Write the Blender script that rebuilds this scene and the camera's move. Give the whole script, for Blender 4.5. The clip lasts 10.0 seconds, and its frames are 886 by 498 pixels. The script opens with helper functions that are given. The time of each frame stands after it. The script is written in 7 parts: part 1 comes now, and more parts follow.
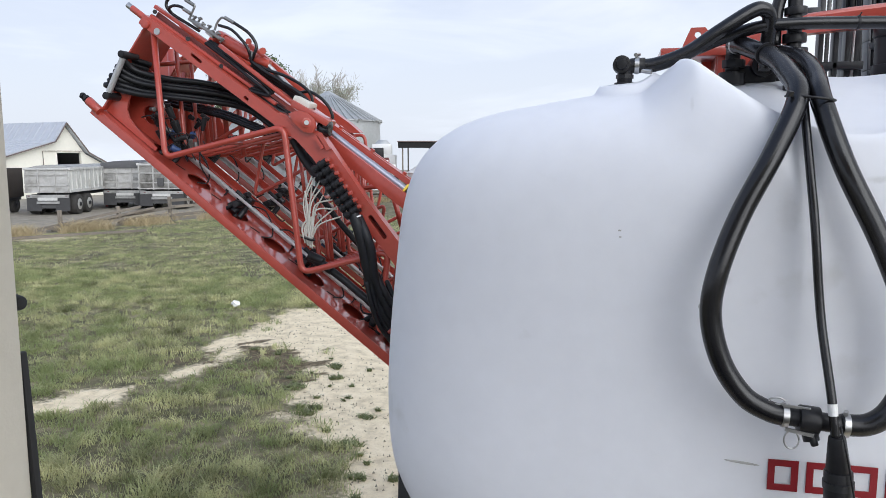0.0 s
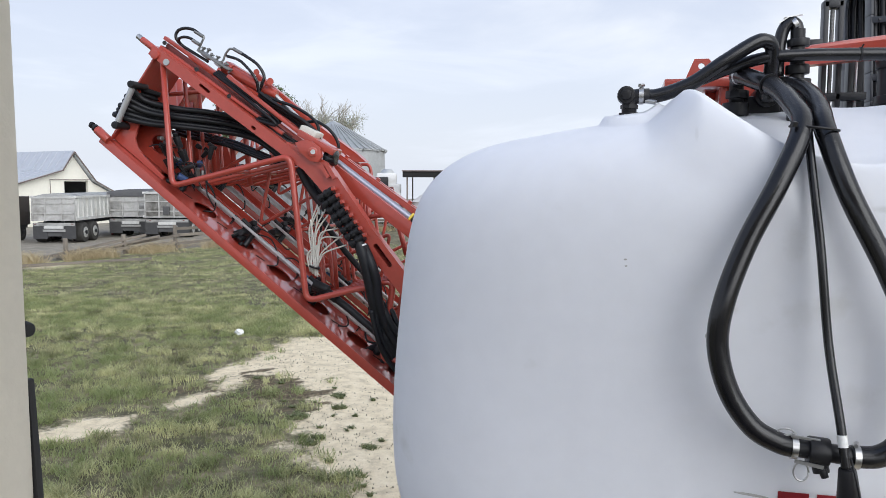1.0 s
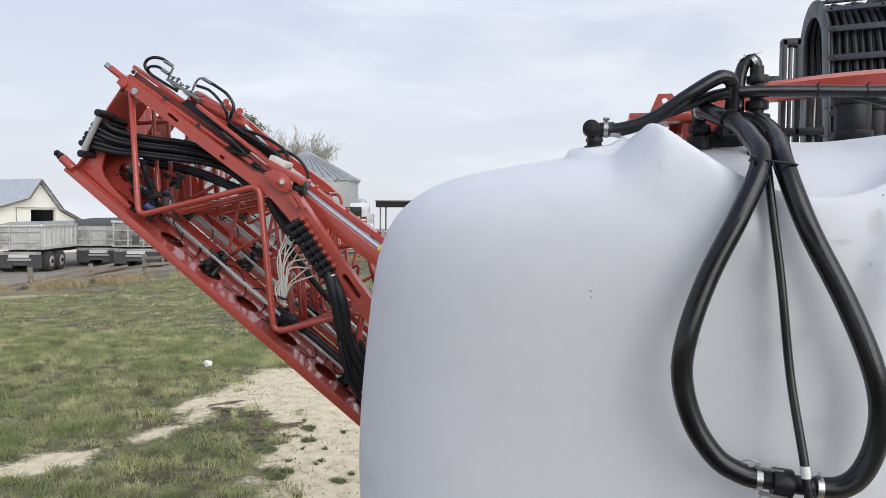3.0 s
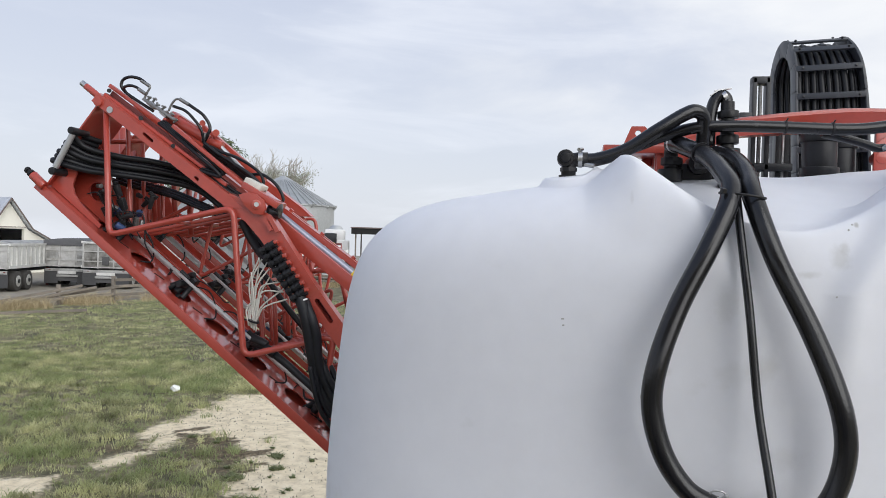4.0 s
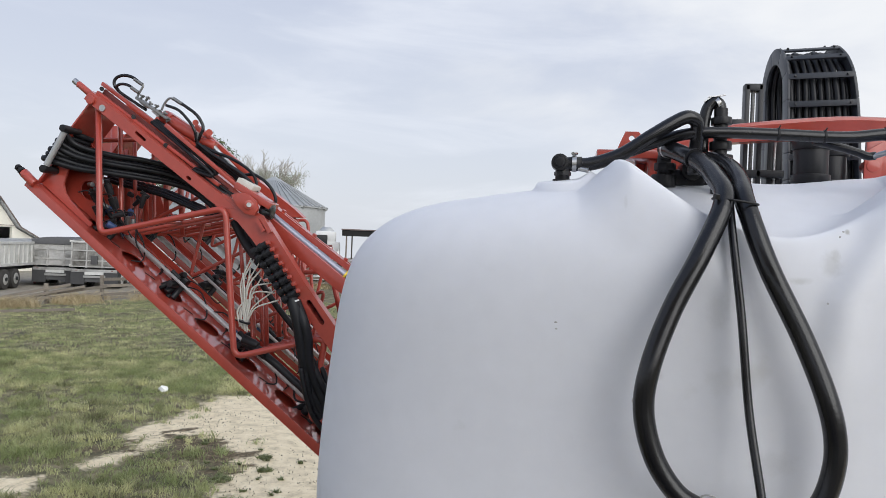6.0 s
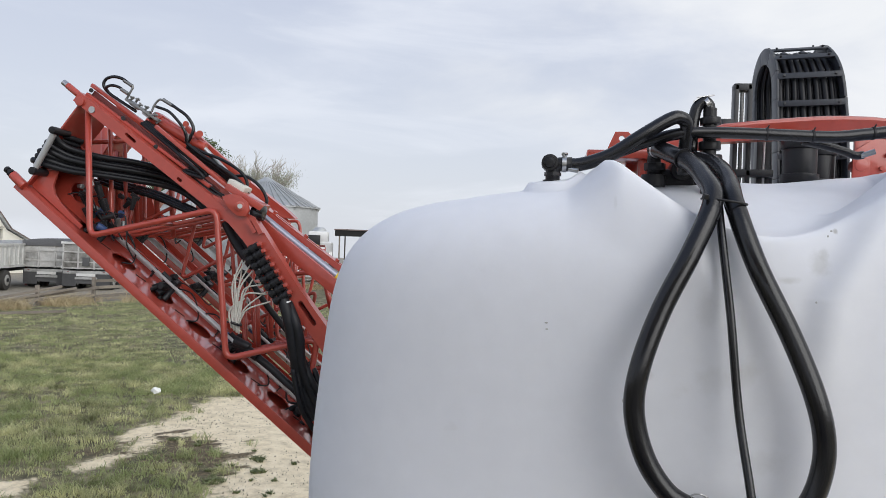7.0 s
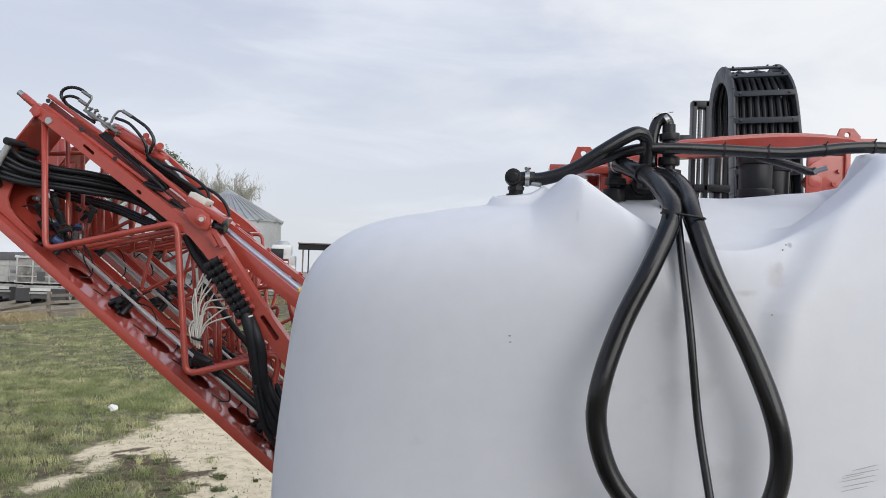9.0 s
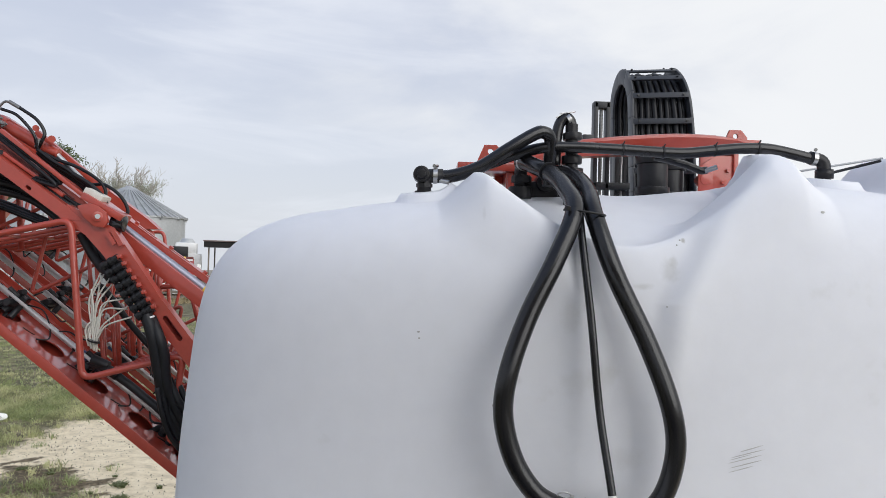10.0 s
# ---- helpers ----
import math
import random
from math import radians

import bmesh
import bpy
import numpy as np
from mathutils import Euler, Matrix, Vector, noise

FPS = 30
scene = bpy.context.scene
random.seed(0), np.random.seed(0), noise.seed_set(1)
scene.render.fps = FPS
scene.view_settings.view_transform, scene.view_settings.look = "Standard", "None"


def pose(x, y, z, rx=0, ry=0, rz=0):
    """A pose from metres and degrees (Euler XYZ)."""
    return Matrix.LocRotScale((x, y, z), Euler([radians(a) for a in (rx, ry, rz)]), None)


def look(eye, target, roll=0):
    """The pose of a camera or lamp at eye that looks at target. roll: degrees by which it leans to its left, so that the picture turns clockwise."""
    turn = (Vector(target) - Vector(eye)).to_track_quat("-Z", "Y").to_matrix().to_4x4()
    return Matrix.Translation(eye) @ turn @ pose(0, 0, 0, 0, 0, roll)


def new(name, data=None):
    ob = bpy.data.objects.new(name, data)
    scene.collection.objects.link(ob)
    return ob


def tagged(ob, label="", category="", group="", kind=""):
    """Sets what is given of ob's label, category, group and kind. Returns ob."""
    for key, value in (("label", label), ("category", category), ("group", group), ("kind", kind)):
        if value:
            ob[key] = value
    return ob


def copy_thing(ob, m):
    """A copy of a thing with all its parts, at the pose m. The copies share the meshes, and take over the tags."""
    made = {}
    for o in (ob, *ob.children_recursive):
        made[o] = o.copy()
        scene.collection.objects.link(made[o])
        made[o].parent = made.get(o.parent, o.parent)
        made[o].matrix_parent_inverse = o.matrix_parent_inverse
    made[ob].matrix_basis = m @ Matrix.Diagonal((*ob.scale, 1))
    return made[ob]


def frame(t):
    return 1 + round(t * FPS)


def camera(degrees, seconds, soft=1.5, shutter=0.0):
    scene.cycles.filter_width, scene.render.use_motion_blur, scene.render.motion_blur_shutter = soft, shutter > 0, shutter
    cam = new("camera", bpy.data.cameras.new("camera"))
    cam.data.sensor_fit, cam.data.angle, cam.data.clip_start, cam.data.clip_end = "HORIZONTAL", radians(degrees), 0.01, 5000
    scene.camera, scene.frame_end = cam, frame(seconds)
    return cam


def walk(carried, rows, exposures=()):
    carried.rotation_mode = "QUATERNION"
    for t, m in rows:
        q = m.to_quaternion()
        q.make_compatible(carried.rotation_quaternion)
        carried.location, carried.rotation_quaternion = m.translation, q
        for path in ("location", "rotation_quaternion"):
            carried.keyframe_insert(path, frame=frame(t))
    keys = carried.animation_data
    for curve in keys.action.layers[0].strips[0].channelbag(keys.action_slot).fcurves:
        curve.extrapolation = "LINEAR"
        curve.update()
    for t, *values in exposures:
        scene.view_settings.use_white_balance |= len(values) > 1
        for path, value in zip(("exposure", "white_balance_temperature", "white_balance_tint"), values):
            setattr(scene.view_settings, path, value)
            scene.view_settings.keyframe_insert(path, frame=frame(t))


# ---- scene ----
cam = camera(62.0, 10.0, soft=0.7)
PATH = [
    (0, pose(0.000, 0.000, 3.000, 82.70, 0.00, 13.00)),
    (0.5, pose(-0.002, -0.002, 3.001, 83.91, -0.20, 13.17)),
    (1, pose(-0.004, -0.004, 2.999, 84.95, -0.12, 13.33)),
    (1.5, pose(-0.000, -0.003, 2.998, 85.70, 0.07, 13.33)),
    (2, pose(0.007, -0.001, 3.004, 86.07, 0.19, 12.94)),
    (2.5, pose(0.011, 0.002, 3.005, 86.43, 0.09, 12.24)),
    (4, pose(0.019, 0.006, 2.992, 89.55, -1.70, 9.37)),
    (4.5, pose(0.016, 0.002, 2.992, 90.14, -2.04, 8.92)),
    (5, pose(0.013, 0.001, 2.992, 90.21, -2.19, 8.86)),
    (5.5, pose(0.007, 0.003, 2.989, 89.92, -2.34, 8.77)),
    (7, pose(0.018, 0.003, 2.995, 89.79, -2.05, 8.12)),
    (7.5, pose(0.017, 0.004, 2.996, 90.16, -1.95, 7.60)),
    (8, pose(0.019, 0.004, 2.996, 90.59, -1.92, 7.03)),
    (8.5, pose(0.021, 0.002, 2.995, 90.87, -2.08, 6.43)),
    (9, pose(0.020, -0.000, 2.994, 90.96, -2.04, 5.36)),
    (9.5, pose(0.026, -0.005, 2.997, 90.97, -1.97, 2.87)),
    (10, pose(0.029, -0.009, 2.995, 90.91, -1.58, -1.50)),
]
walk(cam, PATH, exposures=[(0, 0.23, 5980, 10), (1.5, 0.19, 6070, 10), (2.7, 0.14, 6200, 10), (4.5, 0.06, 6190, 10), (10, 0.01, 6220, 10)])

# ---- daylight: thin high haze, soft veiled sun behind the camera's right shoulder ----
SUN_EL, SUN_AZ = 26.0, 140.0        # azimuth from +y towards +x
world = bpy.data.worlds.new("sky")
scene.world = world
world.use_nodes = True
wt = world.node_tree
wt.nodes.clear()
w_out = wt.nodes.new("ShaderNodeOutputWorld")
w_bg = wt.nodes.new("ShaderNodeBackground")
w_sky = wt.nodes.new("ShaderNodeTexSky")
w_sky.sky_type = "NISHITA"
w_sky.sun_disc = False
w_sky.sun_elevation = radians(SUN_EL)
w_sky.sun_rotation = radians(SUN_AZ)
w_sky.air_density, w_sky.dust_density, w_sky.ozone_density = 1.0, 3.0, 1.0
w_co = wt.nodes.new("ShaderNodeTexCoord")
w_sep = wt.nodes.new("ShaderNodeSeparateXYZ")
wt.links.new(w_co.outputs["Generated"], w_sep.inputs[0])
w_scale = wt.nodes.new("ShaderNodeMixRGB")
w_scale.blend_type = "MULTIPLY"
w_scale.inputs[0].default_value = 1.0
w_scale.inputs[2].default_value = (0.092, 0.088, 0.086, 1)
wt.links.new(w_sky.outputs[0], w_scale.inputs[1])
w_haze = wt.nodes.new("ShaderNodeMixRGB")        # thin haze veil over the whole dome, whiter towards the horizon
w_haze.inputs[0].default_value = 0.80
w_up = wt.nodes.new("ShaderNodeValToRGB")
w_up.color_ramp.elements[0].position, w_up.color_ramp.elements[0].color = 0.0, (0.85, 0.862, 0.89, 1)
w_up.color_ramp.elements[1].position, w_up.color_ramp.elements[1].color = 0.42, (0.63, 0.665, 0.785, 1)
w_top = w_up.color_ramp.elements.new(0.85)
w_top.color = (0.34, 0.42, 0.60, 1)
wt.links.new(w_sep.outputs[2], w_up.inputs[0])
wt.links.new(w_scale.outputs[0], w_haze.inputs[1])
wt.links.new(w_up.outputs[0], w_haze.inputs[2])


def cloud_layer(below, scale, rot, seed, lo, hi, most, colour):
    mp = wt.nodes.new("ShaderNodeMapping")
    mp.inputs["Scale"].default_value, mp.inputs["Rotation"].default_value, mp.inputs["Location"].default_value = scale, rot, (seed, seed * 0.7, 0)
    nz = wt.nodes.new("ShaderNodeTexNoise")
    nz.inputs["Scale"].default_value, nz.inputs["Detail"].default_value, nz.inputs["Roughness"].default_value, nz.inputs["Distortion"].default_value = 1.6, 7.0, 0.55, 0.4
    rp = wt.nodes.new("ShaderNodeMapRange")
    rp.interpolation_type = "SMOOTHSTEP"
    rp.inputs["From Min"].default_value, rp.inputs["From Max"].default_value, rp.inputs["To Max"].default_value = lo, hi, most
    mx = wt.nodes.new("ShaderNodeMixRGB")
    mx.inputs[2].default_value = (*colour, 1)
    wt.links.new(w_co.outputs["Generated"], mp.inputs[0])
    wt.links.new(mp.outputs[0], nz.inputs["Vector"])
    wt.links.new(nz.outputs["Fac"], rp.inputs["Value"])
    wt.links.new(rp.outputs[0], mx.inputs[0])
    wt.links.new(below, mx.inputs[1])
    return mx.outputs[0]


sky_out = cloud_layer(w_haze.outputs[0], (0.8, 0.8, 2.6), (0.0, 0.2, 0.4), 3.1, 0.46, 0.74, 0.75, (0.88, 0.89, 0.92))
sky_out = cloud_layer(sky_out, (1.6, 2.4, 8.0), (0.0, 0.25, 0.5), 1.3, 0.52, 0.72, 0.40, (0.90, 0.91, 0.94))
# a white cloud bank fills the side towards +x
w_bank = wt.nodes.new("ShaderNodeMapRange")
w_bank.interpolation_type = "SMOOTHSTEP"
w_bank.inputs["From Min"].default_value, w_bank.inputs["From Max"].default_value, w_bank.inputs["To Max"].default_value = -0.10, 0.48, 0.90
w_bm = wt.nodes.new("ShaderNodeMixRGB")
w_bm.inputs[2].default_value = (0.93, 0.92, 0.90, 1)
w_bn = wt.nodes.new("ShaderNodeTexNoise")
w_bn.inputs["Scale"].default_value, w_bn.inputs["Detail"].default_value, w_bn.inputs["Roughness"].default_value, w_bn.inputs["Distortion"].default_value = 3.2, 7.0, 0.55, 0.3
w_bs = wt.nodes.new("ShaderNodeMapping")
w_bs.inputs["Scale"].default_value, w_bs.inputs["Rotation"].default_value = (1.0, 1.0, 2.2), (0.0, 0.35, 0.0)
wt.links.new(w_co.outputs["Generated"], w_bs.inputs[0])
wt.links.new(w_bs.outputs[0], w_bn.inputs["Vector"])
w_ba = wt.nodes.new("ShaderNodeMath")
w_ba.operation = "MULTIPLY_ADD"
w_ba.inputs[1].default_value = 1.25
w_bo = wt.nodes.new("ShaderNodeMath")
w_bo.operation = "SUBTRACT"
w_bo.inputs[1].default_value = 0.625
wt.links.new(w_bn.outputs["Fac"], w_ba.inputs[0])
wt.links.new(w_sep.outputs[0], w_ba.inputs[2])
wt.links.new(w_ba.outputs[0], w_bo.inputs[0])
wt.links.new(w_bo.outputs[0], w_bank.inputs["Value"])
wt.links.new(w_bank.outputs[0], w_bm.inputs[0])
wt.links.new(sky_out, w_bm.inputs[1])
wt.links.new(w_bm.outputs[0], w_bg.inputs[0])
w_bg.inputs[1].default_value = 1.0
wt.links.new(w_bg.outputs[0], w_out.inputs[0])

sun = new("sun", bpy.data.lights.new("sun", "SUN"))
sun.data.energy, sun.data.angle, sun.data.color = 1.9, radians(60.0), (1.0, 0.965, 0.91)
_a, _e = radians(SUN_AZ), radians(SUN_EL)
sun.matrix_world = look((math.sin(_a) * math.cos(_e) * 60, math.cos(_a) * math.cos(_e) * 60, math.sin(_e) * 60), (0, 0, 0))
scene.view_settings.exposure = 0.0


# ---- materials ----
def mat(name, color, rough=0.6, metal=0.0, vary=0.12, scale=6.0, fine=60.0, bump=0.0, bump_scale=80.0, spots=None, rough_vary=0.12, rnd=0.0, coat=0.0, spec=0.5, coat_ior=1.45):
    """A surface with coarse blotches, fine grain, relief, and spots=(colour, scale, low, high) of dirt."""
    m = bpy.data.materials.new(name)
    m.use_nodes = True
    nt = m.node_tree
    N, Lk = nt.nodes, nt.links
    b = N["Principled BSDF"]
    co = N.new("ShaderNodeTexCoord")
    n1 = N.new("ShaderNodeTexNoise")
    n1.inputs["Scale"].default_value, n1.inputs["Detail"].default_value = scale, 5.0
    n2 = N.new("ShaderNodeTexNoise")
    n2.inputs["Scale"].default_value, n2.inputs["Detail"].default_value = fine, 4.0
    Lk.new(co.outputs["Object"], n1.inputs["Vector"])
    Lk.new(co.outputs["Object"], n2.inputs["Vector"])
    add = N.new("ShaderNodeMath")
    add.operation = "ADD"
    Lk.new(n1.outputs["Fac"], add.inputs[0])
    Lk.new(n2.outputs["Fac"], add.inputs[1])
    rng = N.new("ShaderNodeMapRange")
    rng.inputs["From Min"].default_value, rng.inputs["From Max"].default_value = 0.6, 1.4
    rng.inputs["To Min"].default_value, rng.inputs["To Max"].default_value = 1 - vary, 1 + vary
    Lk.new(add.outputs[0], rng.inputs["Value"])
    fac = rng.outputs[0]
    if rnd:
        oi = N.new("ShaderNodeObjectInfo")
        r2 = N.new("ShaderNodeMapRange")
        r2.inputs["To Min"].default_value, r2.inputs["To Max"].default_value = 1 - rnd, 1 + rnd
        Lk.new(oi.outputs["Random"], r2.inputs["Value"])
        mu = N.new("ShaderNodeMath")
        mu.operation = "MULTIPLY"
        Lk.new(fac, mu.inputs[0])
        Lk.new(r2.outputs[0], mu.inputs[1])
        fac = mu.outputs[0]
    mul = N.new("ShaderNodeVectorMath")
    mul.operation = "SCALE"
    mul.inputs[0].default_value = color
    Lk.new(fac, mul.inputs["Scale"])
    out = mul.outputs[0]
    if spots:
        n3 = N.new("ShaderNodeTexNoise")
        n3.inputs["Scale"].default_value, n3.inputs["Detail"].default_value = spots[1], 6.0
        Lk.new(co.outputs["Object"], n3.inputs["Vector"])
        r3 = N.new("ShaderNodeMapRange")
        r3.inputs["From Min"].default_value, r3.inputs["From Max"].default_value = spots[2], spots[3]
        Lk.new(n3.outputs["Fac"], r3.inputs["Value"])
        mx = N.new("ShaderNodeMixRGB")
        mx.inputs[2].default_value = (*spots[0], 1)
        Lk.new(r3.outputs[0], mx.inputs[0])
        Lk.new(out, mx.inputs[1])
        out = mx.outputs[0]
    Lk.new(out, b.inputs["Base Color"])
    rr = N.new("ShaderNodeMapRange")
    rr.inputs["To Min"].default_value, rr.inputs["To Max"].default_value = max(0.02, rough - rough_vary), min(1, rough + rough_vary)
    Lk.new(n1.outputs["Fac"], rr.inputs["Value"])
    Lk.new(rr.outputs[0], b.inputs["Roughness"])
    b.inputs["Metallic"].default_value = metal
    b.inputs["Coat Weight"].default_value, b.inputs["Coat Roughness"].default_value, b.inputs["Coat IOR"].default_value = coat, 0.08, coat_ior
    b.inputs["Specular IOR Level"].default_value = spec
    if bump:
        n4 = N.new("ShaderNodeTexNoise")
        n4.inputs["Scale"].default_value, n4.inputs["Detail"].default_value = bump_scale, 4.0
        Lk.new(co.outputs["Object"], n4.inputs["Vector"])
        bp = N.new("ShaderNodeBump")
        bp.inputs["Strength"].default_value, bp.inputs["Distance"].default_value = bump, 0.01
        Lk.new(n4.outputs["Fac"], bp.inputs["Height"])
        Lk.new(bp.outputs[0], b.inputs["Normal"])
    return m


M_TANK = mat("white_polyethylene", (0.727, 0.738, 0.780), 0.62, vary=0.03, scale=2.2, fine=14.0, bump=0.04, bump_scale=30.0, spec=0.28,
             spots=((0.53, 0.53, 0.51), 3.2, 0.66, 0.86))


def smudges(m, origin, spots):
    """Soft grimy smears (x, z, half width, half height, strength) rubbed into a surface, broken up by noise."""
    N, Lk = m.node_tree.nodes, m.node_tree.links
    b = N["Principled BSDF"]
    col = b.inputs["Base Color"].links[0].from_socket
    co = N.new("ShaderNodeTexCoord")
    nz = N.new("ShaderNodeTexNoise")
    nz.inputs["Scale"].default_value, nz.inputs["Detail"].default_value, nz.inputs["Roughness"].default_value = 38.0, 6.0, 0.7
    Lk.new(co.outputs["Object"], nz.inputs["Vector"])
    for x, z, rx, rz, k in spots:
        mp = N.new("ShaderNodeMapping")
        mp.inputs["Location"].default_value = (-(x - origin[0]) / rx, 0, -(z - origin[2]) / rz)
        mp.inputs["Scale"].default_value = (1 / rx, 0.0, 1 / rz)
        ln = N.new("ShaderNodeVectorMath")
        ln.operation = "LENGTH"
        ad = N.new("ShaderNodeMath")
        ad.operation = "SUBTRACT"
        r = N.new("ShaderNodeMapRange")
        r.inputs["From Min"].default_value, r.inputs["From Max"].default_value, r.inputs["To Max"].default_value = -0.28, 0.25, k
        Lk.new(co.outputs["Object"], mp.inputs[0])
        Lk.new(mp.outputs[0], ln.inputs[0])
        Lk.new(nz.outputs["Fac"], ad.inputs[0])
        Lk.new(ln.outputs["Value"], ad.inputs[1])
        Lk.new(ad.outputs[0], r.inputs["Value"])
        mx = N.new("ShaderNodeMixRGB")
        mx.inputs[2].default_value = (0.30, 0.29, 0.25, 1)
        Lk.new(r.outputs[0], mx.inputs[0])
        Lk.new(col, mx.inputs[1])
        col = mx.outputs[0]
    Lk.new(col, b.inputs["Base Color"])


M_TANK.node_tree.nodes["Principled BSDF"].inputs["Subsurface Weight"].default_value = 0.65     # milky plastic lets light wander
M_TANK.node_tree.nodes["Principled BSDF"].inputs["Subsurface Radius"].default_value = (1.0, 1.0, 1.0)
M_TANK.node_tree.nodes["Principled BSDF"].inputs["Subsurface Scale"].default_value = 0.09
smudges(M_TANK, (0.64, 2.96, 1.4), ((0.752, 2.985, 0.040, 0.060, 0.24), (0.765, 3.01, 0.020, 0.03, 0.18), (0.672, 2.935, 0.050, 0.016, 0.26), (0.455, 2.845, 0.045, 0.085, 0.15),
                                    (0.80, 3.075, 0.010, 0.012, 0.6), (0.30, 2.66, 0.03, 0.02, 0.2), (0.62, 2.44, 0.10, 0.05, 0.12), (0.205, 3.14, 0.008, 0.03, 0.12)))
M_STAIN = mat("grime_smear", (0.42, 0.42, 0.41), 0.7, vary=0.2, scale=20)
M_RED = mat("orange_red_paint", (0.39, 0.056, 0.036), 0.36, vary=0.10, scale=5, fine=45, bump=0.06, bump_scale=120, rough_vary=0.1,
            spots=((0.36, 0.07, 0.045), 9.0, 0.60, 0.8), coat=0.7)
M_RAIL = mat("glossy_red_rail", (0.39, 0.056, 0.036), 0.32, vary=0.10, scale=5, fine=45, bump=0.03, bump_scale=120, rough_vary=0.1, coat=1.0, coat_ior=2.2)
M_LETTER = mat("dark_red_decal", (0.22, 0.012, 0.018), 0.4, vary=0.06)
M_BLACK = mat("black_rubber", (0.0088, 0.0088, 0.0108), 0.23, vary=0.25, scale=9, fine=70, bump=0.03, bump_scale=160,
              spots=((0.030, 0.029, 0.028), 7.0, 0.66, 0.9), rough_vary=0.10, spec=0.50)
M_DULLRUB = mat("matt_black_rubber", (0.0105, 0.0110, 0.0135), 0.40, vary=0.3, scale=9, spec=0.32)
M_PLASTIC = mat("black_plastic", (0.0165, 0.0165, 0.0185), 0.36, vary=0.2, scale=12, spec=0.28)
M_STEEL = mat("bright_steel", (0.52, 0.52, 0.52), 0.32, 1.0, vary=0.12, scale=10)
M_DULL = mat("dull_steel", (0.26, 0.26, 0.255), 0.42, 0.8, vary=0.2, scale=14)
M_PIPE = mat("pale_steel_pipe", (0.56, 0.555, 0.54), 0.42, 0.35, vary=0.15, scale=14)
M_CHROME = mat("chrome_rod", (0.34, 0.34, 0.40), 0.42, 1.0, vary=0.04, rough_vary=0.05)
M_ZINC = mat("galvanised_steel", (0.50, 0.51, 0.51), 0.45, 0.65, vary=0.14, scale=0.6, fine=6, bump=0.05, bump_scale=12, spots=((0.36, 0.36, 0.34), 0.5, 0.55, 0.8))
M_DARKMETAL = mat("dark_grey_steel", (0.018, 0.019, 0.022), 0.42, 0.1, vary=0.2, scale=8)
M_CHAIN = mat("slate_grey_plastic", (0.034, 0.038, 0.047), 0.45, vary=0.18, scale=9, spots=((0.12, 0.12, 0.12), 12, 0.6, 0.8))
M_WIRE = mat("off_white_tube", (0.62, 0.60, 0.54), 0.45, vary=0.1, scale=20)
M_BLUE = mat("blue_plastic", (0.03, 0.06, 0.16), 0.45, vary=0.15)
M_YELLOW = mat("yellow_sticker", (0.75, 0.55, 0.05), 0.5, vary=0.1)
M_CAB = mat("beige_cab_trim", (0.60, 0.565, 0.485), 0.6, vary=0.05, scale=4, bump=0.1, bump_scale=220)
M_SEAL = mat("black_window_seal", (0.012, 0.012, 0.013), 0.6)
M_CREAM = mat("cream_siding", (0.88, 0.86, 0.76), 0.7, vary=0.05, scale=0.5, fine=5)
M_ROOF = mat("grey_steel_roofing", (0.52, 0.54, 0.58), 0.45, 0.3, vary=0.08, scale=0.4, fine=3)
M_TRIM = mat("brown_roof_trim", (0.16, 0.125, 0.115), 0.6)
M_DARKRUB = mat("mud_flap_rubber", (0.055, 0.055, 0.057), 0.8, vary=0.3, scale=4)
M_OLDWOOD = mat("dark_old_wood", (0.045, 0.035, 0.028), 0.85, vary=0.3, scale=3)
M_DARK = mat("dark_interior", (0.015, 0.015, 0.015), 0.9)
M_ALU = mat("weathered_aluminium", (0.63, 0.63, 0.61), 0.5, 0.25, vary=0.14, scale=1.2, fine=9, spots=((0.42, 0.41, 0.38), 1.6, 0.55, 0.8))
M_ALUDIRTY = mat("dirty_aluminium", (0.36, 0.36, 0.35), 0.6, 0.2, vary=0.2, scale=1.2, fine=9, spots=((0.17, 0.165, 0.155), 1.6, 0.5, 0.75))
M_GATE = mat("dull_grey_aluminium", (0.46, 0.455, 0.44), 0.6, 0.1, vary=0.16, scale=1.3, fine=9, spots=((0.27, 0.26, 0.24), 2.0, 0.52, 0.75))
M_GRIME = mat("grimy_aluminium", (0.26, 0.255, 0.24), 0.65, 0.1, vary=0.3, scale=1.6, fine=11, spots=((0.09, 0.085, 0.075), 2.2, 0.46, 0.70))
M_TARP = mat("grey_tarpaulin", (0.10, 0.10, 0.105), 0.7, vary=0.2, scale=3)
M_MUD = mat("dark_mud_flap", (0.075, 0.075, 0.077), 0.75, vary=0.25, scale=3)
M_TYRE = mat("dusty_tyre", (0.045, 0.043, 0.040), 0.85, vary=0.25, scale=4)
M_RIM = mat("alloy_rim", (0.62, 0.62, 0.60), 0.4, 0.6, vary=0.1)
M_WOOD = mat("weathered_wood", (0.20, 0.175, 0.145), 0.85, vary=0.3, scale=2, fine=25, bump=0.4, bump_scale=40, rnd=0.25)
M_WHITE = mat("white_paint", (0.78, 0.78, 0.77), 0.4, vary=0.05)
M_TRUCKRED = mat("faded_red_truck_paint", (0.40, 0.045, 0.045), 0.4, vary=0.12, scale=2)
# dark red paint; also coloured-in shade for the rail gap and arm back
M_MAROON = mat("dark_red_steel_and_shade", (0.13, 0.03, 0.028), 0.6, vary=0.2, scale=2)
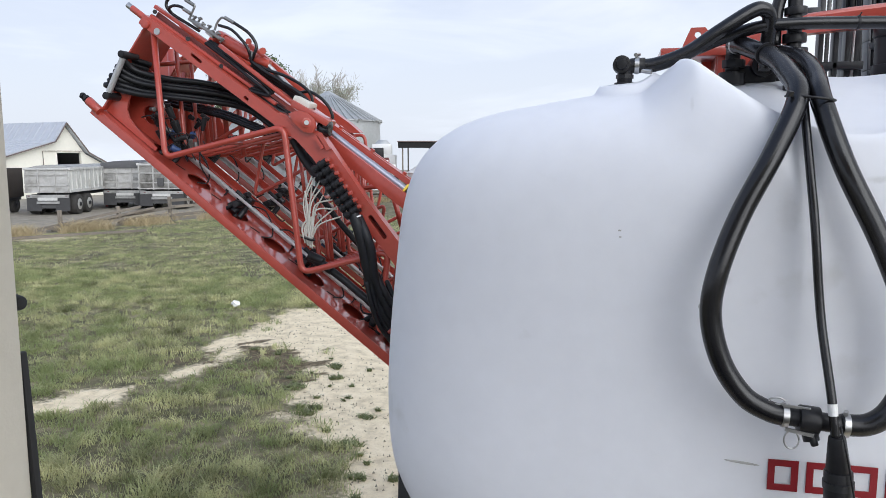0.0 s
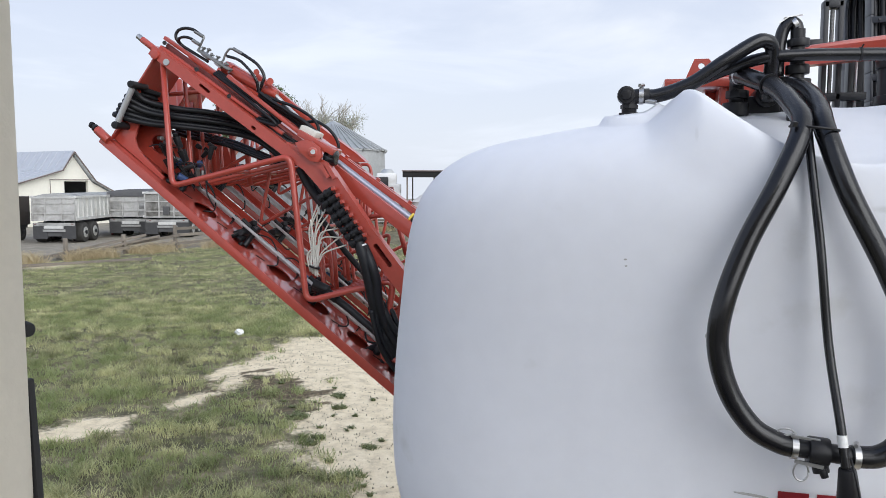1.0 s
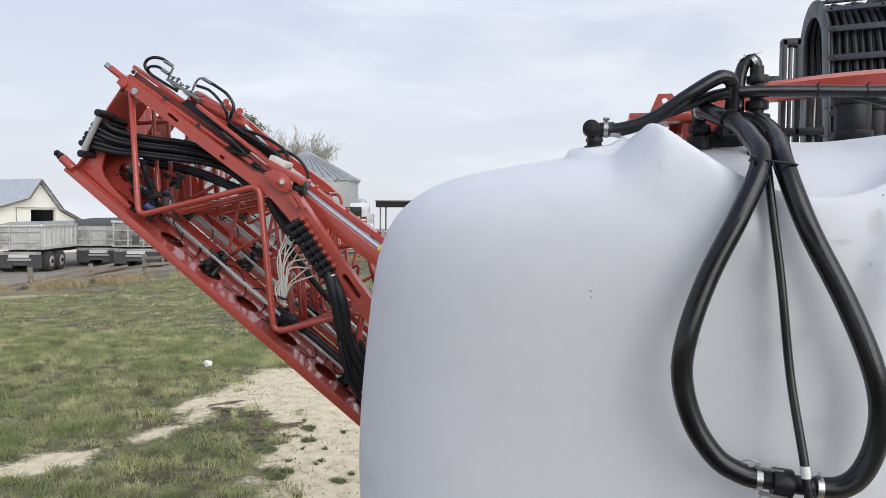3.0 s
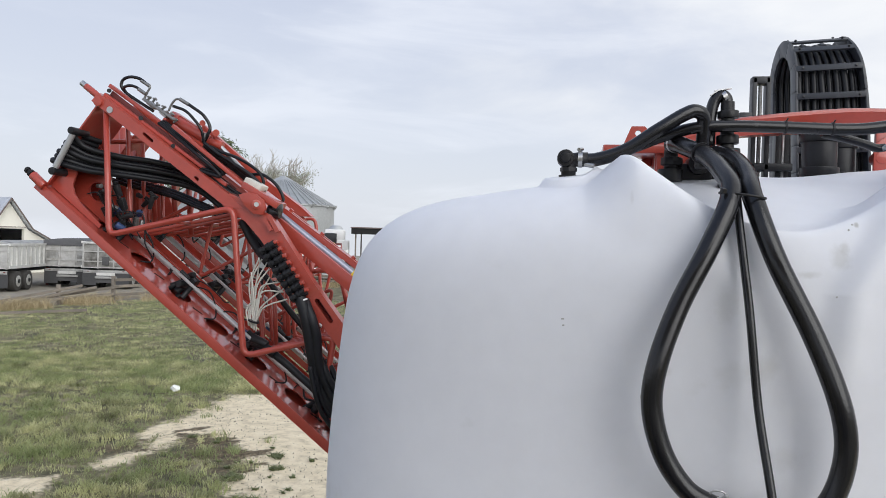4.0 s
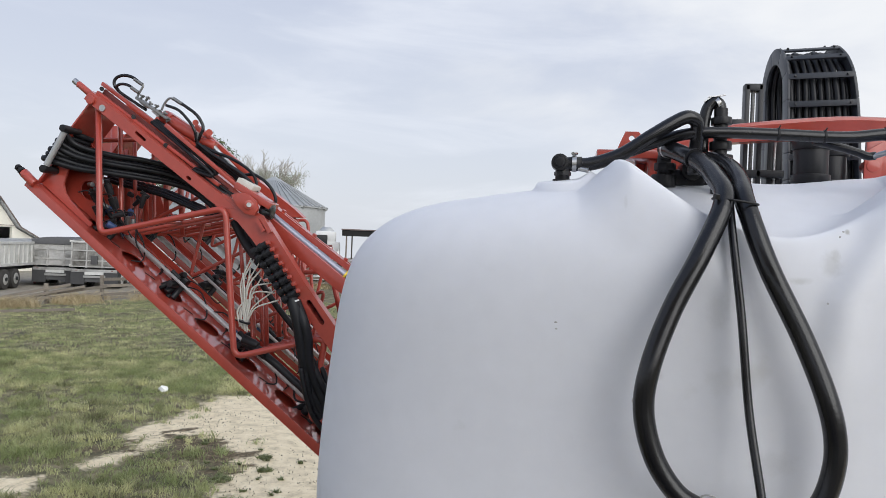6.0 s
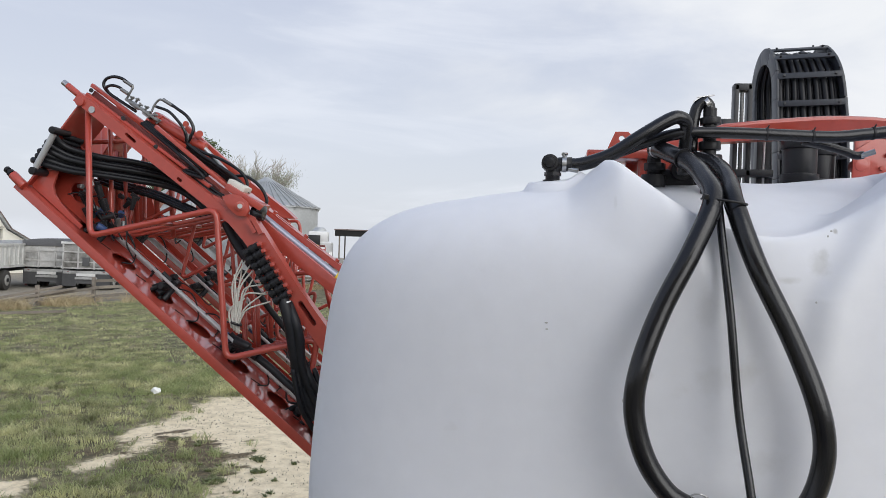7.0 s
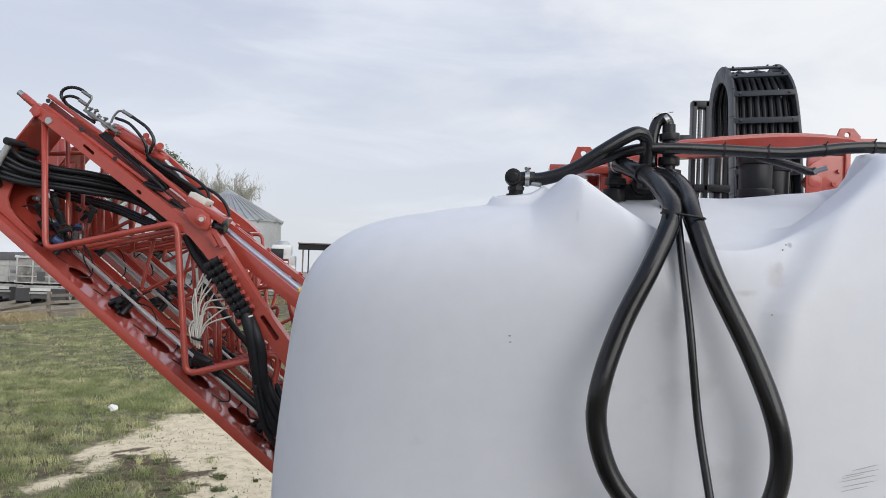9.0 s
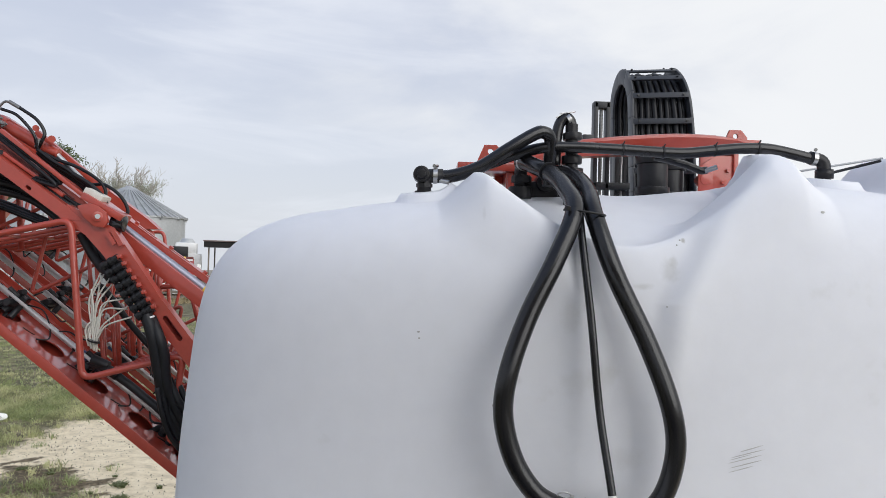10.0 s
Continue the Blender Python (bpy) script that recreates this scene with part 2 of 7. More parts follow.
M_TEAL = mat("dark_green_steel", (0.030, 0.062, 0.062), 0.5, vary=0.2, scale=1.5)
M_GLASS = mat("dark_windscreen", (0.02, 0.025, 0.03), 0.08, vary=0.05, rough_vary=0.03)
M_BARK = mat("grey_bark", (0.22, 0.195, 0.165), 0.9, vary=0.3, scale=3)
M_PALEBARK = mat("pale_twigs", (0.42, 0.39, 0.34), 0.9, vary=0.2, scale=3)
M_CLOD = mat("dry_clods", (0.27, 0.235, 0.17), 0.95, vary=0.4, scale=6)
M_PAPER = mat("white_litter", (0.82, 0.82, 0.80), 0.7, vary=0.05)


def leaf_mat(name, dark, light, rough=0.6, trans=0.25, lush=None, blotch=0.55, each=0.5):
    m = bpy.data.materials.new(name)
    m.use_nodes = True
    N, Lk = m.node_tree.nodes, m.node_tree.links
    b = N["Principled BSDF"]
    g = N.new("ShaderNodeNewGeometry")
    co = N.new("ShaderNodeTexCoord")
    n = N.new("ShaderNodeTexNoise")
    n.inputs["Scale"].default_value, n.inputs["Detail"].default_value = blotch, 5.0
    Lk.new(co.outputs["Object"], n.inputs["Vector"])
    av = N.new("ShaderNodeMath")
    av.operation = "MULTIPLY_ADD"
    av.inputs[1].default_value = each
    Lk.new(g.outputs["Random Per Island"], av.inputs[0])
    sc = N.new("ShaderNodeMapRange")
    sc.inputs["From Min"].default_value, sc.inputs["From Max"].default_value = 0.36, 0.64
    sc.inputs["To Min"].default_value, sc.inputs["To Max"].default_value = 0.0, 1.0 - each
    Lk.new(n.outputs["Fac"], sc.inputs["Value"])
    Lk.new(sc.outputs[0], av.inputs[2])
    mx = N.new("ShaderNodeMixRGB")
    mx.inputs[1].default_value, mx.inputs[2].default_value = (*dark, 1), (*light, 1)
    Lk.new(av.outputs[0], mx.inputs[0])
    col = mx.outputs[0]
    if lush:                                  # greener, denser drifts
        n2 = N.new("ShaderNodeTexNoise")
        n2.inputs["Scale"].default_value, n2.inputs["Detail"].default_value, n2.inputs["Roughness"].default_value = 0.75, 6.0, 0.62
        Lk.new(co.outputs["Object"], n2.inputs["Vector"])
        r2 = N.new("ShaderNodeMapRange")
        r2.inputs["From Min"].default_value, r2.inputs["From Max"].default_value, r2.inputs["To Max"].default_value = 0.43, 0.58, 0.74
        Lk.new(n2.outputs["Fac"], r2.inputs["Value"])
        m2 = N.new("ShaderNodeMixRGB")
        m2.inputs[2].default_value = (*lush, 1)
        Lk.new(r2.outputs[0], m2.inputs[0])
        Lk.new(col, m2.inputs[1])
        col = m2.outputs[0]
    Lk.new(col, b.inputs["Base Color"])
    b.inputs["Roughness"].default_value = rough
    tr = N.new("ShaderNodeBsdfTranslucent")
    Lk.new(col, tr.inputs["Color"])
    ms = N.new("ShaderNodeMixShader")
    ms.inputs[0].default_value = trans
    Lk.new(b.outputs[0], ms.inputs[1])
    Lk.new(tr.outputs[0], ms.inputs[2])
    Lk.new(ms.outputs[0], N["Material Output"].inputs[0])
    return m


M_GRASS = leaf_mat("mown_grass", (0.098, 0.118, 0.044), (0.77, 0.75, 0.41), lush=(0.265, 0.325, 0.125), blotch=2.0, each=0.24)
M_WEED = leaf_mat("low_green_weeds", (0.080, 0.105, 0.042), (0.300, 0.330, 0.150))
M_STRAW = leaf_mat("dry_weeds", (0.40, 0.32, 0.18), (0.62, 0.52, 0.33))
M_LEAF = leaf_mat("tree_leaves", (0.065, 0.095, 0.040), (0.20, 0.235, 0.115))
M_THINLEAF = leaf_mat("sparse_grey_leaves", (0.26, 0.28, 0.20), (0.46, 0.47, 0.36))


# ---- mesh helpers ----
ORIGIN = {}


def thing(name, at, label, category, group="", kind=""):
    e = new(name)
    e.empty_display_size = 0.1
    e.location = at
    ORIGIN[e] = Vector(at)
    return tagged(e, label, category, group, kind)


def part(name, bm, material, parent=None, label="", smooth=False, bevel=0.0):
    """Links a bmesh, given in world coordinates, as one mesh object under parent."""
    if bevel:
        bmesh.ops.bevel(bm, geom=[e for e in bm.edges if e.is_manifold and e.calc_face_angle(0) > 0.5], offset=bevel, segments=2, affect="EDGES", profile=0.6)
    o = ORIGIN.get(parent, Vector((0, 0, 0)))
    if parent is not None and o.length:
        bmesh.ops.translate(bm, verts=bm.verts, vec=-o)
    me = bpy.data.meshes.new(name)
    bm.to_mesh(me)
    bm.free()
    me.materials.append(material)
    me.shade_smooth()
    if not smooth:                                # round things stay round, edges stay crisp
        me.set_sharp_from_angle(angle=radians(34))
    ob = new(name, me)
    if parent is not None:
        ob.parent = parent
        ORIGIN[ob] = o
    if label:
        ob["label"] = label
    return ob


def box(bm, size, m=None):
    g = bmesh.ops.create_cube(bm, size=1.0, matrix=(m or Matrix()) @ Matrix.Diagonal((*size, 1)))
    return g["verts"]


def bar(bm, a, b, w, h, up=(0, 0, 1)):
    """A square bar from a to b, w across and h along up."""
    a, b = Vector(a), Vector(b)
    d = (b - a).normalized()
    x = d.cross(Vector(up)).normalized()
    z = x.cross(d)
    m = Matrix.Translation((a + b) / 2) @ Matrix((x, d, z)).transposed().to_4x4()
    return box(bm, (w, (b - a).length, h), m)


def rod(bm, a, b, r, r2=None, seg=12):
    a, b = Vector(a), Vector(b)
    m = Matrix.Translation((a + b) / 2) @ (b - a).to_track_quat("Z", "Y").to_matrix().to_4x4()
    bmesh.ops.create_cone(bm, cap_ends=True, segments=seg, radius1=r, radius2=r if r2 is None else r2, depth=(b - a).length, matrix=m)


def spline(pts, n=8):
    """Catmull-Rom points through pts."""
    P = [Vector(p) for p in pts]
    P = [P[0] * 2 - P[1]] + P + [P[-1] * 2 - P[-2]]
    out = []
    for i in range(1, len(P) - 2):
        for k in range(n):
            t = k / n
            out.append(0.5 * (2 * P[i] + (P[i + 1] - P[i - 1]) * t + (2 * P[i - 1] - 5 * P[i] + 4 * P[i + 1] - P[i + 2]) * t * t
                              + (3 * P[i] - P[i - 1] - 3 * P[i + 1] + P[i + 2]) * t ** 3))
    return out + [P[-2]]


def rounded(pts, r, n=5):
    """A polyline with its corners rounded to radius about r."""
    P = [Vector(p) for p in pts]
    out = [P[0]]
    for a, b, c in zip(P, P[1:], P[2:]):
        k = min(r, (a - b).length * 0.45, (c - b).length * 0.45)
        s, e = b + (a - b).normalized() * k, b + (c - b).normalized() * k
        out += [s * (1 - t) ** 2 + b * 2 * t * (1 - t) + e * t * t for t in [i / n for i in range(n + 1)]]
    return out + [P[-1]]


def tube(bm, pts, r, seg=12, ribs=0.0, pitch=0.02):
    """A hose swept along pts; with ribs its radius swells every pitch metres."""
    P = [Vector(p) for p in pts]
    if ribs:
        fine, step = [P[0]], pitch / 4
        for a, b in zip(P, P[1:]):
            k = max(1, round((b - a).length / step))
            fine += [a.lerp(b, (i + 1) / k) for i in range(k)]
        P = fine
    up, rings = Vector((0.3, 0.2, 1)).normalized(), []
    for i, p in enumerate(P):
        d = (P[min(i + 1, len(P) - 1)] - P[max(i - 1, 0)]).normalized()
        x = up.cross(d)
        if x.length < 1e-4:
            x = Vector((1, 0, 0)).cross(d)
        x.normalize()
        up = d.cross(x)
        rr = r + (ribs if i % 4 in (0, 1) else 0)
        rings.append([bm.verts.new(p + (x * math.cos(a) + up * math.sin(a)) * rr) for a in (2 * math.pi * k / seg for k in range(seg))])
    for A, B in zip(rings, rings[1:]):
        for k in range(seg):
            bm.faces.new((A[k], A[(k + 1) % seg], B[(k + 1) % seg], B[k]))
    bm.faces.new(rings[0][::-1])
    bm.faces.new(rings[-1])


def prism(bm, pts, vec):
    """The polygon pts pushed along vec."""
    v = Vector(vec)
    A = [bm.verts.new(Vector(p)) for p in pts]
    B = [bm.verts.new(Vector(p) + v) for p in pts]
    bm.faces.new(A)
    bm.faces.new(B[::-1])
    for i in range(len(A)):
        j = (i + 1) % len(A)
        bm.faces.new((A[j], A[i], B[i], B[j]))
    bmesh.ops.recalc_face_normals(bm, faces=bm.faces)


def mesh_from(name, verts, faces, material, parent=None, label="", smooth=False):
    me = bpy.data.meshes.new(name)
    me.from_pydata([tuple(v) for v in verts], [], faces)
    me.materials.append(material)
    if smooth:
        me.shade_smooth()
    ob = new(name, me)
    if parent is not None:
        ob.parent = parent
        me.transform(Matrix.Translation(-ORIGIN.get(parent, Vector())))
        ORIGIN[ob] = ORIGIN.get(parent, Vector())
    if label:
        ob["label"] = label
    return ob


def made(*calls):
    """A bmesh filled by calls of (function, arguments...)."""
    bm = bmesh.new()
    for f, *a in calls:
        f(bm, *a)
    return bm


def clamp01(v):
    return max(0.0, min(1.0, v))


def sstep(a, b, v):
    t = clamp01((v - a) / (b - a))
    return t * t * (3 - 2 * t)


# ---- ground: lawn, worn sandy track, gravel yard behind the fence ----
def fence_x(y):
    return -21.5 + (y - 24.0) * 0.28


EDGE = [(-60, 1.0), (2.0, -1.8), (5.6, -2.4), (6.7, -2.6), (7.2, -3.3), (8.4, -4.0), (9.6, -4.9), (10.8, -5.9), (12.5, -6.3), (13.9, -5.4), (15.8, -2.2), (17.4, 1.5), (90, 40)]
SIDE = [((-7.6, 5.7), -0.15), ((-6.8, 6.8), 0.10), ((-6.25, 7.7), 0.30), ((-6.0, 8.2), -0.10), ((-5.72, 8.85), 0.24), ((-5.65, 9.6), 0.02), ((-5.7, 10.4), 0.42), ((-5.3, 11.2), 0.7)]


def sand_edge(y):
    for (y0, x0), (y1, x1) in zip(EDGE, EDGE[1:]):
        if y <= y1:
            return x0 + (x1 - x0) * clamp01((y - y0) / (y1 - y0))
    return 40.0


def path_depth(x, y, line):
    best = -9.0
    for ((ax, ay), aw), ((bx, by), bw) in zip(line, line[1:]):
        dx, dy = bx - ax, by - ay
        t = clamp01(((x - ax) * dx + (y - ay) * dy) / (dx * dx + dy * dy))
        best = max(best, aw + (bw - aw) * t - math.hypot(x - ax - dx * t, y - ay - dy * t))
    return best


def island(x, y):
    """Depth inside the weedy patch on the track."""
    u, v = x + 4.75, y - 9.6
    return 1.0 - math.hypot((u * 0.8 + v * 0.6) / 0.62, (v * 0.8 - u * 0.6) / 1.15)


def bare(x, y):
    """How bare the soil is: 0 lawn, 1 sand."""
    n = noise.noise(Vector((x * 0.9, y * 0.9, 0.3))) * 0.40 + noise.noise(Vector((x * 2.7, y * 2.7, 4.0))) * 0.40 + noise.noise(Vector((x * 7, y * 7, 2.0))) * 0.22
    d = max((x - sand_edge(y)) * 0.75, path_depth(x, y, SIDE))
    d = max(d, 0.30 - abs(x - fence_x(y) - 1.75 - 0.25 * math.sin(y * 0.9))) if y < 30 else d
    d = min(d, 0.25 - island(x, y) * 1.1) if island(x, y) > -0.3 else d
    return sstep(-0.36, 0.44, d + n * 0.66)


def humus(x, y):
    """Dark dead litter round the weedy patch and along the track's edge."""
    n = noise.noise(Vector((x * 1.7, y * 1.7, 21.0))) * 0.5 + noise.noise(Vector((x * 5, y * 5, 3.0))) * 0.45
    n += noise.noise(Vector((x * 11, y * 11, 6.0))) * 0.30
    e = max(sstep(-0.10, 0.40, island(x, y) * 0.9 + n * 1.5), sstep(0.0, 0.35, 0.33 - math.hypot((x + 5.85) / 1.3, (y - 9.6) / 0.8) * 0.45 + n * 0.6) * 0.9)
    d = (x - sand_edge(y)) * 0.75
    r = sstep(0.12, 0.5, n + 0.15 - abs(d + 0.35)) * (1 if 5 < y < 15 else 0)
    return clamp01(max(e, r * 0.8))


def yard(x, y):
    """1 in the gravel yard behind the fence, 0 on the lawn."""
    n = noise.noise(Vector((x * 0.4, y * 0.4, 7.0))) * 0.9
    return sstep(-0.6, 0.6, fence_x(y) + 0.2 - x + n)


def axis(lo, hi, fine_lo, fine_hi, step):
    a, v, s = [], fine_lo, step
    while v > lo:
        s *= 1.35
        v -= s
        a.insert(0, v)
    a += list(np.arange(fine_lo, fine_hi + step / 2, step))
    v, s = a[-1], step
    while v < hi:
        s *= 1.35
        v += s
        a.append(v)
    return a


gx, gy = axis(-3000, 3000, -13.0, 1.0, 0.13), axis(-3000, 3000, 3.0, 20.0, 0.15)
gverts, gsoil, gyard, ghum = [], [], [], []
for y in gy:
    for x in gx:
        near = -40 < x < 12 and 0 < y < 80
        z = (noise.noise(Vector((x * 0.8, y * 0.8, 2))) * 0.025 + noise.noise(Vector((x * 3, y * 3, 5))) * 0.012) if near else 0.0
        z -= 0.02 * max(0.0, math.hypot(x, y) - 78.0)      # the land falls away behind the yard
        gverts.append((x, y, z - 0.015))
        gsoil.append(bare(x, y) if near else 0.0)
        gyard.append(yard(x, y))
        ghum.append(humus(x, y) if near else 0.0)
W = len(gx)
gfaces = [(j * W + i, j * W + i + 1, (j + 1) * W + i + 1, (j + 1) * W + i) for j in range(len(gy) - 1) for i in range(W - 1)]


def ground_mat():
    m = bpy.data.materials.new("lawn_soil_and_gravel")
    m.use_nodes = True
    N, Lk = m.node_tree.nodes, m.node_tree.links
    b = N["Principled BSDF"]
    co = N.new("ShaderNodeTexCoord")

    def nz(s, d=6.0):
        n = N.new("ShaderNodeTexNoise")
        n.inputs["Scale"].default_value, n.inputs["Detail"].default_value, n.inputs["Roughness"].default_value = s, d, 0.65
        Lk.new(co.outputs["Object"], n.inputs["Vector"])
        return n.outputs["Fac"]

    def ramp(f, *stops):
        r = N.new("ShaderNodeValToRGB")
        while len(r.color_ramp.elements) < len(stops):
            r.color_ramp.elements.new(0.5)
        for el, (p, c) in zip(r.color_ramp.elements, stops):
            el.position, el.color = p, (*c, 1)
        Lk.new(f, r.inputs[0])
        return r.outputs[0]

    def mixc(f, a, c):
        x = N.new("ShaderNodeMixRGB")
        Lk.new(f, x.inputs[0])
        Lk.new(a, x.inputs[1])
        Lk.new(c, x.inputs[2])
        return x.outputs[0]

    def attr(n):
        a = N.new("ShaderNodeAttribute")
        a.attribute_name = n
        return a.outputs["Fac"]

    lawn = ramp(nz(2.2, 9.0), (0.36, (0.060, 0.056, 0.030)), (0.50, (0.135, 0.124, 0.068)), (0.64, (0.29, 0.25, 0.16)))
    sand = ramp(nz(5.0), (0.3, (0.52, 0.435, 0.30)), (0.5, (0.74, 0.635, 0.45)), (0.7, (0.83, 0.73, 0.545)))
    grit = ramp(nz(45.0), (0.34, (0.16, 0.14, 0.11)), (0.46, (0.5, 0.5, 0.5)))
    g2 = N.new("ShaderNodeMixRGB")
    g2.blend_type = "MULTIPLY"
    g2.inputs[0].default_value = 0.38
    Lk.new(sand, g2.inputs[1])
    Lk.new(grit, g2.inputs[2])
    gs = N.new("ShaderNodeVectorMath")
    gs.operation = "SCALE"
    gs.inputs["Scale"].default_value = 1.28
    Lk.new(g2.outputs[0], gs.inputs[0])
    gravel = ramp(nz(2.0, 8.0), (0.3, (0.20, 0.18, 0.145)), (0.7, (0.37, 0.335, 0.275)))
    def ragged(n, scale, amount):
        """An attribute whose edge is broken into grains and clumps."""
        mu = N.new("ShaderNodeMath")
        mu.operation = "MULTIPLY_ADD"
        mu.inputs[1].default_value = amount
        Lk.new(nz(scale, 8.0), mu.inputs[0])
        Lk.new(attr(n), mu.inputs[2])
        r = N.new("ShaderNodeMapRange")
        r.interpolation_type = "SMOOTHSTEP"
        r.inputs["From Min"].default_value, r.inputs["From Max"].default_value = 0.24 + amount * 0.5, 0.74 + amount * 0.5
        Lk.new(mu.outputs[0], r.inputs["Value"])
        return r.outputs[0]

    c = mixc(ragged("soil", 13.0, 1.1), lawn, gs.outputs[0])
    dead = ramp(nz(12.0, 8.0), (0.32, (0.050, 0.038, 0.022)), (0.52, (0.125, 0.095, 0.055)), (0.70, (0.32, 0.255, 0.165)))
    c = mixc(ragged("humus", 17.0, 1.3), c, dead)
    c = mixc(attr("yard"), c, gravel)
    Lk.new(c, b.inputs["Base Color"])
    b.inputs["Roughness"].default_value = 0.95
    bp = N.new("ShaderNodeBump")
    bp.inputs["Strength"].default_value, bp.inputs["Distance"].default_value = 0.6, 0.03
    Lk.new(nz(14.0), bp.inputs["Height"])
    Lk.new(bp.outputs[0], b.inputs["Normal"])
    return m


ground = mesh_from("ground", gverts, gfaces, ground_mat(), smooth=True)
for nm, vals in (("soil", gsoil), ("yard", gyard), ("humus", ghum)):
    at = ground.data.attributes.new(nm, "FLOAT", "POINT")
    at.data.foreach_set("value", vals)
tagged(ground, "patchy green lawn with a worn pale sandy track and gravel yard", "ground", kind="structure")


def blades(name, spots, material, label, category):
    """Bent blades, two faces each; spots: x, y, height, width."""
    V, Fc = [], []
    for x, y, h, w, *flat in spots:
        a = random.uniform(0, 6.283)
        dx, dy = math.cos(a), math.sin(a)
        l = h * random.uniform(0.5, 2.1) * (flat[0] if flat else 1.0)
        b = random.uniform(0, 6.283)
        lx, ly = math.cos(b) * l, math.sin(b) * l
        i = len(V)
        V += [(x - dx * w, y - dy * w, -0.03), (x + dx * w, y + dy * w, -0.03),
              (x + dx * w * 0.7 + lx * 0.35, y + dy * w * 0.7 + ly * 0.35, h * 0.6), (x - dx * w * 0.7 + lx * 0.35, y - dy * w * 0.7 + ly * 0.35, h * 0.6),
              (x + lx, y + ly, h)]
        Fc += [(i, i + 1, i + 2, i + 3), (i + 3, i + 2, i + 4)]
    ob = mesh_from(name, V, Fc, material)
    return tagged(ob, label, category, kind="stuff")


def grow():
    out = []
    for _ in range(30000):                    # near lawn in leaning tufts with thin, thatchy places between
        y = 4.0 + 12.5 * random.random() ** 0.8
        x = -0.92 * y - 1.6 + (0.80 * y + 2.2) * random.random()
        b = bare(x, y)
        if random.random() < b * 1.35 - 0.02 or random.random() < humus(x, y) * 0.97:
            continue
        c = noise.noise(Vector((x * 0.6, y * 0.6, 11))) + 0.6 * noise.noise(Vector((x * 2.2, y * 2.2, 5)))
        tuft = sstep(0.02, 0.40, noise.noise(Vector((x * 3.4, y * 3.4, 17))) + 0.5 * noise.noise(Vector((x * 8, y * 8, 9))))
        if random.random() > 0.42 + 0.6 * tuft + 0.3 * clamp01(c):
            continue
        lush = 0.40 + 0.7 * clamp01(c + 0.5) + 1.0 * tuft
        big = random.random() < 0.05 + 0.30 * tuft
        for _ in range(13 if big else 8):
            h = lush * (1 - 0.5 * b) * random.uniform(0.018, 0.064) * (1.5 if big else 1.0)
            out.append((x + random.gauss(0, 0.034), y + random.gauss(0, 0.034), h, random.uniform(0.0028, 0.0062)))
    for _ in range(165000):                   # farther lawn, streaked with thin brownish drifts
        y = 13.0 + 22.0 * random.random()
        x = max(-1.25 * y, fence_x(y) + 0.4) + random.random() * (0.95 * y)
        if bare(x, y) > random.random() or yard(x, y) > 0.5:
            continue
        c = noise.noise(Vector((x * 0.5, y * 0.5, 11)))
        thin = sstep(-0.10, 0.45, noise.noise(Vector((x * 1.1, y * 0.55, 31))) + 0.6 * noise.noise(Vector((x * 3.2, y * 1.6, 8))))
        if random.random() < thin * 0.75:
            continue
        out.append((x, y, (0.7 + 0.8 * clamp01(c + 0.5)) * random.uniform(0.016, 0.044), random.uniform(0.005, 0.011)))
    for k in range(46):                       # green clumps on the dark patch and along the worn edge
        if k < 26:
            x, y = random.gauss(-4.80, 0.34), random.gauss(9.60, 0.40)
        else:
            y = random.uniform(6.0, 12.5)
            x = sand_edge(y) + random.gauss(-0.1, 0.35)
        r = random.uniform(0.03, 0.09)
        for _ in range(int(500 * r)):
            out.append((x + random.gauss(0, r), y + random.gauss(0, r), random.uniform(0.02, 0.10), random.uniform(0.004, 0.008)))
    return out


lawn = blades("lawn_grass", grow(), M_GRASS, "short green mown grass with thin dry patches", "grass")


def low_weeds():
    """Flat rosettes scattered on the sand, larger and closer towards the grass."""
    out = []
    for _ in range(48):
        y = random.uniform(5.0, 10.5)
        off = abs(random.gauss(0, 0.9))
        x = sand_edge(y) + off + 0.05
        if x > 0.5:
            continue
        r = random.choice((0.015, 0.02, 0.03, 0.05, 0.09)) * (1.2 if off < 0.5 else 0.8)
        for _ in range(int(14 + 900 * r)):
            a, q = random.uniform(0, 6.283), r * random.random() ** 0.6
            out.append((x + math.cos(a) * q * 1.3, y + math.sin(a) * q, random.uniform(0.006, 0.020) + 0.15 * r, random.uniform(0.006, 0.012), 2.6))
    return out


blades("sand_weeds", low_weeds(), M_WEED, "low dark green weeds scattered on the sand", "weeds")


def weeds():
    out = []
    for _ in range(16000):
        y = random.uniform(20, 48)
        x = fence_x(y) + random.gauss(0.35, 0.5)
        if noise.noise(Vector((x * 0.5, y * 0.5, 3))) < -0.15:
            continue
        out.append((x, y, random.uniform(0.12, 0.5), random.uniform(0.008, 0.016)))
    return out


blades("dry_weeds", weeds(), M_STRAW, "tall dry straw-coloured weeds along the fence", "weeds")


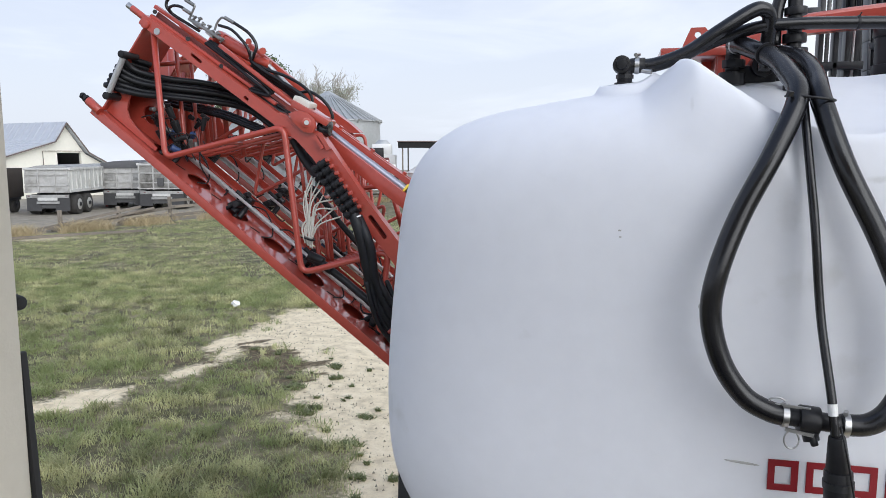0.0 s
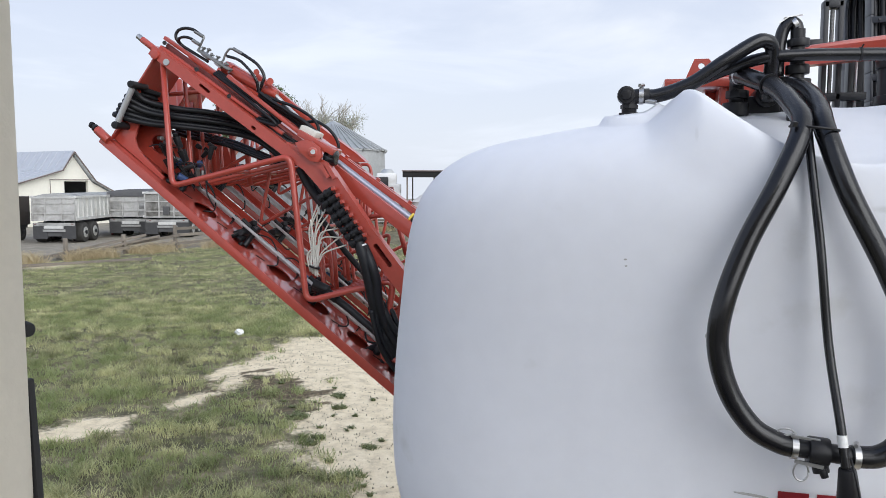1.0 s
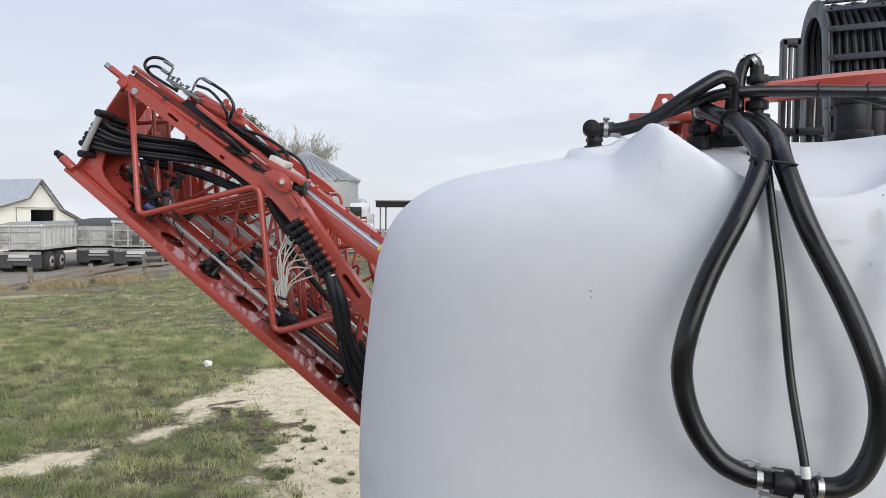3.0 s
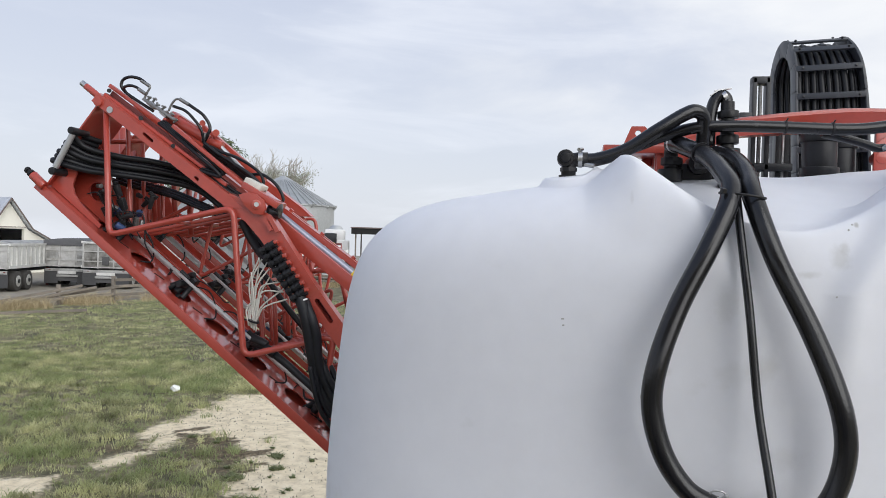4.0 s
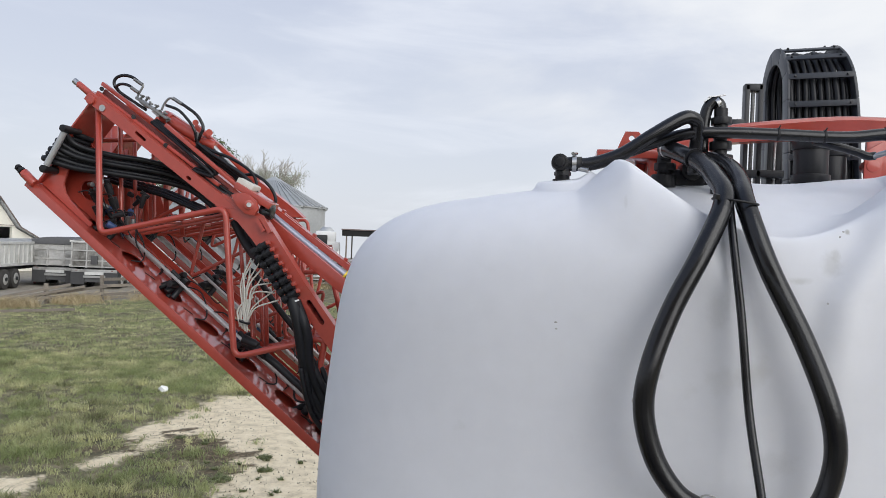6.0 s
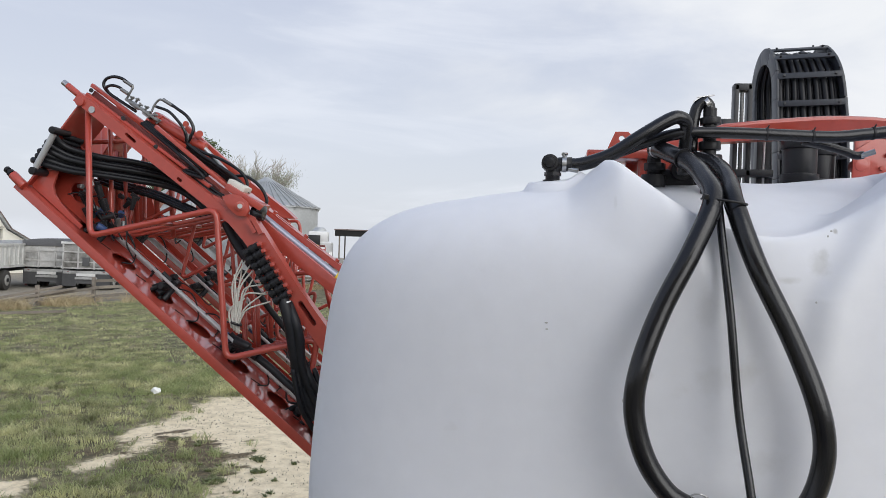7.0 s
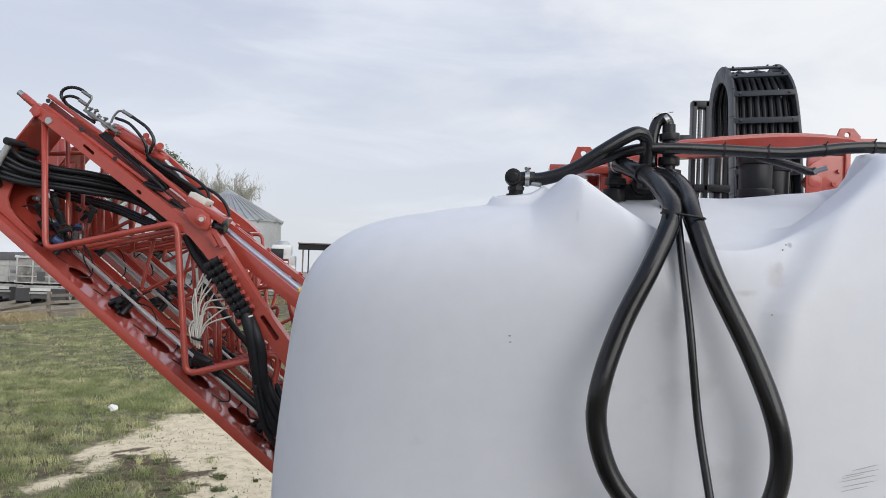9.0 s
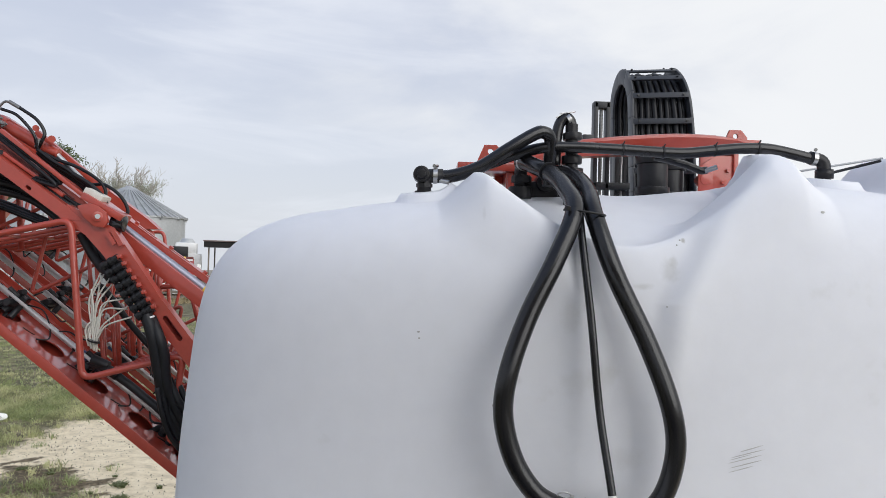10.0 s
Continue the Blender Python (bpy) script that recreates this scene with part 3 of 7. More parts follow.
def crumbs():
    """Clods, stones and dead bits strewn over the sand, each a small flattened wedge."""
    V, Fc = [], []
    for _ in range(2400):
        y = random.uniform(4.8, 14.0)
        x = sand_edge(y) - 0.4 + abs(random.gauss(0, 1.6))
        if x > 0.8 or bare(x, y) < 0.3:
            continue
        r = random.choice((0.004, 0.005, 0.006, 0.008, 0.013))
        h, a0 = r * random.uniform(0.4, 0.9), random.uniform(0, 6.28)
        i = len(V)
        V += [(x + r * math.cos(a0 + k * 1.571) * random.uniform(0.6, 1.3), y + r * math.sin(a0 + k * 1.571) * random.uniform(0.6, 1.3), -0.012) for k in range(4)]
        V.append((x, y, h))
        Fc += [(i + k, i + (k + 1) % 4, i + 4) for k in range(4)]
    ob = mesh_from("soil_crumbs", V, Fc, M_CLOD)
    return tagged(ob, "small dark clods and stones strewn over the sand", "clods", kind="stuff")


crumbs()


# ---- trailed sprayer: tank ----
TX, TY0 = 0.64, 2.10                      # tank's middle, and the plane of its front
TA, TB, TC, TZ = 1.43, 0.86, 0.75, 2.475  # half sizes and the height of its middle


LIP = 3.060                               # height of the saddle's front lip


RIB = [(2.0, 0.115), (2.71, 0.125), (2.885, 0.150), (3.01, 0.225), (3.20, 0.335), (3.34, 0.445), (3.6, 0.50)]


def rib_at(z):
    """How far from the tank's middle its front ribs stand at the height z."""
    for (z0, c0), (z1, c1) in zip(RIB, RIB[1:]):
        if z <= z1:
            return c0 + (c1 - c0) * clamp01((z - z0) / (z1 - z0))
    return 0.5


def tank_shape(p):
    """Rounded moulded body: crowned top, two ridges with a scooped saddle between, boss for the breather."""
    x, y, z = p
    k = (abs(x) ** 5.0 + abs(y) ** 5.0 + abs(z) ** 5.0) ** (-1 / 5.0)
    x, y, z = x * k, y * k, z * k
    X, Y, Z = TX + x * TA, TY0 + TB + y * TB, TZ + z * TC * (1.0 if z > 0 else 1.0 + 0.22 * min(1.0, -z * 2))
    top = sstep(0.30, 0.95, z)
    d = X - TX
    X -= d * 0.050 * sstep(-0.5, 0.85, z)
    side = abs(d)
    if d < 0:
        Z += top * (0.036 - 0.046 * min(side, 0.95) / 0.6)
    else:                                     # the filler side stands higher
        Z += top * (0.036 - 0.046 * min(side, 0.45) / 0.6 + 0.072 * sstep(0.05, 0.55, d) + 0.16 * sstep(0.97, 1.11, d) * (1 - sstep(1.18, 1.32, d)) * (1 - sstep(2.75, 3.0, Y)))
    # ridges on the crown: steep towards the saddle, falling away outwards
    r = side - (0.440 if d < 0 else 0.520 + 0.055 * sstep(2.42, 2.62, Y))
    flat = 0.010 if d < 0 else 0.040
    wdt = (0.150 if d < 0 else 0.120) if r > 0 else 0.30 - 0.215 * sstep(2.36, 2.58, Y)
    fade = sstep(3.0, 3.18, Z) * (1 - (0.6 * sstep(2.45, 2.85, Y) if d < 0 else sstep(2.55, 2.67, Y)))
    tent = max(0.0, 1 - max(0.0, math.sqrt(r * r + 0.00016) - flat) / wdt)
    tent = tent ** 1.35 if r > 0 else tent
    Z += (0.116 if d < 0 else 0.098) * tent * fade
    # ribs that run on from the ridges down the front, drawing in towards the hoses
    c = rib_at(Z)
    u, front = side - c, 1 - sstep(2.30, 2.55, Y)
    flank = 0.09 + 0.18 * sstep(2.75, 3.15, Z)
    rise = sstep(-0.068, 0.020, u) if u < 0.020 else (1 - sstep(-flank, flank, u - 0.020)) * 2
    Y -= 0.012 * rise * front * sstep(2.45, 2.95, Z)
    Y += 0.018 * (1 - sstep(-0.085 - 0.05 * (1 - sstep(2.5, 2.9, Z)), 0.0, u)) * front * sstep(2.0, 2.6, Z)
    # saddle: a sloping face scooped out between the ridges
    fl, lip = LIP + (Y - 2.22) * 0.42, LIP - 0.008 + (0.97 if d < 0 else 1.13) * max(0.0, abs(X - TX) - 1.15 * max(0.0, Y - 2.38)) ** 1.75
    k = 0.030
    h = clamp01(0.5 + 0.5 * (fl - lip) / k)
    lim = lip + (fl - lip) * h + k * h * (1 - h)
    if d > 0:                                 # steep back wall of the filler side ridge
        lim += 0.30 * sstep(0.465, 0.525, X - TX) * sstep(2.40, 2.52, Y)
    k = 0.026
    h = clamp01(0.5 + 0.5 * (lim - Z) / k)
    Z = lim + (Z - lim) * h - k * h * (1 - h)
    # boss for the breather
    for bx in (0.03, 1.40):
        q = math.hypot(X - bx, (Y - 2.45))
        Z += 0.027 * (1 - sstep(0.082, 0.104, q)) * (1 if Z > 3.0 else 0)
    return (X, Y, Z)


def tank_body():
    n = 150
    V, Fc, idx = [], [], {}

    def vid(p):
        k = (round(p[0] * n), round(p[1] * n), round(p[2] * n))
        if k not in idx:
            idx[k] = len(V)
            V.append(tank_shape(p))
        return idx[k]

    for ax in range(3):
        for s in (-1, 1):
            st = 1 if (ax, s) in ((1, -1), (2, 1)) else 2   # finest where the front and the crown are moulded
            g = list(range(-n, n + 1, st))
            for i in range(len(g) - 1):
                for j in range(len(g) - 1):
                    q = []
                    for di, dj in ((0, 0), (1, 0), (1, 1), (0, 1)):
                        p = [0, 0, 0]
                        p[ax], p[(ax + 1) % 3], p[(ax + 2) % 3] = s, g[i + di] / n, g[j + dj] / n
                        q.append(vid(p))
                    Fc.append(q if s > 0 else q[::-1])
    return V, Fc


tank = thing("sprayer_tank", (TX, TY0 + TB, 1.4), "large white moulded plastic spray tank with red lettering, scuffed", "tank")
tv, tf = tank_body()
mesh_from("tank_body", tv, tf, M_TANK, tank, smooth=True)


def tank_front(x, z):
    """Depth of the tank's front face at x, z."""
    return min((v[1] for v in tv if abs(v[0] - x) < 0.03 and abs(v[2] - z) < 0.03), default=TY0)


# brand lettering as plain red square frames
for i in range(8):
    x0 = 0.438 + i * 0.0985
    bm = bmesh.new()
    yy = tank_front(x0 + 0.04, 2.12)
    for dx, dz, w, h in ((-0.030, 0, 0.018, 0.088), (0.030, 0, 0.018, 0.088), (0, 0.035, 0.042, 0.018), (0, -0.035, 0.042, 0.018)):
        box(bm, (w, 0.004, h), pose(x0 + 0.039 + dx, yy - 0.001, 2.122 + dz))
    part("letter_block", bm, M_LETTER, tank, "plain dark red lettering block")
# scuffs: thin smears just proud of the skin
for i, (sx, sz, w, h, tilt) in enumerate([(0.37, 2.148, 0.10, 0.008, 5), (0.985, 2.477, 0.095, 0.0035, -17), (0.972, 2.462, 0.13, 0.0035, -15),
                                          (0.965, 2.446, 0.135, 0.0035, -15), (0.968, 2.432, 0.125, 0.0035, -15), (0.958, 2.418, 0.10, 0.003, -16), (0.955, 2.452, 0.09, 0.0025, -16),
                                          (0.02, 2.79, 0.010, 0.005, 0), (0.022, 2.772, 0.008, 0.005, 0), (0.24, 2.585, 0.009, 0.016, 0),
                                          (0.735, 2.88, 0.006, 0.006, 0), (1.21, 3.17, 0.014, 0.008, 0), (0.775, 3.06, 0.006, 0.006, 0), (0.785, 3.075, 0.007, 0.005, 0), (0.64, 2.92, 0.005, 0.005, 0)]):
    bm = bmesh.new()
    bmesh.ops.create_uvsphere(bm, u_segments=10, v_segments=6, radius=0.5, matrix=pose(sx, tank_front(sx, sz) + 0.0005, sz, 0, tilt, 0) @ Matrix.Diagonal((w, 0.0016, h, 1)))
    part("scuff_mark", bm, M_STAIN, tank, "grey scuff on the white skin", smooth=True)

# ---- chassis under the tank ----
chassis = thing("sprayer_chassis", (TX, 3.0, 0.0), "dark steel sprayer chassis on two large tyres", "chassis")
part("frame", made((box, (2.5, 1.9, 0.40), pose(TX, 3.1, 1.56))), M_PLASTIC, chassis, bevel=0.05)
part("skirt", made((box, (2.70, 0.40, 0.34), pose(TX, 2.52, 1.80, -6))), M_DARKMETAL, chassis, bevel=0.05)
part("axle", made((rod, (TX - 0.95, 3.4, 0.85), (TX + 0.95, 3.4, 0.85), 0.09)), M_DARKMETAL, chassis)
part("strut", made((box, (0.9, 0.3, 0.5), pose(TX, 3.4, 1.08))), M_DARKMETAL, chassis)
for s in (-1, 1):
    bm = bmesh.new()
    bmesh.ops.create_cone(bm, cap_ends=True, segments=40, radius1=0.85, radius2=0.85, depth=0.42, matrix=pose(TX + s * 0.95, 3.4, 0.85, 0, 90, 0))
    w = part("wheel", bm, M_TYRE, chassis, bevel=0.08)
    part("rim", made((rod, (TX + s * 0.72, 3.4, 0.85), (TX + s * 1.18, 3.4, 0.85), 0.45, None, 24)), M_WHITE, w)


# ---- hoses and fittings on the tank ----
def band(bm, at, along, r, w=0.014, seg=20):
    at, along = Vector(at), Vector(along).normalized()
    rod(bm, at - along * w / 2, at + along * w / 2, r, seg=seg)


# big suction hose: hangs from the saddle in a loop and meets in a tee
loop = thing("suction_hose", (0.5, 2.0, 2.3), "thick black smooth rubber hose hanging in a long loop", "hose")
hl = spline([(0.362, 2.575, 3.348), (0.378, 2.53, 3.341), (0.407, 2.45, 3.314), (0.440, 2.36, 3.281), (0.460, 2.25, 3.227), (0.467, 2.14, 3.150), (0.403, 2.07, 3.007), (0.323, 2.03, 2.848),
             (0.270, 2.0, 2.700), (0.257, 2.0, 2.581), (0.288, 2.0, 2.461), (0.347, 2.0, 2.373), (0.410, 2.0, 2.336), (0.455, 2.0, 2.326)], 8)
hr = spline([(0.470, 2.60, 3.300), (0.486, 2.54, 3.308), (0.506, 2.46, 3.298), (0.528, 2.36, 3.264), (0.533, 2.25, 3.209), (0.529, 2.15, 3.135), (0.573, 2.07, 2.969), (0.656, 2.03, 2.783),
             (0.710, 2.0, 2.632), (0.733, 2.0, 2.520), (0.722, 2.0, 2.425), (0.690, 2.0, 2.352), (0.645, 2.0, 2.318), (0.585, 2.0, 2.313)], 8)
part("left_run", made((tube, hl, 0.0279, 20, 0.00007, 0.008)), M_BLACK, loop, smooth=True)
part("right_run", made((tube, hr, 0.0279, 20, 0.00007, 0.008)), M_BLACK, loop, smooth=True)
tee = part("tee_fitting", made((rod, (0.44, 2.0, 2.327), (0.60, 2.0, 2.312), 0.024, None, 20), (rod, (0.482, 1.998, 2.323), (0.532, 1.998, 2.319), 0.036, None, 20),
                               (rod, (0.505, 2.0, 2.318), (0.515, 1.985, 2.268), 0.020, None, 16)), M_PLASTIC, loop, bevel=0.004)
part("knob", made((rod, (0.513, 1.975, 2.283), (0.520, 1.97, 2.262), 0.011, 0.009, 14)), M_PLASTIC, tee, bevel=0.002)
for x, z in ((0.4495, 2.3265), (0.5945, 2.3125)):
    c = part("hose_clamp", made((band, (x, 2.0, z), (1, 0, -0.07), 0.0305, 0.015)), M_STEEL, loop, "bright steel hose clamp")
    part("clamp_screw", made((rod, (x - 0.004, 1.985, z + 0.033), (x + 0.004, 2.01, z + 0.033), 0.0055)), M_STEEL, c)
for cx, cz, w, h in ((0.464, 2.272, 0.018, 0.024), (0.428, 2.366, 0.019, 0.009)):
    ring_pts = [(cx + w * math.cos(a), 1.975 + (0.02 if h < 0.01 else 0.0), cz + h * math.sin(a)) for a in np.linspace(0, 6.283, 25)]
    part("pull_ring", made((tube, ring_pts, 0.0024, 8)), M_STEEL, loop, "bright steel pull ring", smooth=True)
part("latch_bar", made((bar, (0.447, 1.972, 2.300), (0.515, 1.972, 2.288), 0.006, 0.009)), M_STEEL, loop)
part("latch_bar", made((bar, (0.440, 1.985, 2.360), (0.508, 1.985, 2.353), 0.006, 0.006)), M_STEEL, loop)
part("cable_tie", made((tube, [(0.437 + 0.0605 * (1 - math.cos(a)), 2.142 - 0.036 * math.sin(a), 3.154 - 0.007 * (1 - math.cos(a))) for a in np.linspace(-0.3, 3.5, 20)], 0.0035, 8)), M_PLASTIC, loop, smooth=True)
part("tie_head", made((box, (0.014, 0.014, 0.014), pose(0.440, 2.105, 3.157, 20, 0, 30))), M_PLASTIC, loop, bevel=0.002)
part("end_clamp", made((band, (0.370, 2.555, 3.346), (0.35, -0.9, -0.15), 0.0295, 0.010)), M_STEEL, loop, "bright steel hose clamp")
part("wrap_tie", made((band, (0.428, 2.395, 3.296), (0.3, -0.85, -0.35), 0.0325, 0.006)), M_PLASTIC, loop)

# inlet valve the loop hangs from
valve = thing("inlet_valve", (0.40, 2.65, 3.2), "black plastic valve block with stub pipes on the tank top", "valve")
part("elbow", made((tube, rounded([(0.370, 2.63, 3.235), (0.369, 2.63, 3.338), (0.370, 2.565, 3.345)], 0.028, 6), 0.0235, 16)), M_PLASTIC, valve, smooth=True)
part("collar", made((rod, (0.372, 2.63, 3.282), (0.372, 2.63, 3.308), 0.037, None, 8)), M_PLASTIC, valve, bevel=0.003)
part("collar", made((rod, (0.368, 2.63, 3.225), (0.368, 2.63, 3.268), 0.042, None, 16)), M_PLASTIC, valve, bevel=0.004)
part("valve_body", made((box, (0.13, 0.08, 0.060), pose(0.445, 2.68, 3.262))), M_PLASTIC, valve, bevel=0.014)
part("port", made((rod, (0.462, 2.61, 3.288), (0.462, 2.72, 3.288), 0.037, None, 18), (rod, (0.462, 2.605, 3.288), (0.462, 2.62, 3.288), 0.024, None, 18)), M_PLASTIC, valve, bevel=0.003)
part("actuator", made((rod, (0.512, 2.68, 3.22), (0.512, 2.68, 3.31), 0.030, None, 16)), M_PLASTIC, valve, bevel=0.003)

# thin level hose with a marked end and its float housing
thin = thing("level_hose", (0.52, 2.02, 2.1), "thin black hose with a white end band above a black plug", "hose")
part("thin_run", made((tube, spline([(0.499, 2.215, 3.155), (0.488, 2.135, 3.09), (0.494, 2.075, 2.95), (0.504, 2.04, 2.82), (0.526, 2.02, 2.59), (0.548, 1.965, 2.40), (0.560, 1.945, 2.291)], 8), 0.0112, 14)), M_BLACK, thin, smooth=True)
part("white_band", made((band, (0.5515, 1.957, 2.365), (0.1, -0.16, -1), 0.0118, 0.030)), M_WHITE, thin)
plug = part("plug_housing", made((rod, (0.562, 1.945, 2.30), (0.572, 1.95, 2.205), 0.020, 0.030, 18), (rod, (0.572, 1.95, 2.21), (0.58, 1.95, 2.06), 0.034, None, 18)), M_PLASTIC, thin, bevel=0.003)
part("plug_ring", made((band, (0.574, 1.95, 2.175), (0.05, 0, -1), 0.037, 0.018)), M_DARKMETAL, plug)
part("plug_ring", made((band, (0.577, 1.95, 2.115), (0.05, 0, -1), 0.038, 0.022)), M_PLASTIC, plug)
part("guard_wire", made((tube, spline([(0.565, 1.93, 2.33), (0.575, 1.915, 2.28), (0.592, 1.91, 2.20), (0.606, 1.91, 2.13)], 6), 0.0025, 8)), M_PLASTIC, thin, smooth=True)

# breather hose, rising over the saddle
br = thing("breather_hose", (0.03, 2.45, 3.2), "black hose from a clamped elbow rising in an arch", "hose")
part("elbow_stub", made((tube, rounded([(0.024, 2.45, 3.17), (0.024, 2.45, 3.277), (0.085, 2.45, 3.278)], 0.030, 6), 0.0235, 18)), M_PLASTIC, br, smooth=True)
part("end_boss", made((rod, (0.014, 2.412, 3.279), (0.014, 2.452, 3.279), 0.0275, 0.0285, 18), (rod, (0.014, 2.404, 3.279), (0.014, 2.414, 3.279), 0.015, 0.019, 14)), M_PLASTIC, br, bevel=0.003)
part("stub_nut", made((rod, (0.024, 2.45, 3.238), (0.024, 2.45, 3.250), 0.0275, None, 8)), M_PLASTIC, br)
part("stub_collar", made((rod, (0.024, 2.45, 3.205), (0.024, 2.45, 3.225), 0.032, None, 18)), M_PLASTIC, br)
part("arch_run", made((tube, spline([(0.050, 2.45, 3.277), (0.115, 2.45, 3.279), (0.209, 2.45, 3.312), (0.302, 2.45, 3.374), (0.387, 2.46, 3.428), (0.424, 2.47, 3.438), (0.450, 2.49, 3.416), (0.452, 2.52, 3.331), (0.45, 2.53, 3.26)], 8), 0.0222, 16)), M_BLACK, br, smooth=True)
c = part("hose_clamp", made((band, (0.060, 2.45, 3.278), (1, 0, 0), 0.0268, 0.014)), M_STEEL, br, "bright steel hose clamp")
part("clamp_screw", made((rod, (0.055, 2.43, 3.308), (0.066, 2.455, 3.312), 0.006)), M_STEEL, c)
part("drain_nipple", made((rod, (0.075, 2.44, 3.262), (0.105, 2.43, 3.255), 0.008)), M_STEEL, br)

# long hose across the top to the second elbow
lo = thing("crossing_hose", (1.4, 2.5, 3.2), "long black hose lying across the tank top between elbows", "hose")
part("long_run", made((tube, spline([(0.13, 2.53, 3.292), (0.25, 2.53, 3.335), (0.32, 2.52, 3.362), (0.424, 2.5, 3.390), (0.541, 2.5, 3.396), (0.697, 2.5, 3.393), (0.893, 2.5, 3.387), (1.00, 2.5, 3.397), (1.089, 2.5, 3.408), (1.19, 2.5, 3.412), (1.266, 2.5, 3.402), (1.376, 2.5, 3.378)], 8), 0.0190, 16)), M_BLACK, lo, smooth=True)
part("end_elbow", made((tube, rounded([(1.35, 2.5, 3.386), (1.402, 2.5, 3.376), (1.404, 2.5, 3.24)], 0.03, 5), 0.0225, 16), (rod, (1.404, 2.5, 3.315), (1.404, 2.5, 3.345), 0.030, None, 16)), M_PLASTIC, lo, smooth=True)
c = part("hose_clamp", made((band, (1.366, 2.5, 3.382), (1, 0, -0.15), 0.0235, 0.014)), M_STEEL, lo, "bright steel hose clamp")
part("clamp_screw", made((rod, (1.362, 2.48, 3.410), (1.372, 2.50, 3.414), 0.006)), M_STEEL, c)
for x, z in ((0.70, 3.393), (0.84, 3.388), (1.02, 3.400), (1.17, 3.411)):
    part("cable_tie", made((band, (x, 2.5, z), (1, 0, 0), 0.0212, 0.006)), M_PLASTIC, lo)
    part("tie_tail", made((bar, (x, 2.49, z + 0.018), (x + 0.004, 2.485, z + 0.027), 0.004, 0.003, (0, 1, 0))), M_PLASTIC, lo)
part("cross_branch", made((tube, spline([(0.82, 2.52, 3.375), (0.90, 2.55, 3.364), (0.96, 2.57, 3.352), (1.00, 2.58, 3.340), (1.025, 2.58, 3.342)], 6), 0.0135, 12)), M_BLACK, lo, smooth=True)
part("branch_end", made((rod, (1.015, 2.575, 3.338), (1.055, 2.565, 3.352), 0.009)), M_STEEL, lo)

# standpipe with its clamped bend
st = thing("standpipe", (0.535, 2.56, 3.2), "upright black plastic pipe with unions and a clamped bend", "pipe")
part("pipe", made((rod, (0.540, 2.56, 3.18), (0.535, 2.56, 3.485), 0.022, None, 18)), M_PLASTIC, st)
for z0, z1, r in ((3.20, 3.29, 0.026), (3.29, 3.33, 0.042), (3.345, 3.375, 0.036), (3.43, 3.455, 0.034)):
    part("union", made((rod, (0.538, 2.56, z0), (0.537, 2.56, z1), r, None, 18)), M_PLASTIC, st, bevel=0.004)
part("bend", made((tube, spline([(0.535, 2.56, 3.47), (0.530, 2.56, 3.497), (0.513, 2.56, 3.508), (0.492, 2.56, 3.485), (0.482, 2.56, 3.43), (0.480, 2.56, 3.34)], 6), 0.0190, 16)), M_BLACK, st, smooth=True)
part("hose_clamp", made((band, (0.524, 2.56, 3.502), (1, 0, 0.6), 0.0225, 0.014)), M_STEEL, st, "bright steel hose clamp")
part("clamp_tail", made((bar, (0.49, 2.55, 3.520), (0.545, 2.55, 3.528), 0.010, 0.003), (bar, (0.50, 2.55, 3.52), (0.478, 2.55, 3.505), 0.008, 0.003)), M_STEEL, st)

# ---- red cross frame over the tank ----
fr = thing("cross_frame", (0.7, 2.9, 3.2), "orange-red painted steel cross frame with lifting lugs", "frame")
bm = bmesh.new()
rings = []
for x, zt, zb in ((0.30, 3.335, 3.300), (0.36, 3.405, 3.318), (0.655, 3.498, 3.428), (0.80, 3.514, 3.440), (0.93, 3.526, 3.448), (1.02, 3.532, 3.455), (1.10, 3.533, 3.460), (1.18, 3.530, 3.463), (1.25, 3.523, 3.466), (1.285, 3.514, 3.474), (1.297, 3.503, 3.484)):
    h = zt - zb
    rings.append([bm.verts.new((x, 2.90 + a, zb + h * b)) for a, b in ((0.090, 1.0), (0.026, 1.0), (0.012, 0.97), (0.003, 0.88), (0.0, 0.76), (0.006, 0.55), (0.024, 0.0), (0.090, 0.0))])
for a, b in zip(rings, rings[1:]):
    for q in range(8):
        bm.faces.new((a[q], a[(q + 1) % 8], b[(q + 1) % 8], b[q]))
bm.faces.new(rings[0])
bm.faces.new(rings[-1][::-1])
bmesh.ops.recalc_face_normals(bm, faces=bm.faces)
part("beam", bm, M_RED, fr)
part("rear_flange", made((bar, (1.20, 2.985, 3.487), (1.385, 2.985, 3.487), 0.05, 0.022, (0, 0, 1))), M_RED, fr, bevel=0.004)


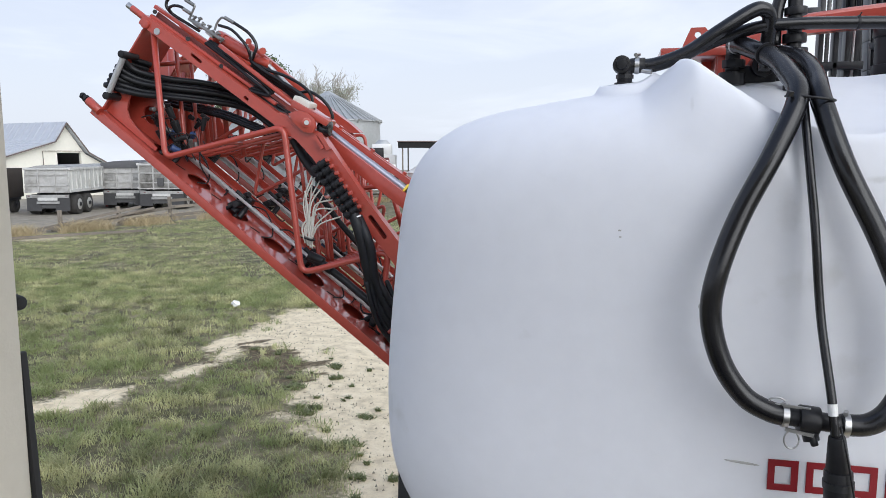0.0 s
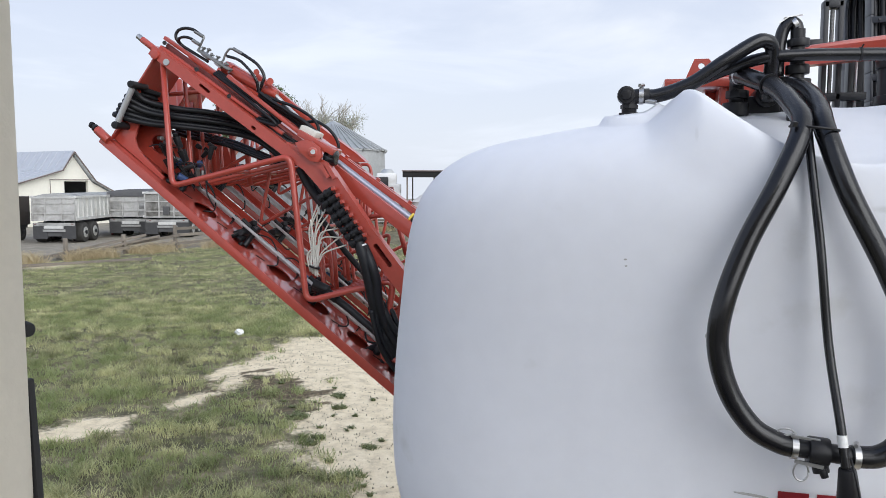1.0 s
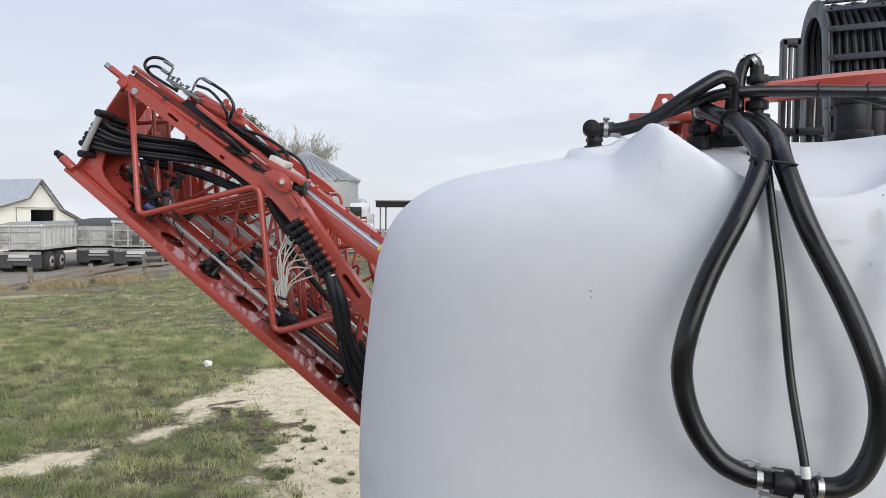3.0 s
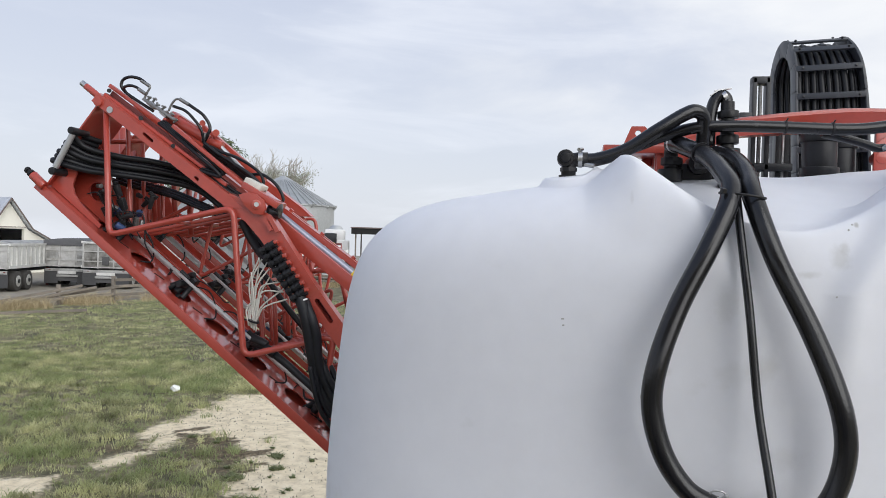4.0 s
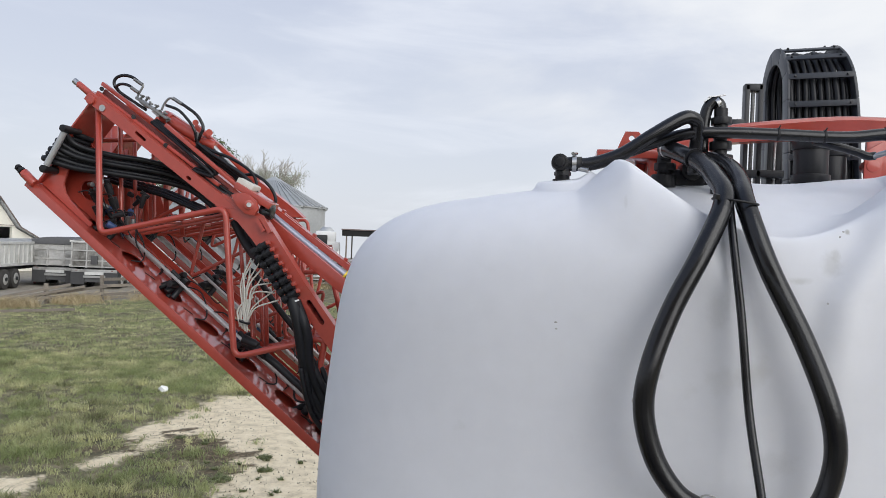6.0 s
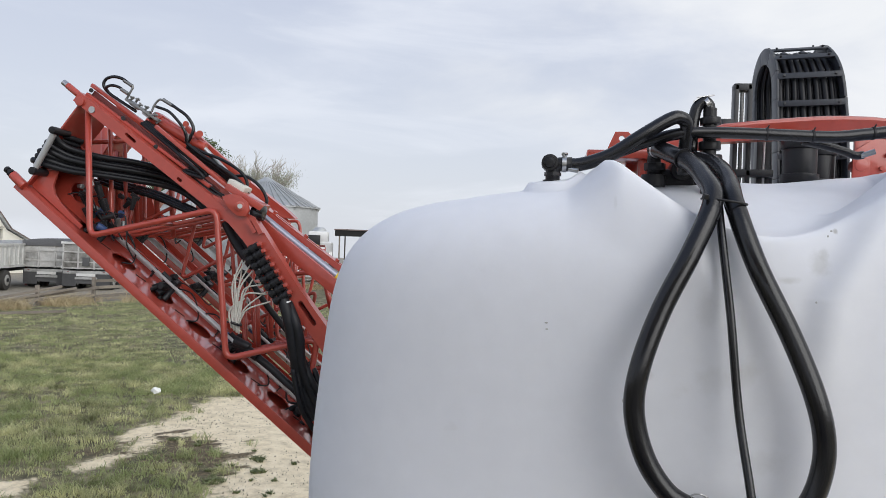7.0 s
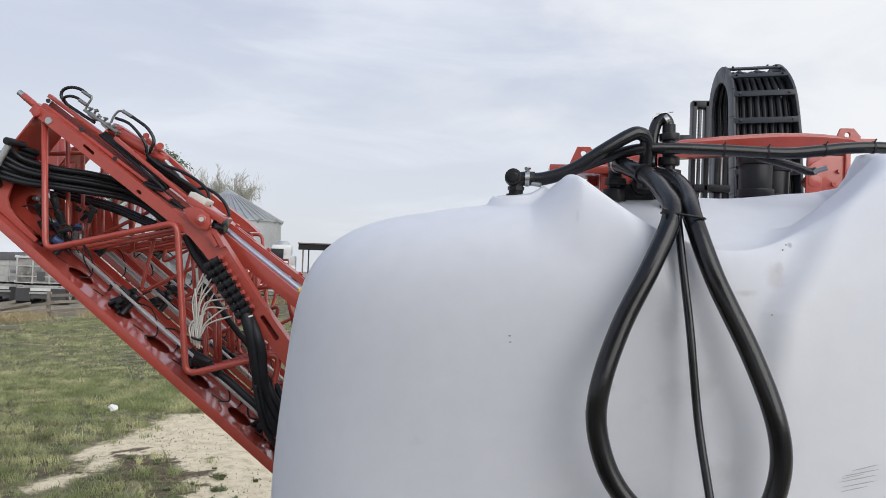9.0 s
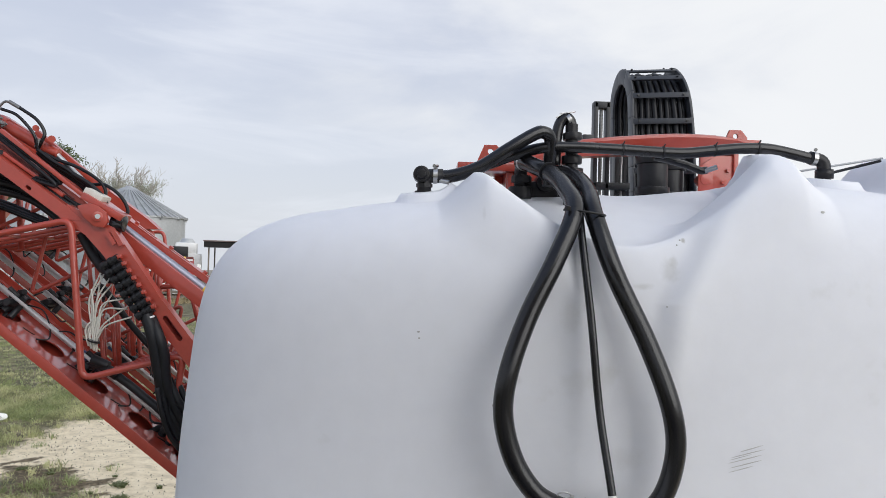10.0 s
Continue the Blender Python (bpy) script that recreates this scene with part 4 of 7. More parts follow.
def lug(x, y, z, s):
    bm = bmesh.new()
    prof = [(-0.045, 0.0), (0.06, 0.0), (0.06, 0.055), (0.035, 0.085), (-0.012, 0.085), (-0.035, 0.03)]
    hole = [(0.012 + 0.011 * math.cos(a), 0.06 + 0.011 * math.sin(a)) for a in np.linspace(0, 2 * math.pi, 13)[:-1]]
    for yy in (0, 0.012):
        o = [bm.verts.new((x + s * a, y + yy, z + b)) for a, b in prof]
        h = [bm.verts.new((x + s * a, y + yy, z + b)) for a, b in hole]
        eo = [bm.edges.new((o[i], o[(i + 1) % len(o)])) for i in range(len(o))]
        eh = [bm.edges.new((h[i], h[(i + 1) % len(h)])) for i in range(len(h))]
        bmesh.ops.triangle_fill(bm, edges=eo + eh, use_beauty=True)
    n = len(prof)
    bm.verts.ensure_lookup_table()
    k = n + len(hole)
    for a0, cnt in ((0, n), (n, len(hole))):
        for i in range(cnt):
            j = (i + 1) % cnt
            bm.faces.new([bm.verts[a0 + i], bm.verts[a0 + j], bm.verts[k + a0 + j], bm.verts[k + a0 + i]])
    bmesh.ops.recalc_face_normals(bm, faces=bm.faces)
    return bm


part("lifting_lug", lug(0.257, 2.75, 3.350, 1), M_RED, fr)
part("lifting_lug", lug(1.262, 2.93, 3.470, 1), M_RED, fr)
part("left_foot", made((box, (0.23, 0.20, 0.03), pose(0.26, 2.82, 3.35)), (box, (0.22, 0.02, 0.16), pose(0.44, 2.76, 3.28, 0, 0, 0)), (box, (0.02, 0.20, 0.16), pose(0.345, 2.84, 3.27))), M_RED, fr, bevel=0.004)
part("right_foot", made((box, (0.10, 0.14, 0.028), pose(1.32, 2.98, 3.50)), (box, (0.135, 0.02, 0.15), pose(1.20, 2.94, 3.375)), (box, (0.02, 0.16, 0.22), pose(1.275, 3.0, 3.37))), M_RED, fr, bevel=0.004)
part("side_gusset", made((prism, [(1.12, 2.925, 3.30), (1.12, 2.925, 3.40), (1.18, 2.925, 3.44), (1.18, 2.925, 3.30)], (0, -0.012, 0))), M_RED, fr, bevel=0.003)
part("pivot_boss", made((rod, (1.150, 2.91, 3.350), (1.150, 2.98, 3.350), 0.024, None, 24)), M_RED, fr, bevel=0.004)
for x, y, z in ((1.225, 2.928, 3.34), (1.245, 2.928, 3.39), (1.17, 2.928, 3.40), (0.385, 2.748, 3.24), (0.385, 2.748, 3.31)):
    part("bolt", made((rod, (x, y - 0.012, z), (x, y + 0.01, z), 0.009, None, 6)), M_RED, fr)

# ---- filler necks, mast and cable carrier behind the frame ----
fn = thing("filler_neck", (0.92, 2.8, 3.2), "black plastic filler neck with ribbed collar on the tank", "filler")
part("neck", made((rod, (0.905, 2.82, 3.15), (0.905, 2.82, 3.42), 0.058, None, 28)), M_PLASTIC, fn, bevel=0.004)
for z in (3.285, 3.405):
    part("neck_collar", made((rod, (0.905, 2.82, z - 0.015), (0.905, 2.82, z + 0.015), 0.066, None, 28)), M_PLASTIC, fn, bevel=0.004)
f2 = copy_thing(fn, pose(1.045, 2.98, 3.2))
f2["label"] = "black plastic filler neck set back behind the frame"

ms = thing("lift_mast", (0.8, 3.1, 3.2), "black steel lift mast with a threaded rod", "mast")
for x in (0.740, 0.792):
    part("mast_bar", made((box, (0.018, 0.05, 0.55), pose(x, 3.1, 3.41))), M_DARKMETAL, ms, bevel=0.003)
part("mast_cap", made((box, (0.072, 0.05, 0.03), pose(0.766, 3.1, 3.672))), M_DARKMETAL, ms, bevel=0.006)
part("threaded_rod", made((tube, [(0.766, 3.1, 3.15 + 0.01 * i) for i in range(52)], 0.0070, 10, 0.0010, 0.014)), M_DULL, ms, "bright threaded steel rod")
for x in (0.845, 0.875):
    part("rear_bar", made((box, (0.022, 0.05, 0.42), pose(x, 3.14, 3.33))), M_DARKMETAL, ms, bevel=0.003)
part("rear_rod", made((rod, (0.862, 3.12, 3.15), (0.862, 3.12, 3.46), 0.007)), M_STEEL, ms)
part("bracket", made((box, (0.16, 0.05, 0.03), pose(0.81, 3.1, 3.33))), M_DARKMETAL, ms, bevel=0.005)
part("side_lug", made((box, (0.05, 0.05, 0.05), pose(0.71, 3.1, 3.52))), M_DARKMETAL, ms, bevel=0.005)

cc = thing("cable_carrier", (1.05, 3.5, 3.1), "dark grey plastic cable carrier bent in a tall loop holding hoses", "cable carrier")
CX0, CX1, CR, CYC, CZC = 0.966, 1.220, 0.160, 3.46, 3.742


def carrier_point(u):
    """Centre line of the carrier and its outward direction, u metres along: up the front, over, down the back."""
    lo = 0.642
    if u < lo:
        p, o = Vector((0, CYC - CR, CZC - lo + u)), Vector((0, -1, 0))
    elif (u - lo) / CR < math.pi:
        a = (u - lo) / CR
        p, o = Vector((0, CYC - CR * math.cos(a), CZC + CR * math.sin(a))), Vector((0, -math.cos(a), math.sin(a)))
    else:
        p, o = Vector((0, CYC + CR, CZC - (u - lo - CR * math.pi))), Vector((0, 1, 0))
    p.y += 0.14 * (p.z - 3.2)                 # the loop leans back
    return p, o


def skew(x, p):
    """The carrier stands a little turned and narrows towards the bend."""
    x -= (x - CX0) * 0.55 * clamp01((p.z - 3.55) / 0.36) ** 2 * 0.25
    return Vector((x, -(x - CX0) * 0.25, 0)) + p


PITCH = 0.0575
for i in range(28):
    c0, dirv = carrier_point((i + 0.5) * PITCH - (0.085 if i in (14, 15) else 0.05))
    for x in (CX0, CX1):
        if i % 2:
            continue
        bm = bmesh.new()
        ring = [carrier_point((i + 0.01 + 1.98 * q / 9) * PITCH) for q in range(10)]
        prism(bm, [skew(x - 0.006, p - o * 0.026) for p, o in ring] + [skew(x - 0.006, p + o * 0.046) for p, o in ring[::-1]], (0.012, 0, 0))
        lk = part("link_plate", bm, M_CHAIN, cc, bevel=0.002)
    if i % 2 and i not in (15, 17):
        continue
    bm = bmesh.new()
    bar(bm, skew(CX0, c0 + dirv * 0.041), skew(CX1, c0 + dirv * 0.041), 0.026, 0.010, dirv)
    part("cross_bar", bm, M_CHAIN, cc, bevel=0.003)
    for x in (CX0 + 0.025, CX1 - 0.025):
        p = skew(x, c0 + dirv * 0.050)
        part("bar_screw", made((rod, p - dirv * 0.004, p + dirv * 0.004, 0.005, None, 8)), M_DARKMETAL, lk)
for k, x in enumerate(0.984 + 0.0143 * q for q in range(16)):
    pts = []
    for u in np.arange(0.0, 1.6, 0.05):
        c0, dirv = carrier_point(u)
        pts.append(skew(x + 0.002 * math.sin(6 * u + 2 * k), c0 + dirv * (0.006 * math.sin(5 * u + k) - 0.016 * (k % 2) + 0.010)))
    part("inner_hose", made((tube, pts, (0.0125, 0.0105, 0.0115)[k % 3], 10)), M_DULLRUB, cc, smooth=True)
part("carrier_foot", made((box, (0.36, 0.30, 0.2), pose(1.09, 3.54, 3.12))), M_DARKMETAL, cc, bevel=0.01)

# thin lines and a lamp at the tank's far shoulder
wl = thing("guy_wires", (1.5, 2.55, 3.2), "two thin wires stretched over the tank shoulder", "wire")
part("wire", made((rod, (1.33, 2.62, 3.345), (1.64, 2.55, 3.40), 0.004, None, 8)), M_ZINC, wl)
part("wire", made((rod, (1.47, 2.60, 3.345), (1.64, 2.56, 3.392), 0.005, None, 8)), M_DARKMETAL, wl)


# ---- folded spray boom, raised beside the tank ----
BOOM_TILT = 37.8
BO = Vector((-1.117, 3.60, 1.900))
BU = Vector((-math.cos(radians(BOOM_TILT)), 0, math.sin(radians(BOOM_TILT))))
BN = Vector((math.sin(radians(BOOM_TILT)), 0, math.cos(radians(BOOM_TILT))))
BD = Vector((0, 1, 0))


def B(s, n, d):
    """A boom point: s along it towards its tip, n square to it, d metres behind its front plane."""
    return BO + BU * s + BN * n + BD * d


def plate(bm, at, ex, ey, outer, holes, thick):
    """A plate at at in the directions ex, ey, with holes through it; thick is a vector."""
    th = Vector(thick)
    loops = [outer] + holes
    rows = []
    for off in (Vector((0, 0, 0)), th):
        vs, ed = [], []
        for lp in loops:
            v = [bm.verts.new(at + ex * a + ey * b + off) for a, b in lp]
            vs.append(v)
            ed += [bm.edges.new((v[i], v[(i + 1) % len(v)])) for i in range(len(v))]
        bmesh.ops.triangle_fill(bm, edges=ed, use_beauty=True)
        rows.append(vs)
    for A, C in zip(*rows):
        for i in range(len(A)):
            j = (i + 1) % len(A)
            bm.faces.new((A[i], A[j], C[j], C[i]))
    bmesh.ops.recalc_face_normals(bm, faces=bm.faces)


def oval(cx, cy, rx, ry, n=20):
    return [(cx + rx * math.cos(2 * math.pi * i / n), cy + ry * math.sin(2 * math.pi * i / n)) for i in range(n)]


def slot(cx, cy, hl, r, tilt=0.0, n=6):
    p = [(hl + r * math.cos(a), r * math.sin(a)) for a in np.linspace(-math.pi / 2, math.pi / 2, n)] + [(-hl - r * math.cos(a), -r * math.sin(a)) for a in np.linspace(-math.pi / 2, math.pi / 2, n)]
    c, s = math.cos(tilt), math.sin(tilt)
    return [(cx + a * c - b * s, cy + a * s + b * c) for a, b in p]


BRACE = [(2.10, 0.585), (1.664, 0.080), (1.190, 0.648), (0.664, 0.098), (0.372, 0.478), (0.16, 0.10), (-0.15, 0.42)]
HOLES_AT = (0.06, 0.35, 0.64, 0.925, 1.205, 1.49, 1.77)


def boom_section(d, front, tip):
    sec = thing("boom_section", tuple(B(0, 0, d)), "orange-red steel boom section with holed rail and spray pipe", "spray boom", "folded boom sections")
    dp = 0.310 if front else 0.085
    bm = bmesh.new()
    plate(bm, B(0, 0.040, d), BU, BD, [(-0.75, 0.0), (tip, 0.0), (tip, dp), (-0.75, dp)], [oval(s, dp * 0.44, 0.072, dp * 0.22, 24) for s in HOLES_AT], BN * 0.006)
    part("holed_rail", bm, M_RAIL if front else M_RED, sec, "orange-red rail with round holes")
    part("rail_lip", made((bar, B(-0.75, 0.022, d - 0.004), B(tip, 0.022, d - 0.004), 0.008, 0.048, BN)), M_RED, sec, bevel=0.002)
    part("rail_floor", made((bar, B(-0.75, 0.003, d + dp / 2), B(tip, 0.003, d + dp / 2), dp - 0.006, 0.006, BN)), M_RED, sec)
    part("rail_flange", made((bar, B(-0.75, 0.040, d + dp + 0.004), B(tip - 0.06, 0.040, d + dp + 0.004), 0.006, 0.080, BN)), M_RED, sec)
    for s in (1.62, 1.35, 1.06, 0.78, 0.50, 0.20):
        part("rail_notch", made((bar, B(s + 0.03, 0.0475, d + 0.11), B(s - 0.03, 0.0475, d + 0.13), 0.008, 0.002, BN)), M_DARK, sec, "dark cut in the rail")
    # top rail, then the cranked arm towards the hinge
    bm = bmesh.new()
    sl = [slot(1.80, 0.008, 0.03, 0.008), slot(1.45, 0.012, 0.008, 0.008)] if front else []
    plate(bm, B(0, 0.622, d - 0.03), BU, BN, [(2.18, -0.044), (2.18, 0.014), (1.24, 0.060), (1.15, 0.056), (1.22, 0.000)], sl, BD * 0.07)
    part("top_rail", bm, M_RED, sec)
    if front:
        bm = bmesh.new()
        plate(bm, B(0, 0, d - 0.026), BU, BN, [(1.25, 0.617), (1.26, 0.690), (1.02, 0.742), (0.915, 0.712), (0.62, 0.622), (0.30, 0.545), (-0.10, 0.47), (-0.10, 0.37), (0.30, 0.450), (0.62, 0.528), (0.985, 0.612), (1.10, 0.630)],
              [slot(0.49, 0.548, 0.060, 0.013, 0.26), slot(0.17, 0.475, 0.060, 0.013, 0.26)], BD * 0.060)
        part("cranked_arm", bm, M_RED, sec)
        bm = bmesh.new()
        plate(bm, B(0, 0, d + 0.040), BU, BN, [(1.02, 0.735), (0.915, 0.705), (0.62, 0.615), (0.30, 0.538), (-0.10, 0.463), (-0.10, 0.377), (0.30, 0.457), (0.62, 0.535), (0.985, 0.619)], [], BD * 0.006)
        # darker red than the arm itself: the shade inside its slots, set by colour
        part("arm_back", bm, M_MAROON, sec, "inner face of the arm, coloured dark as shade in its slots")
    for k, dd in enumerate((0.0, 0.20)):
        pts = rounded([B(s, n, d + dd - (0.045 if front and k == 0 and 0.5 < s < 1.5 else 0.0)) for s, n in BRACE], 0.055, 5)
        part("bent_brace", made((tube, pts, 0.0165 if front and k == 0 else 0.0115, 12)), M_RED, sec, smooth=True)
    for s in (1.43, 0.93):
        part("cross_tie", made((tube, [B(s, 0.36, d), B(s, 0.36, d + 0.20)], 0.010, 8)), M_RED, sec, smooth=True)
    if not front:
        pts = rounded([B(2.02 - 0.22 * i - 0.25 * d, 0.09 if i % 2 else 0.56, d + 0.06) for i in range(10)], 0.04, 4)
        part("lattice_bar", made((tube, pts, 0.0105, 10)), M_RED, sec, smooth=True)
    pipe = part("spray_pipe", made((tube, [B(1.70, 0.085, d + 0.235), B(-0.5, 0.085, d + 0.235)], 0.0155, 14)), M_PIPE, sec, "pale steel spray pipe", smooth=True)
    part("return_pipe", made((tube, [B(1.58, 0.135, d + 0.12), B(-0.5, 0.120, d + 0.12)], 0.0085, 10)), M_PIPE, sec, "thin pale steel pipe", smooth=True)
    part("pipe_fitting", made((rod, B(1.76, 0.085, d + 0.235), B(1.66, 0.085, d + 0.235), 0.019)), M_BLUE, pipe, "dark blue plastic pipe fitting", bevel=0.003)
    part("pipe_fitting", made((rod, B(0.82, 0.085, d + 0.235), B(0.76, 0.085, d + 0.235), 0.021)), M_BLUE, pipe, "dark blue plastic pipe fitting", bevel=0.003)
    if not front:
        bm = bmesh.new()
        plate(bm, B(tip - 0.06, 0, d), BN, BD, [(0.05, 0.0), (0.60, 0.0), (0.60, 0.20), (0.05, 0.20)], [oval(0.28, 0.10, 0.12, 0.065, 16)], BU * 0.008)
        part("end_plate", bm, M_RED, sec)
    jit = 0.0 if front else 0.06 * math.sin(d * 11)
    for s in (1.73 + jit, 1.235 + jit, 0.73 + jit, 0.23 + jit):
        nz = part("nozzle_body", made((rod, B(s, 0.115, d + 0.235), B(s, 0.03, d + 0.150), 0.025, 0.020, 12), (rod, B(s - 0.035, 0.112, d + 0.235), B(s + 0.035, 0.112, d + 0.235), 0.027, None, 12), (rod, B(s + 0.012, 0.135, d + 0.215), B(s - 0.004, 0.155, d + 0.20), 0.020, 0.015, 12),
                                      (rod, B(s, 0.085, d + 0.20), B(s, 0.09, d + 0.11), 0.024, 0.018, 12), (rod, B(s + 0.022, 0.08, d + 0.20), B(s + 0.050, 0.02, d + 0.14), 0.018, None, 10), (rod, B(s - 0.045, 0.10, d + 0.17), B(s - 0.06, 0.04, d + 0.12), 0.016, None, 10), (rod, B(s - 0.01, 0.13, d + 0.16), B(s + 0.05, 0.14, d + 0.15), 0.014, None, 10), (rod, B(s - 0.02, 0.03, d + 0.17), B(s - 0.02, -0.02, d + 0.15), 0.017, 0.012, 10),
                                      (box, (0.035, 0.035, 0.04), Matrix.Translation(B(s - 0.03, 0.12, d + 0.19)) @ Euler((0, radians(BOOM_TILT), 0)).to_matrix().to_4x4())), M_PLASTIC, pipe, "black plastic nozzle holder", bevel=0.002)
    rw = random.Random(int(d * 100) + 5)
    for s in (1.80, 1.73, 1.30, 1.235, 0.98, 0.80, 0.73, 0.33, 0.23):          # loose cable loops round the nozzles
        q = [B(s, 0.10, d + 0.21)]
        for _ in range(4):
            q.append(q[-1] + BU * rw.uniform(-0.10, 0.04) + BN * rw.uniform(-0.05, 0.065) + BD * rw.uniform(-0.06, 0.03))
        part("loose_cable", made((tube, spline(q, 5), rw.choice((0.0035, 0.0045, 0.006)), 6)), M_PLASTIC, sec, "thin black cable", smooth=True)
    for s in (1.50, 1.02, 0.50):
        bm = bmesh.new()
        h = 0.02 * math.sin(s * 9 + d * 5)
        tube(bm, spline([B(s + 0.17, 0.105, d + 0.21), B(s + 0.08, 0.14 + h, d + 0.19), B(s - 0.01, 0.12, d + 0.15 + h), B(s - 0.06, 0.08, d + 0.12), B(s - 0.02, 0.048, d + 0.10)], 6), 0.0042, 8)
        part("nozzle_wire", bm, M_PLASTIC, sec, "thin black cable", smooth=True)
    for s in (1.36, 0.86, 0.4):
        bm = bmesh.new()
        band(bm, B(s, 0.085, d + 0.235), BU, 0.018, 0.02, 12)
        bar(bm, B(s, 0.085, d + 0.235), B(s, 0.045, d + 0.23), 0.02, 0.006, BU)
        part("pipe_bracket", bm, M_DARKMETAL, sec)
    return sec


sections = [boom_section(0.34 * k, k == 0, 2.17 - 0.03 * k) for k in range(4)]
for k in (1, 2, 3):
    sections[k]["label"] = "folded boom section with steel spray pipe, stacked behind the front one"

# ---- tip of the boom: end plates, pins, hose roller ----
tip = thing("boom_tip_bracket", tuple(B(2.1, 0.1, 0.1)), "orange-red end plates with pins and a hose guide roller", "bracket")
bm = bmesh.new()
plate(bm, B(2.155, 0, 0), BN, BD, [(0.25, 0.0), (0.62, 0.0), (0.63, 0.30), (0.25, 0.30)], [oval(0.46, 0.20, 0.010, 0.010, 10)], BU * 0.008)
part("upper_end_plate", bm, M_RED, tip)
bm = bmesh.new()
plate(bm, B(2.13, 0, 0.02), BN, BD, [(0.05, 0.0), (0.21, 0.0), (0.24, 0.12), (0.24, 0.30), (0.05, 0.30)], [], BU * 0.008)
part("lower_end_plate", bm, M_RED, tip)
bm = bmesh.new()
plate(bm, B(0, 0, 0.05), BU, BN, [(2.16, 0.05), (2.16, 0.20), (2.06, 0.215), (2.045, 0.17), (2.03, 0.13), (1.99, 0.10), (1.93, 0.085), (1.76, 0.072), (1.76, 0.05)], [], BD * 0.012)
part("curved_gusset", bm, M_RED, tip)
bm = bmesh.new()
plate(bm, B(0, 0, 0.16), BU, BN, [(2.15, 0.05), (2.13, 0.36), (1.98, 0.35), (1.93, 0.25), (1.72, 0.12), (1.70, 0.05)], [oval(1.95, 0.16, 0.06, 0.05, 16)], BD * 0.012)
part("rear_gusset", bm, M_RED, tip)
part("sticker", made((bar, B(2.166, 0.50, 0.05), B(2.166, 0.50, 0.13), 0.05, 0.003, BU)), M_YELLOW, tip, "yellow warning sticker")
part("top_pin", made((rod, B(2.15, 0.615, 0.0), B(2.275, 0.612, 0.0), 0.018, None, 14), (rod, B(2.14, 0.60, -0.045), B(2.14, 0.60, 0.05), 0.024, None, 14)), M_RED, tip, bevel=0.003)
part("pin_end", made((rod, B(2.270, 0.612, 0.0), B(2.305, 0.611, 0.0), 0.016, None, 14)), M_STEEL, tip, "bare steel pin end")
part("low_pin", made((rod, B(2.12, 0.045, -0.01), B(2.215, 0.050, -0.01), 0.025, None, 14)), M_RED, tip, bevel=0.003)
part("rubber_stop", made((rod, B(2.20, 0.05, -0.01), B(2.268, 0.052, -0.01), 0.012, None, 10), (rod, B(2.222, 0.05, -0.01), B(2.236, 0.05, -0.01), 0.021, None, 12), (rod, B(2.25, 0.05, -0.01), B(2.262, 0.05, -0.01), 0.018, None, 12)), M_PLASTIC, tip)
part("rail_disc", made((rod, B(2.063, 0.608, -0.036), B(2.063, 0.608, -0.028), 0.0175, None, 20)), M_ZINC, tip, "pale round pin head")
part("guide_roller", made((rod, B(2.150, 0.375, -0.035), B(2.118, 0.175, -0.035), 0.0165, None, 16)), M_ZINC, tip, "grey steel roller", smooth=False)
for p, r in ((B(2.158, 0.392, -0.03), 0.020), (B(2.110, 0.155, -0.03), 0.021)):
    part("roller_block", made((rod, p - BD * 0.03, p + BD * 0.11, r, None, 14)), M_PLASTIC, tip, bevel=0.006)

# hydraulic hose bundle through the roller, into the boom
hb = thing("hose_bundle", tuple(B(1.8, 0.35, 0.1)), "bundle of black hydraulic hoses fed through the boom tip", "hoses")
for k in range(7):
    o = k * 0.030
    f = k / 6
    way = [B(2.014, 0.247, 0.04).lerp(B(2.095, 0.343, 0.04), f), B(1.876, 0.333, 0.09).lerp(B(1.940, 0.409, 0.09), f), B(1.735, 0.419, 0.15).lerp(B(1.799, 0.495, 0.15), f),
           B(1.611, 0.490, 0.21).lerp(B(1.666, 0.555, 0.21), f), B(1.500, 0.524, 0.25).lerp(B(1.537, 0.567, 0.25), f), B(1.311, 0.532, 0.25).lerp(B(1.335, 0.561, 0.25), f)]
    pts = spline([B(2.10, 0.21 + o, 0.14), B(2.172, 0.19 + o, 0.05), B(2.165, 0.185 + o, -0.005 + 0.01 * (k % 2))] + [q + BD * 0.02 * (k % 3) for q in way], 6)
    part("hose", made((tube, pts, 0.0155, 12)), M_DULLRUB, hb, smooth=True)
# small valves and wiring in the tip bay
wb = thing("tip_valve_cluster", tuple(B(1.9, 0.2, 0.14)), "small black valves with white and blue plugs in the boom tip", "valves")
for k, (s, n, d, r) in enumerate(((1.90, 0.20, 0.10, 0.030), (1.83, 0.15, 0.10, 0.032), (1.80, 0.23, 0.12, 0.026), (1.73, 0.13, 0.12, 0.028), (1.87, 0.27, 0.12, 0.022))):
    part("valve_body", made((rod, B(s, n, d), B(s - 0.05, n - 0.04, d + 0.02), r, r * 0.8, 12)), M_PLASTIC, wb, bevel=0.004)
part("white_plug", made((rod, B(1.885, 0.262, 0.06), B(1.872, 0.285, 0.07), 0.022, 0.016, 12)), M_WHITE, wb, "white plastic plug", bevel=0.003)
part("blue_plug", made((rod, B(1.70, 0.125, 0.06), B(1.66, 0.125, 0.09), 0.020, 0.018, 12)), M_BLUE, wb, "dark blue plastic plug", bevel=0.003)
rv = random.Random(21)
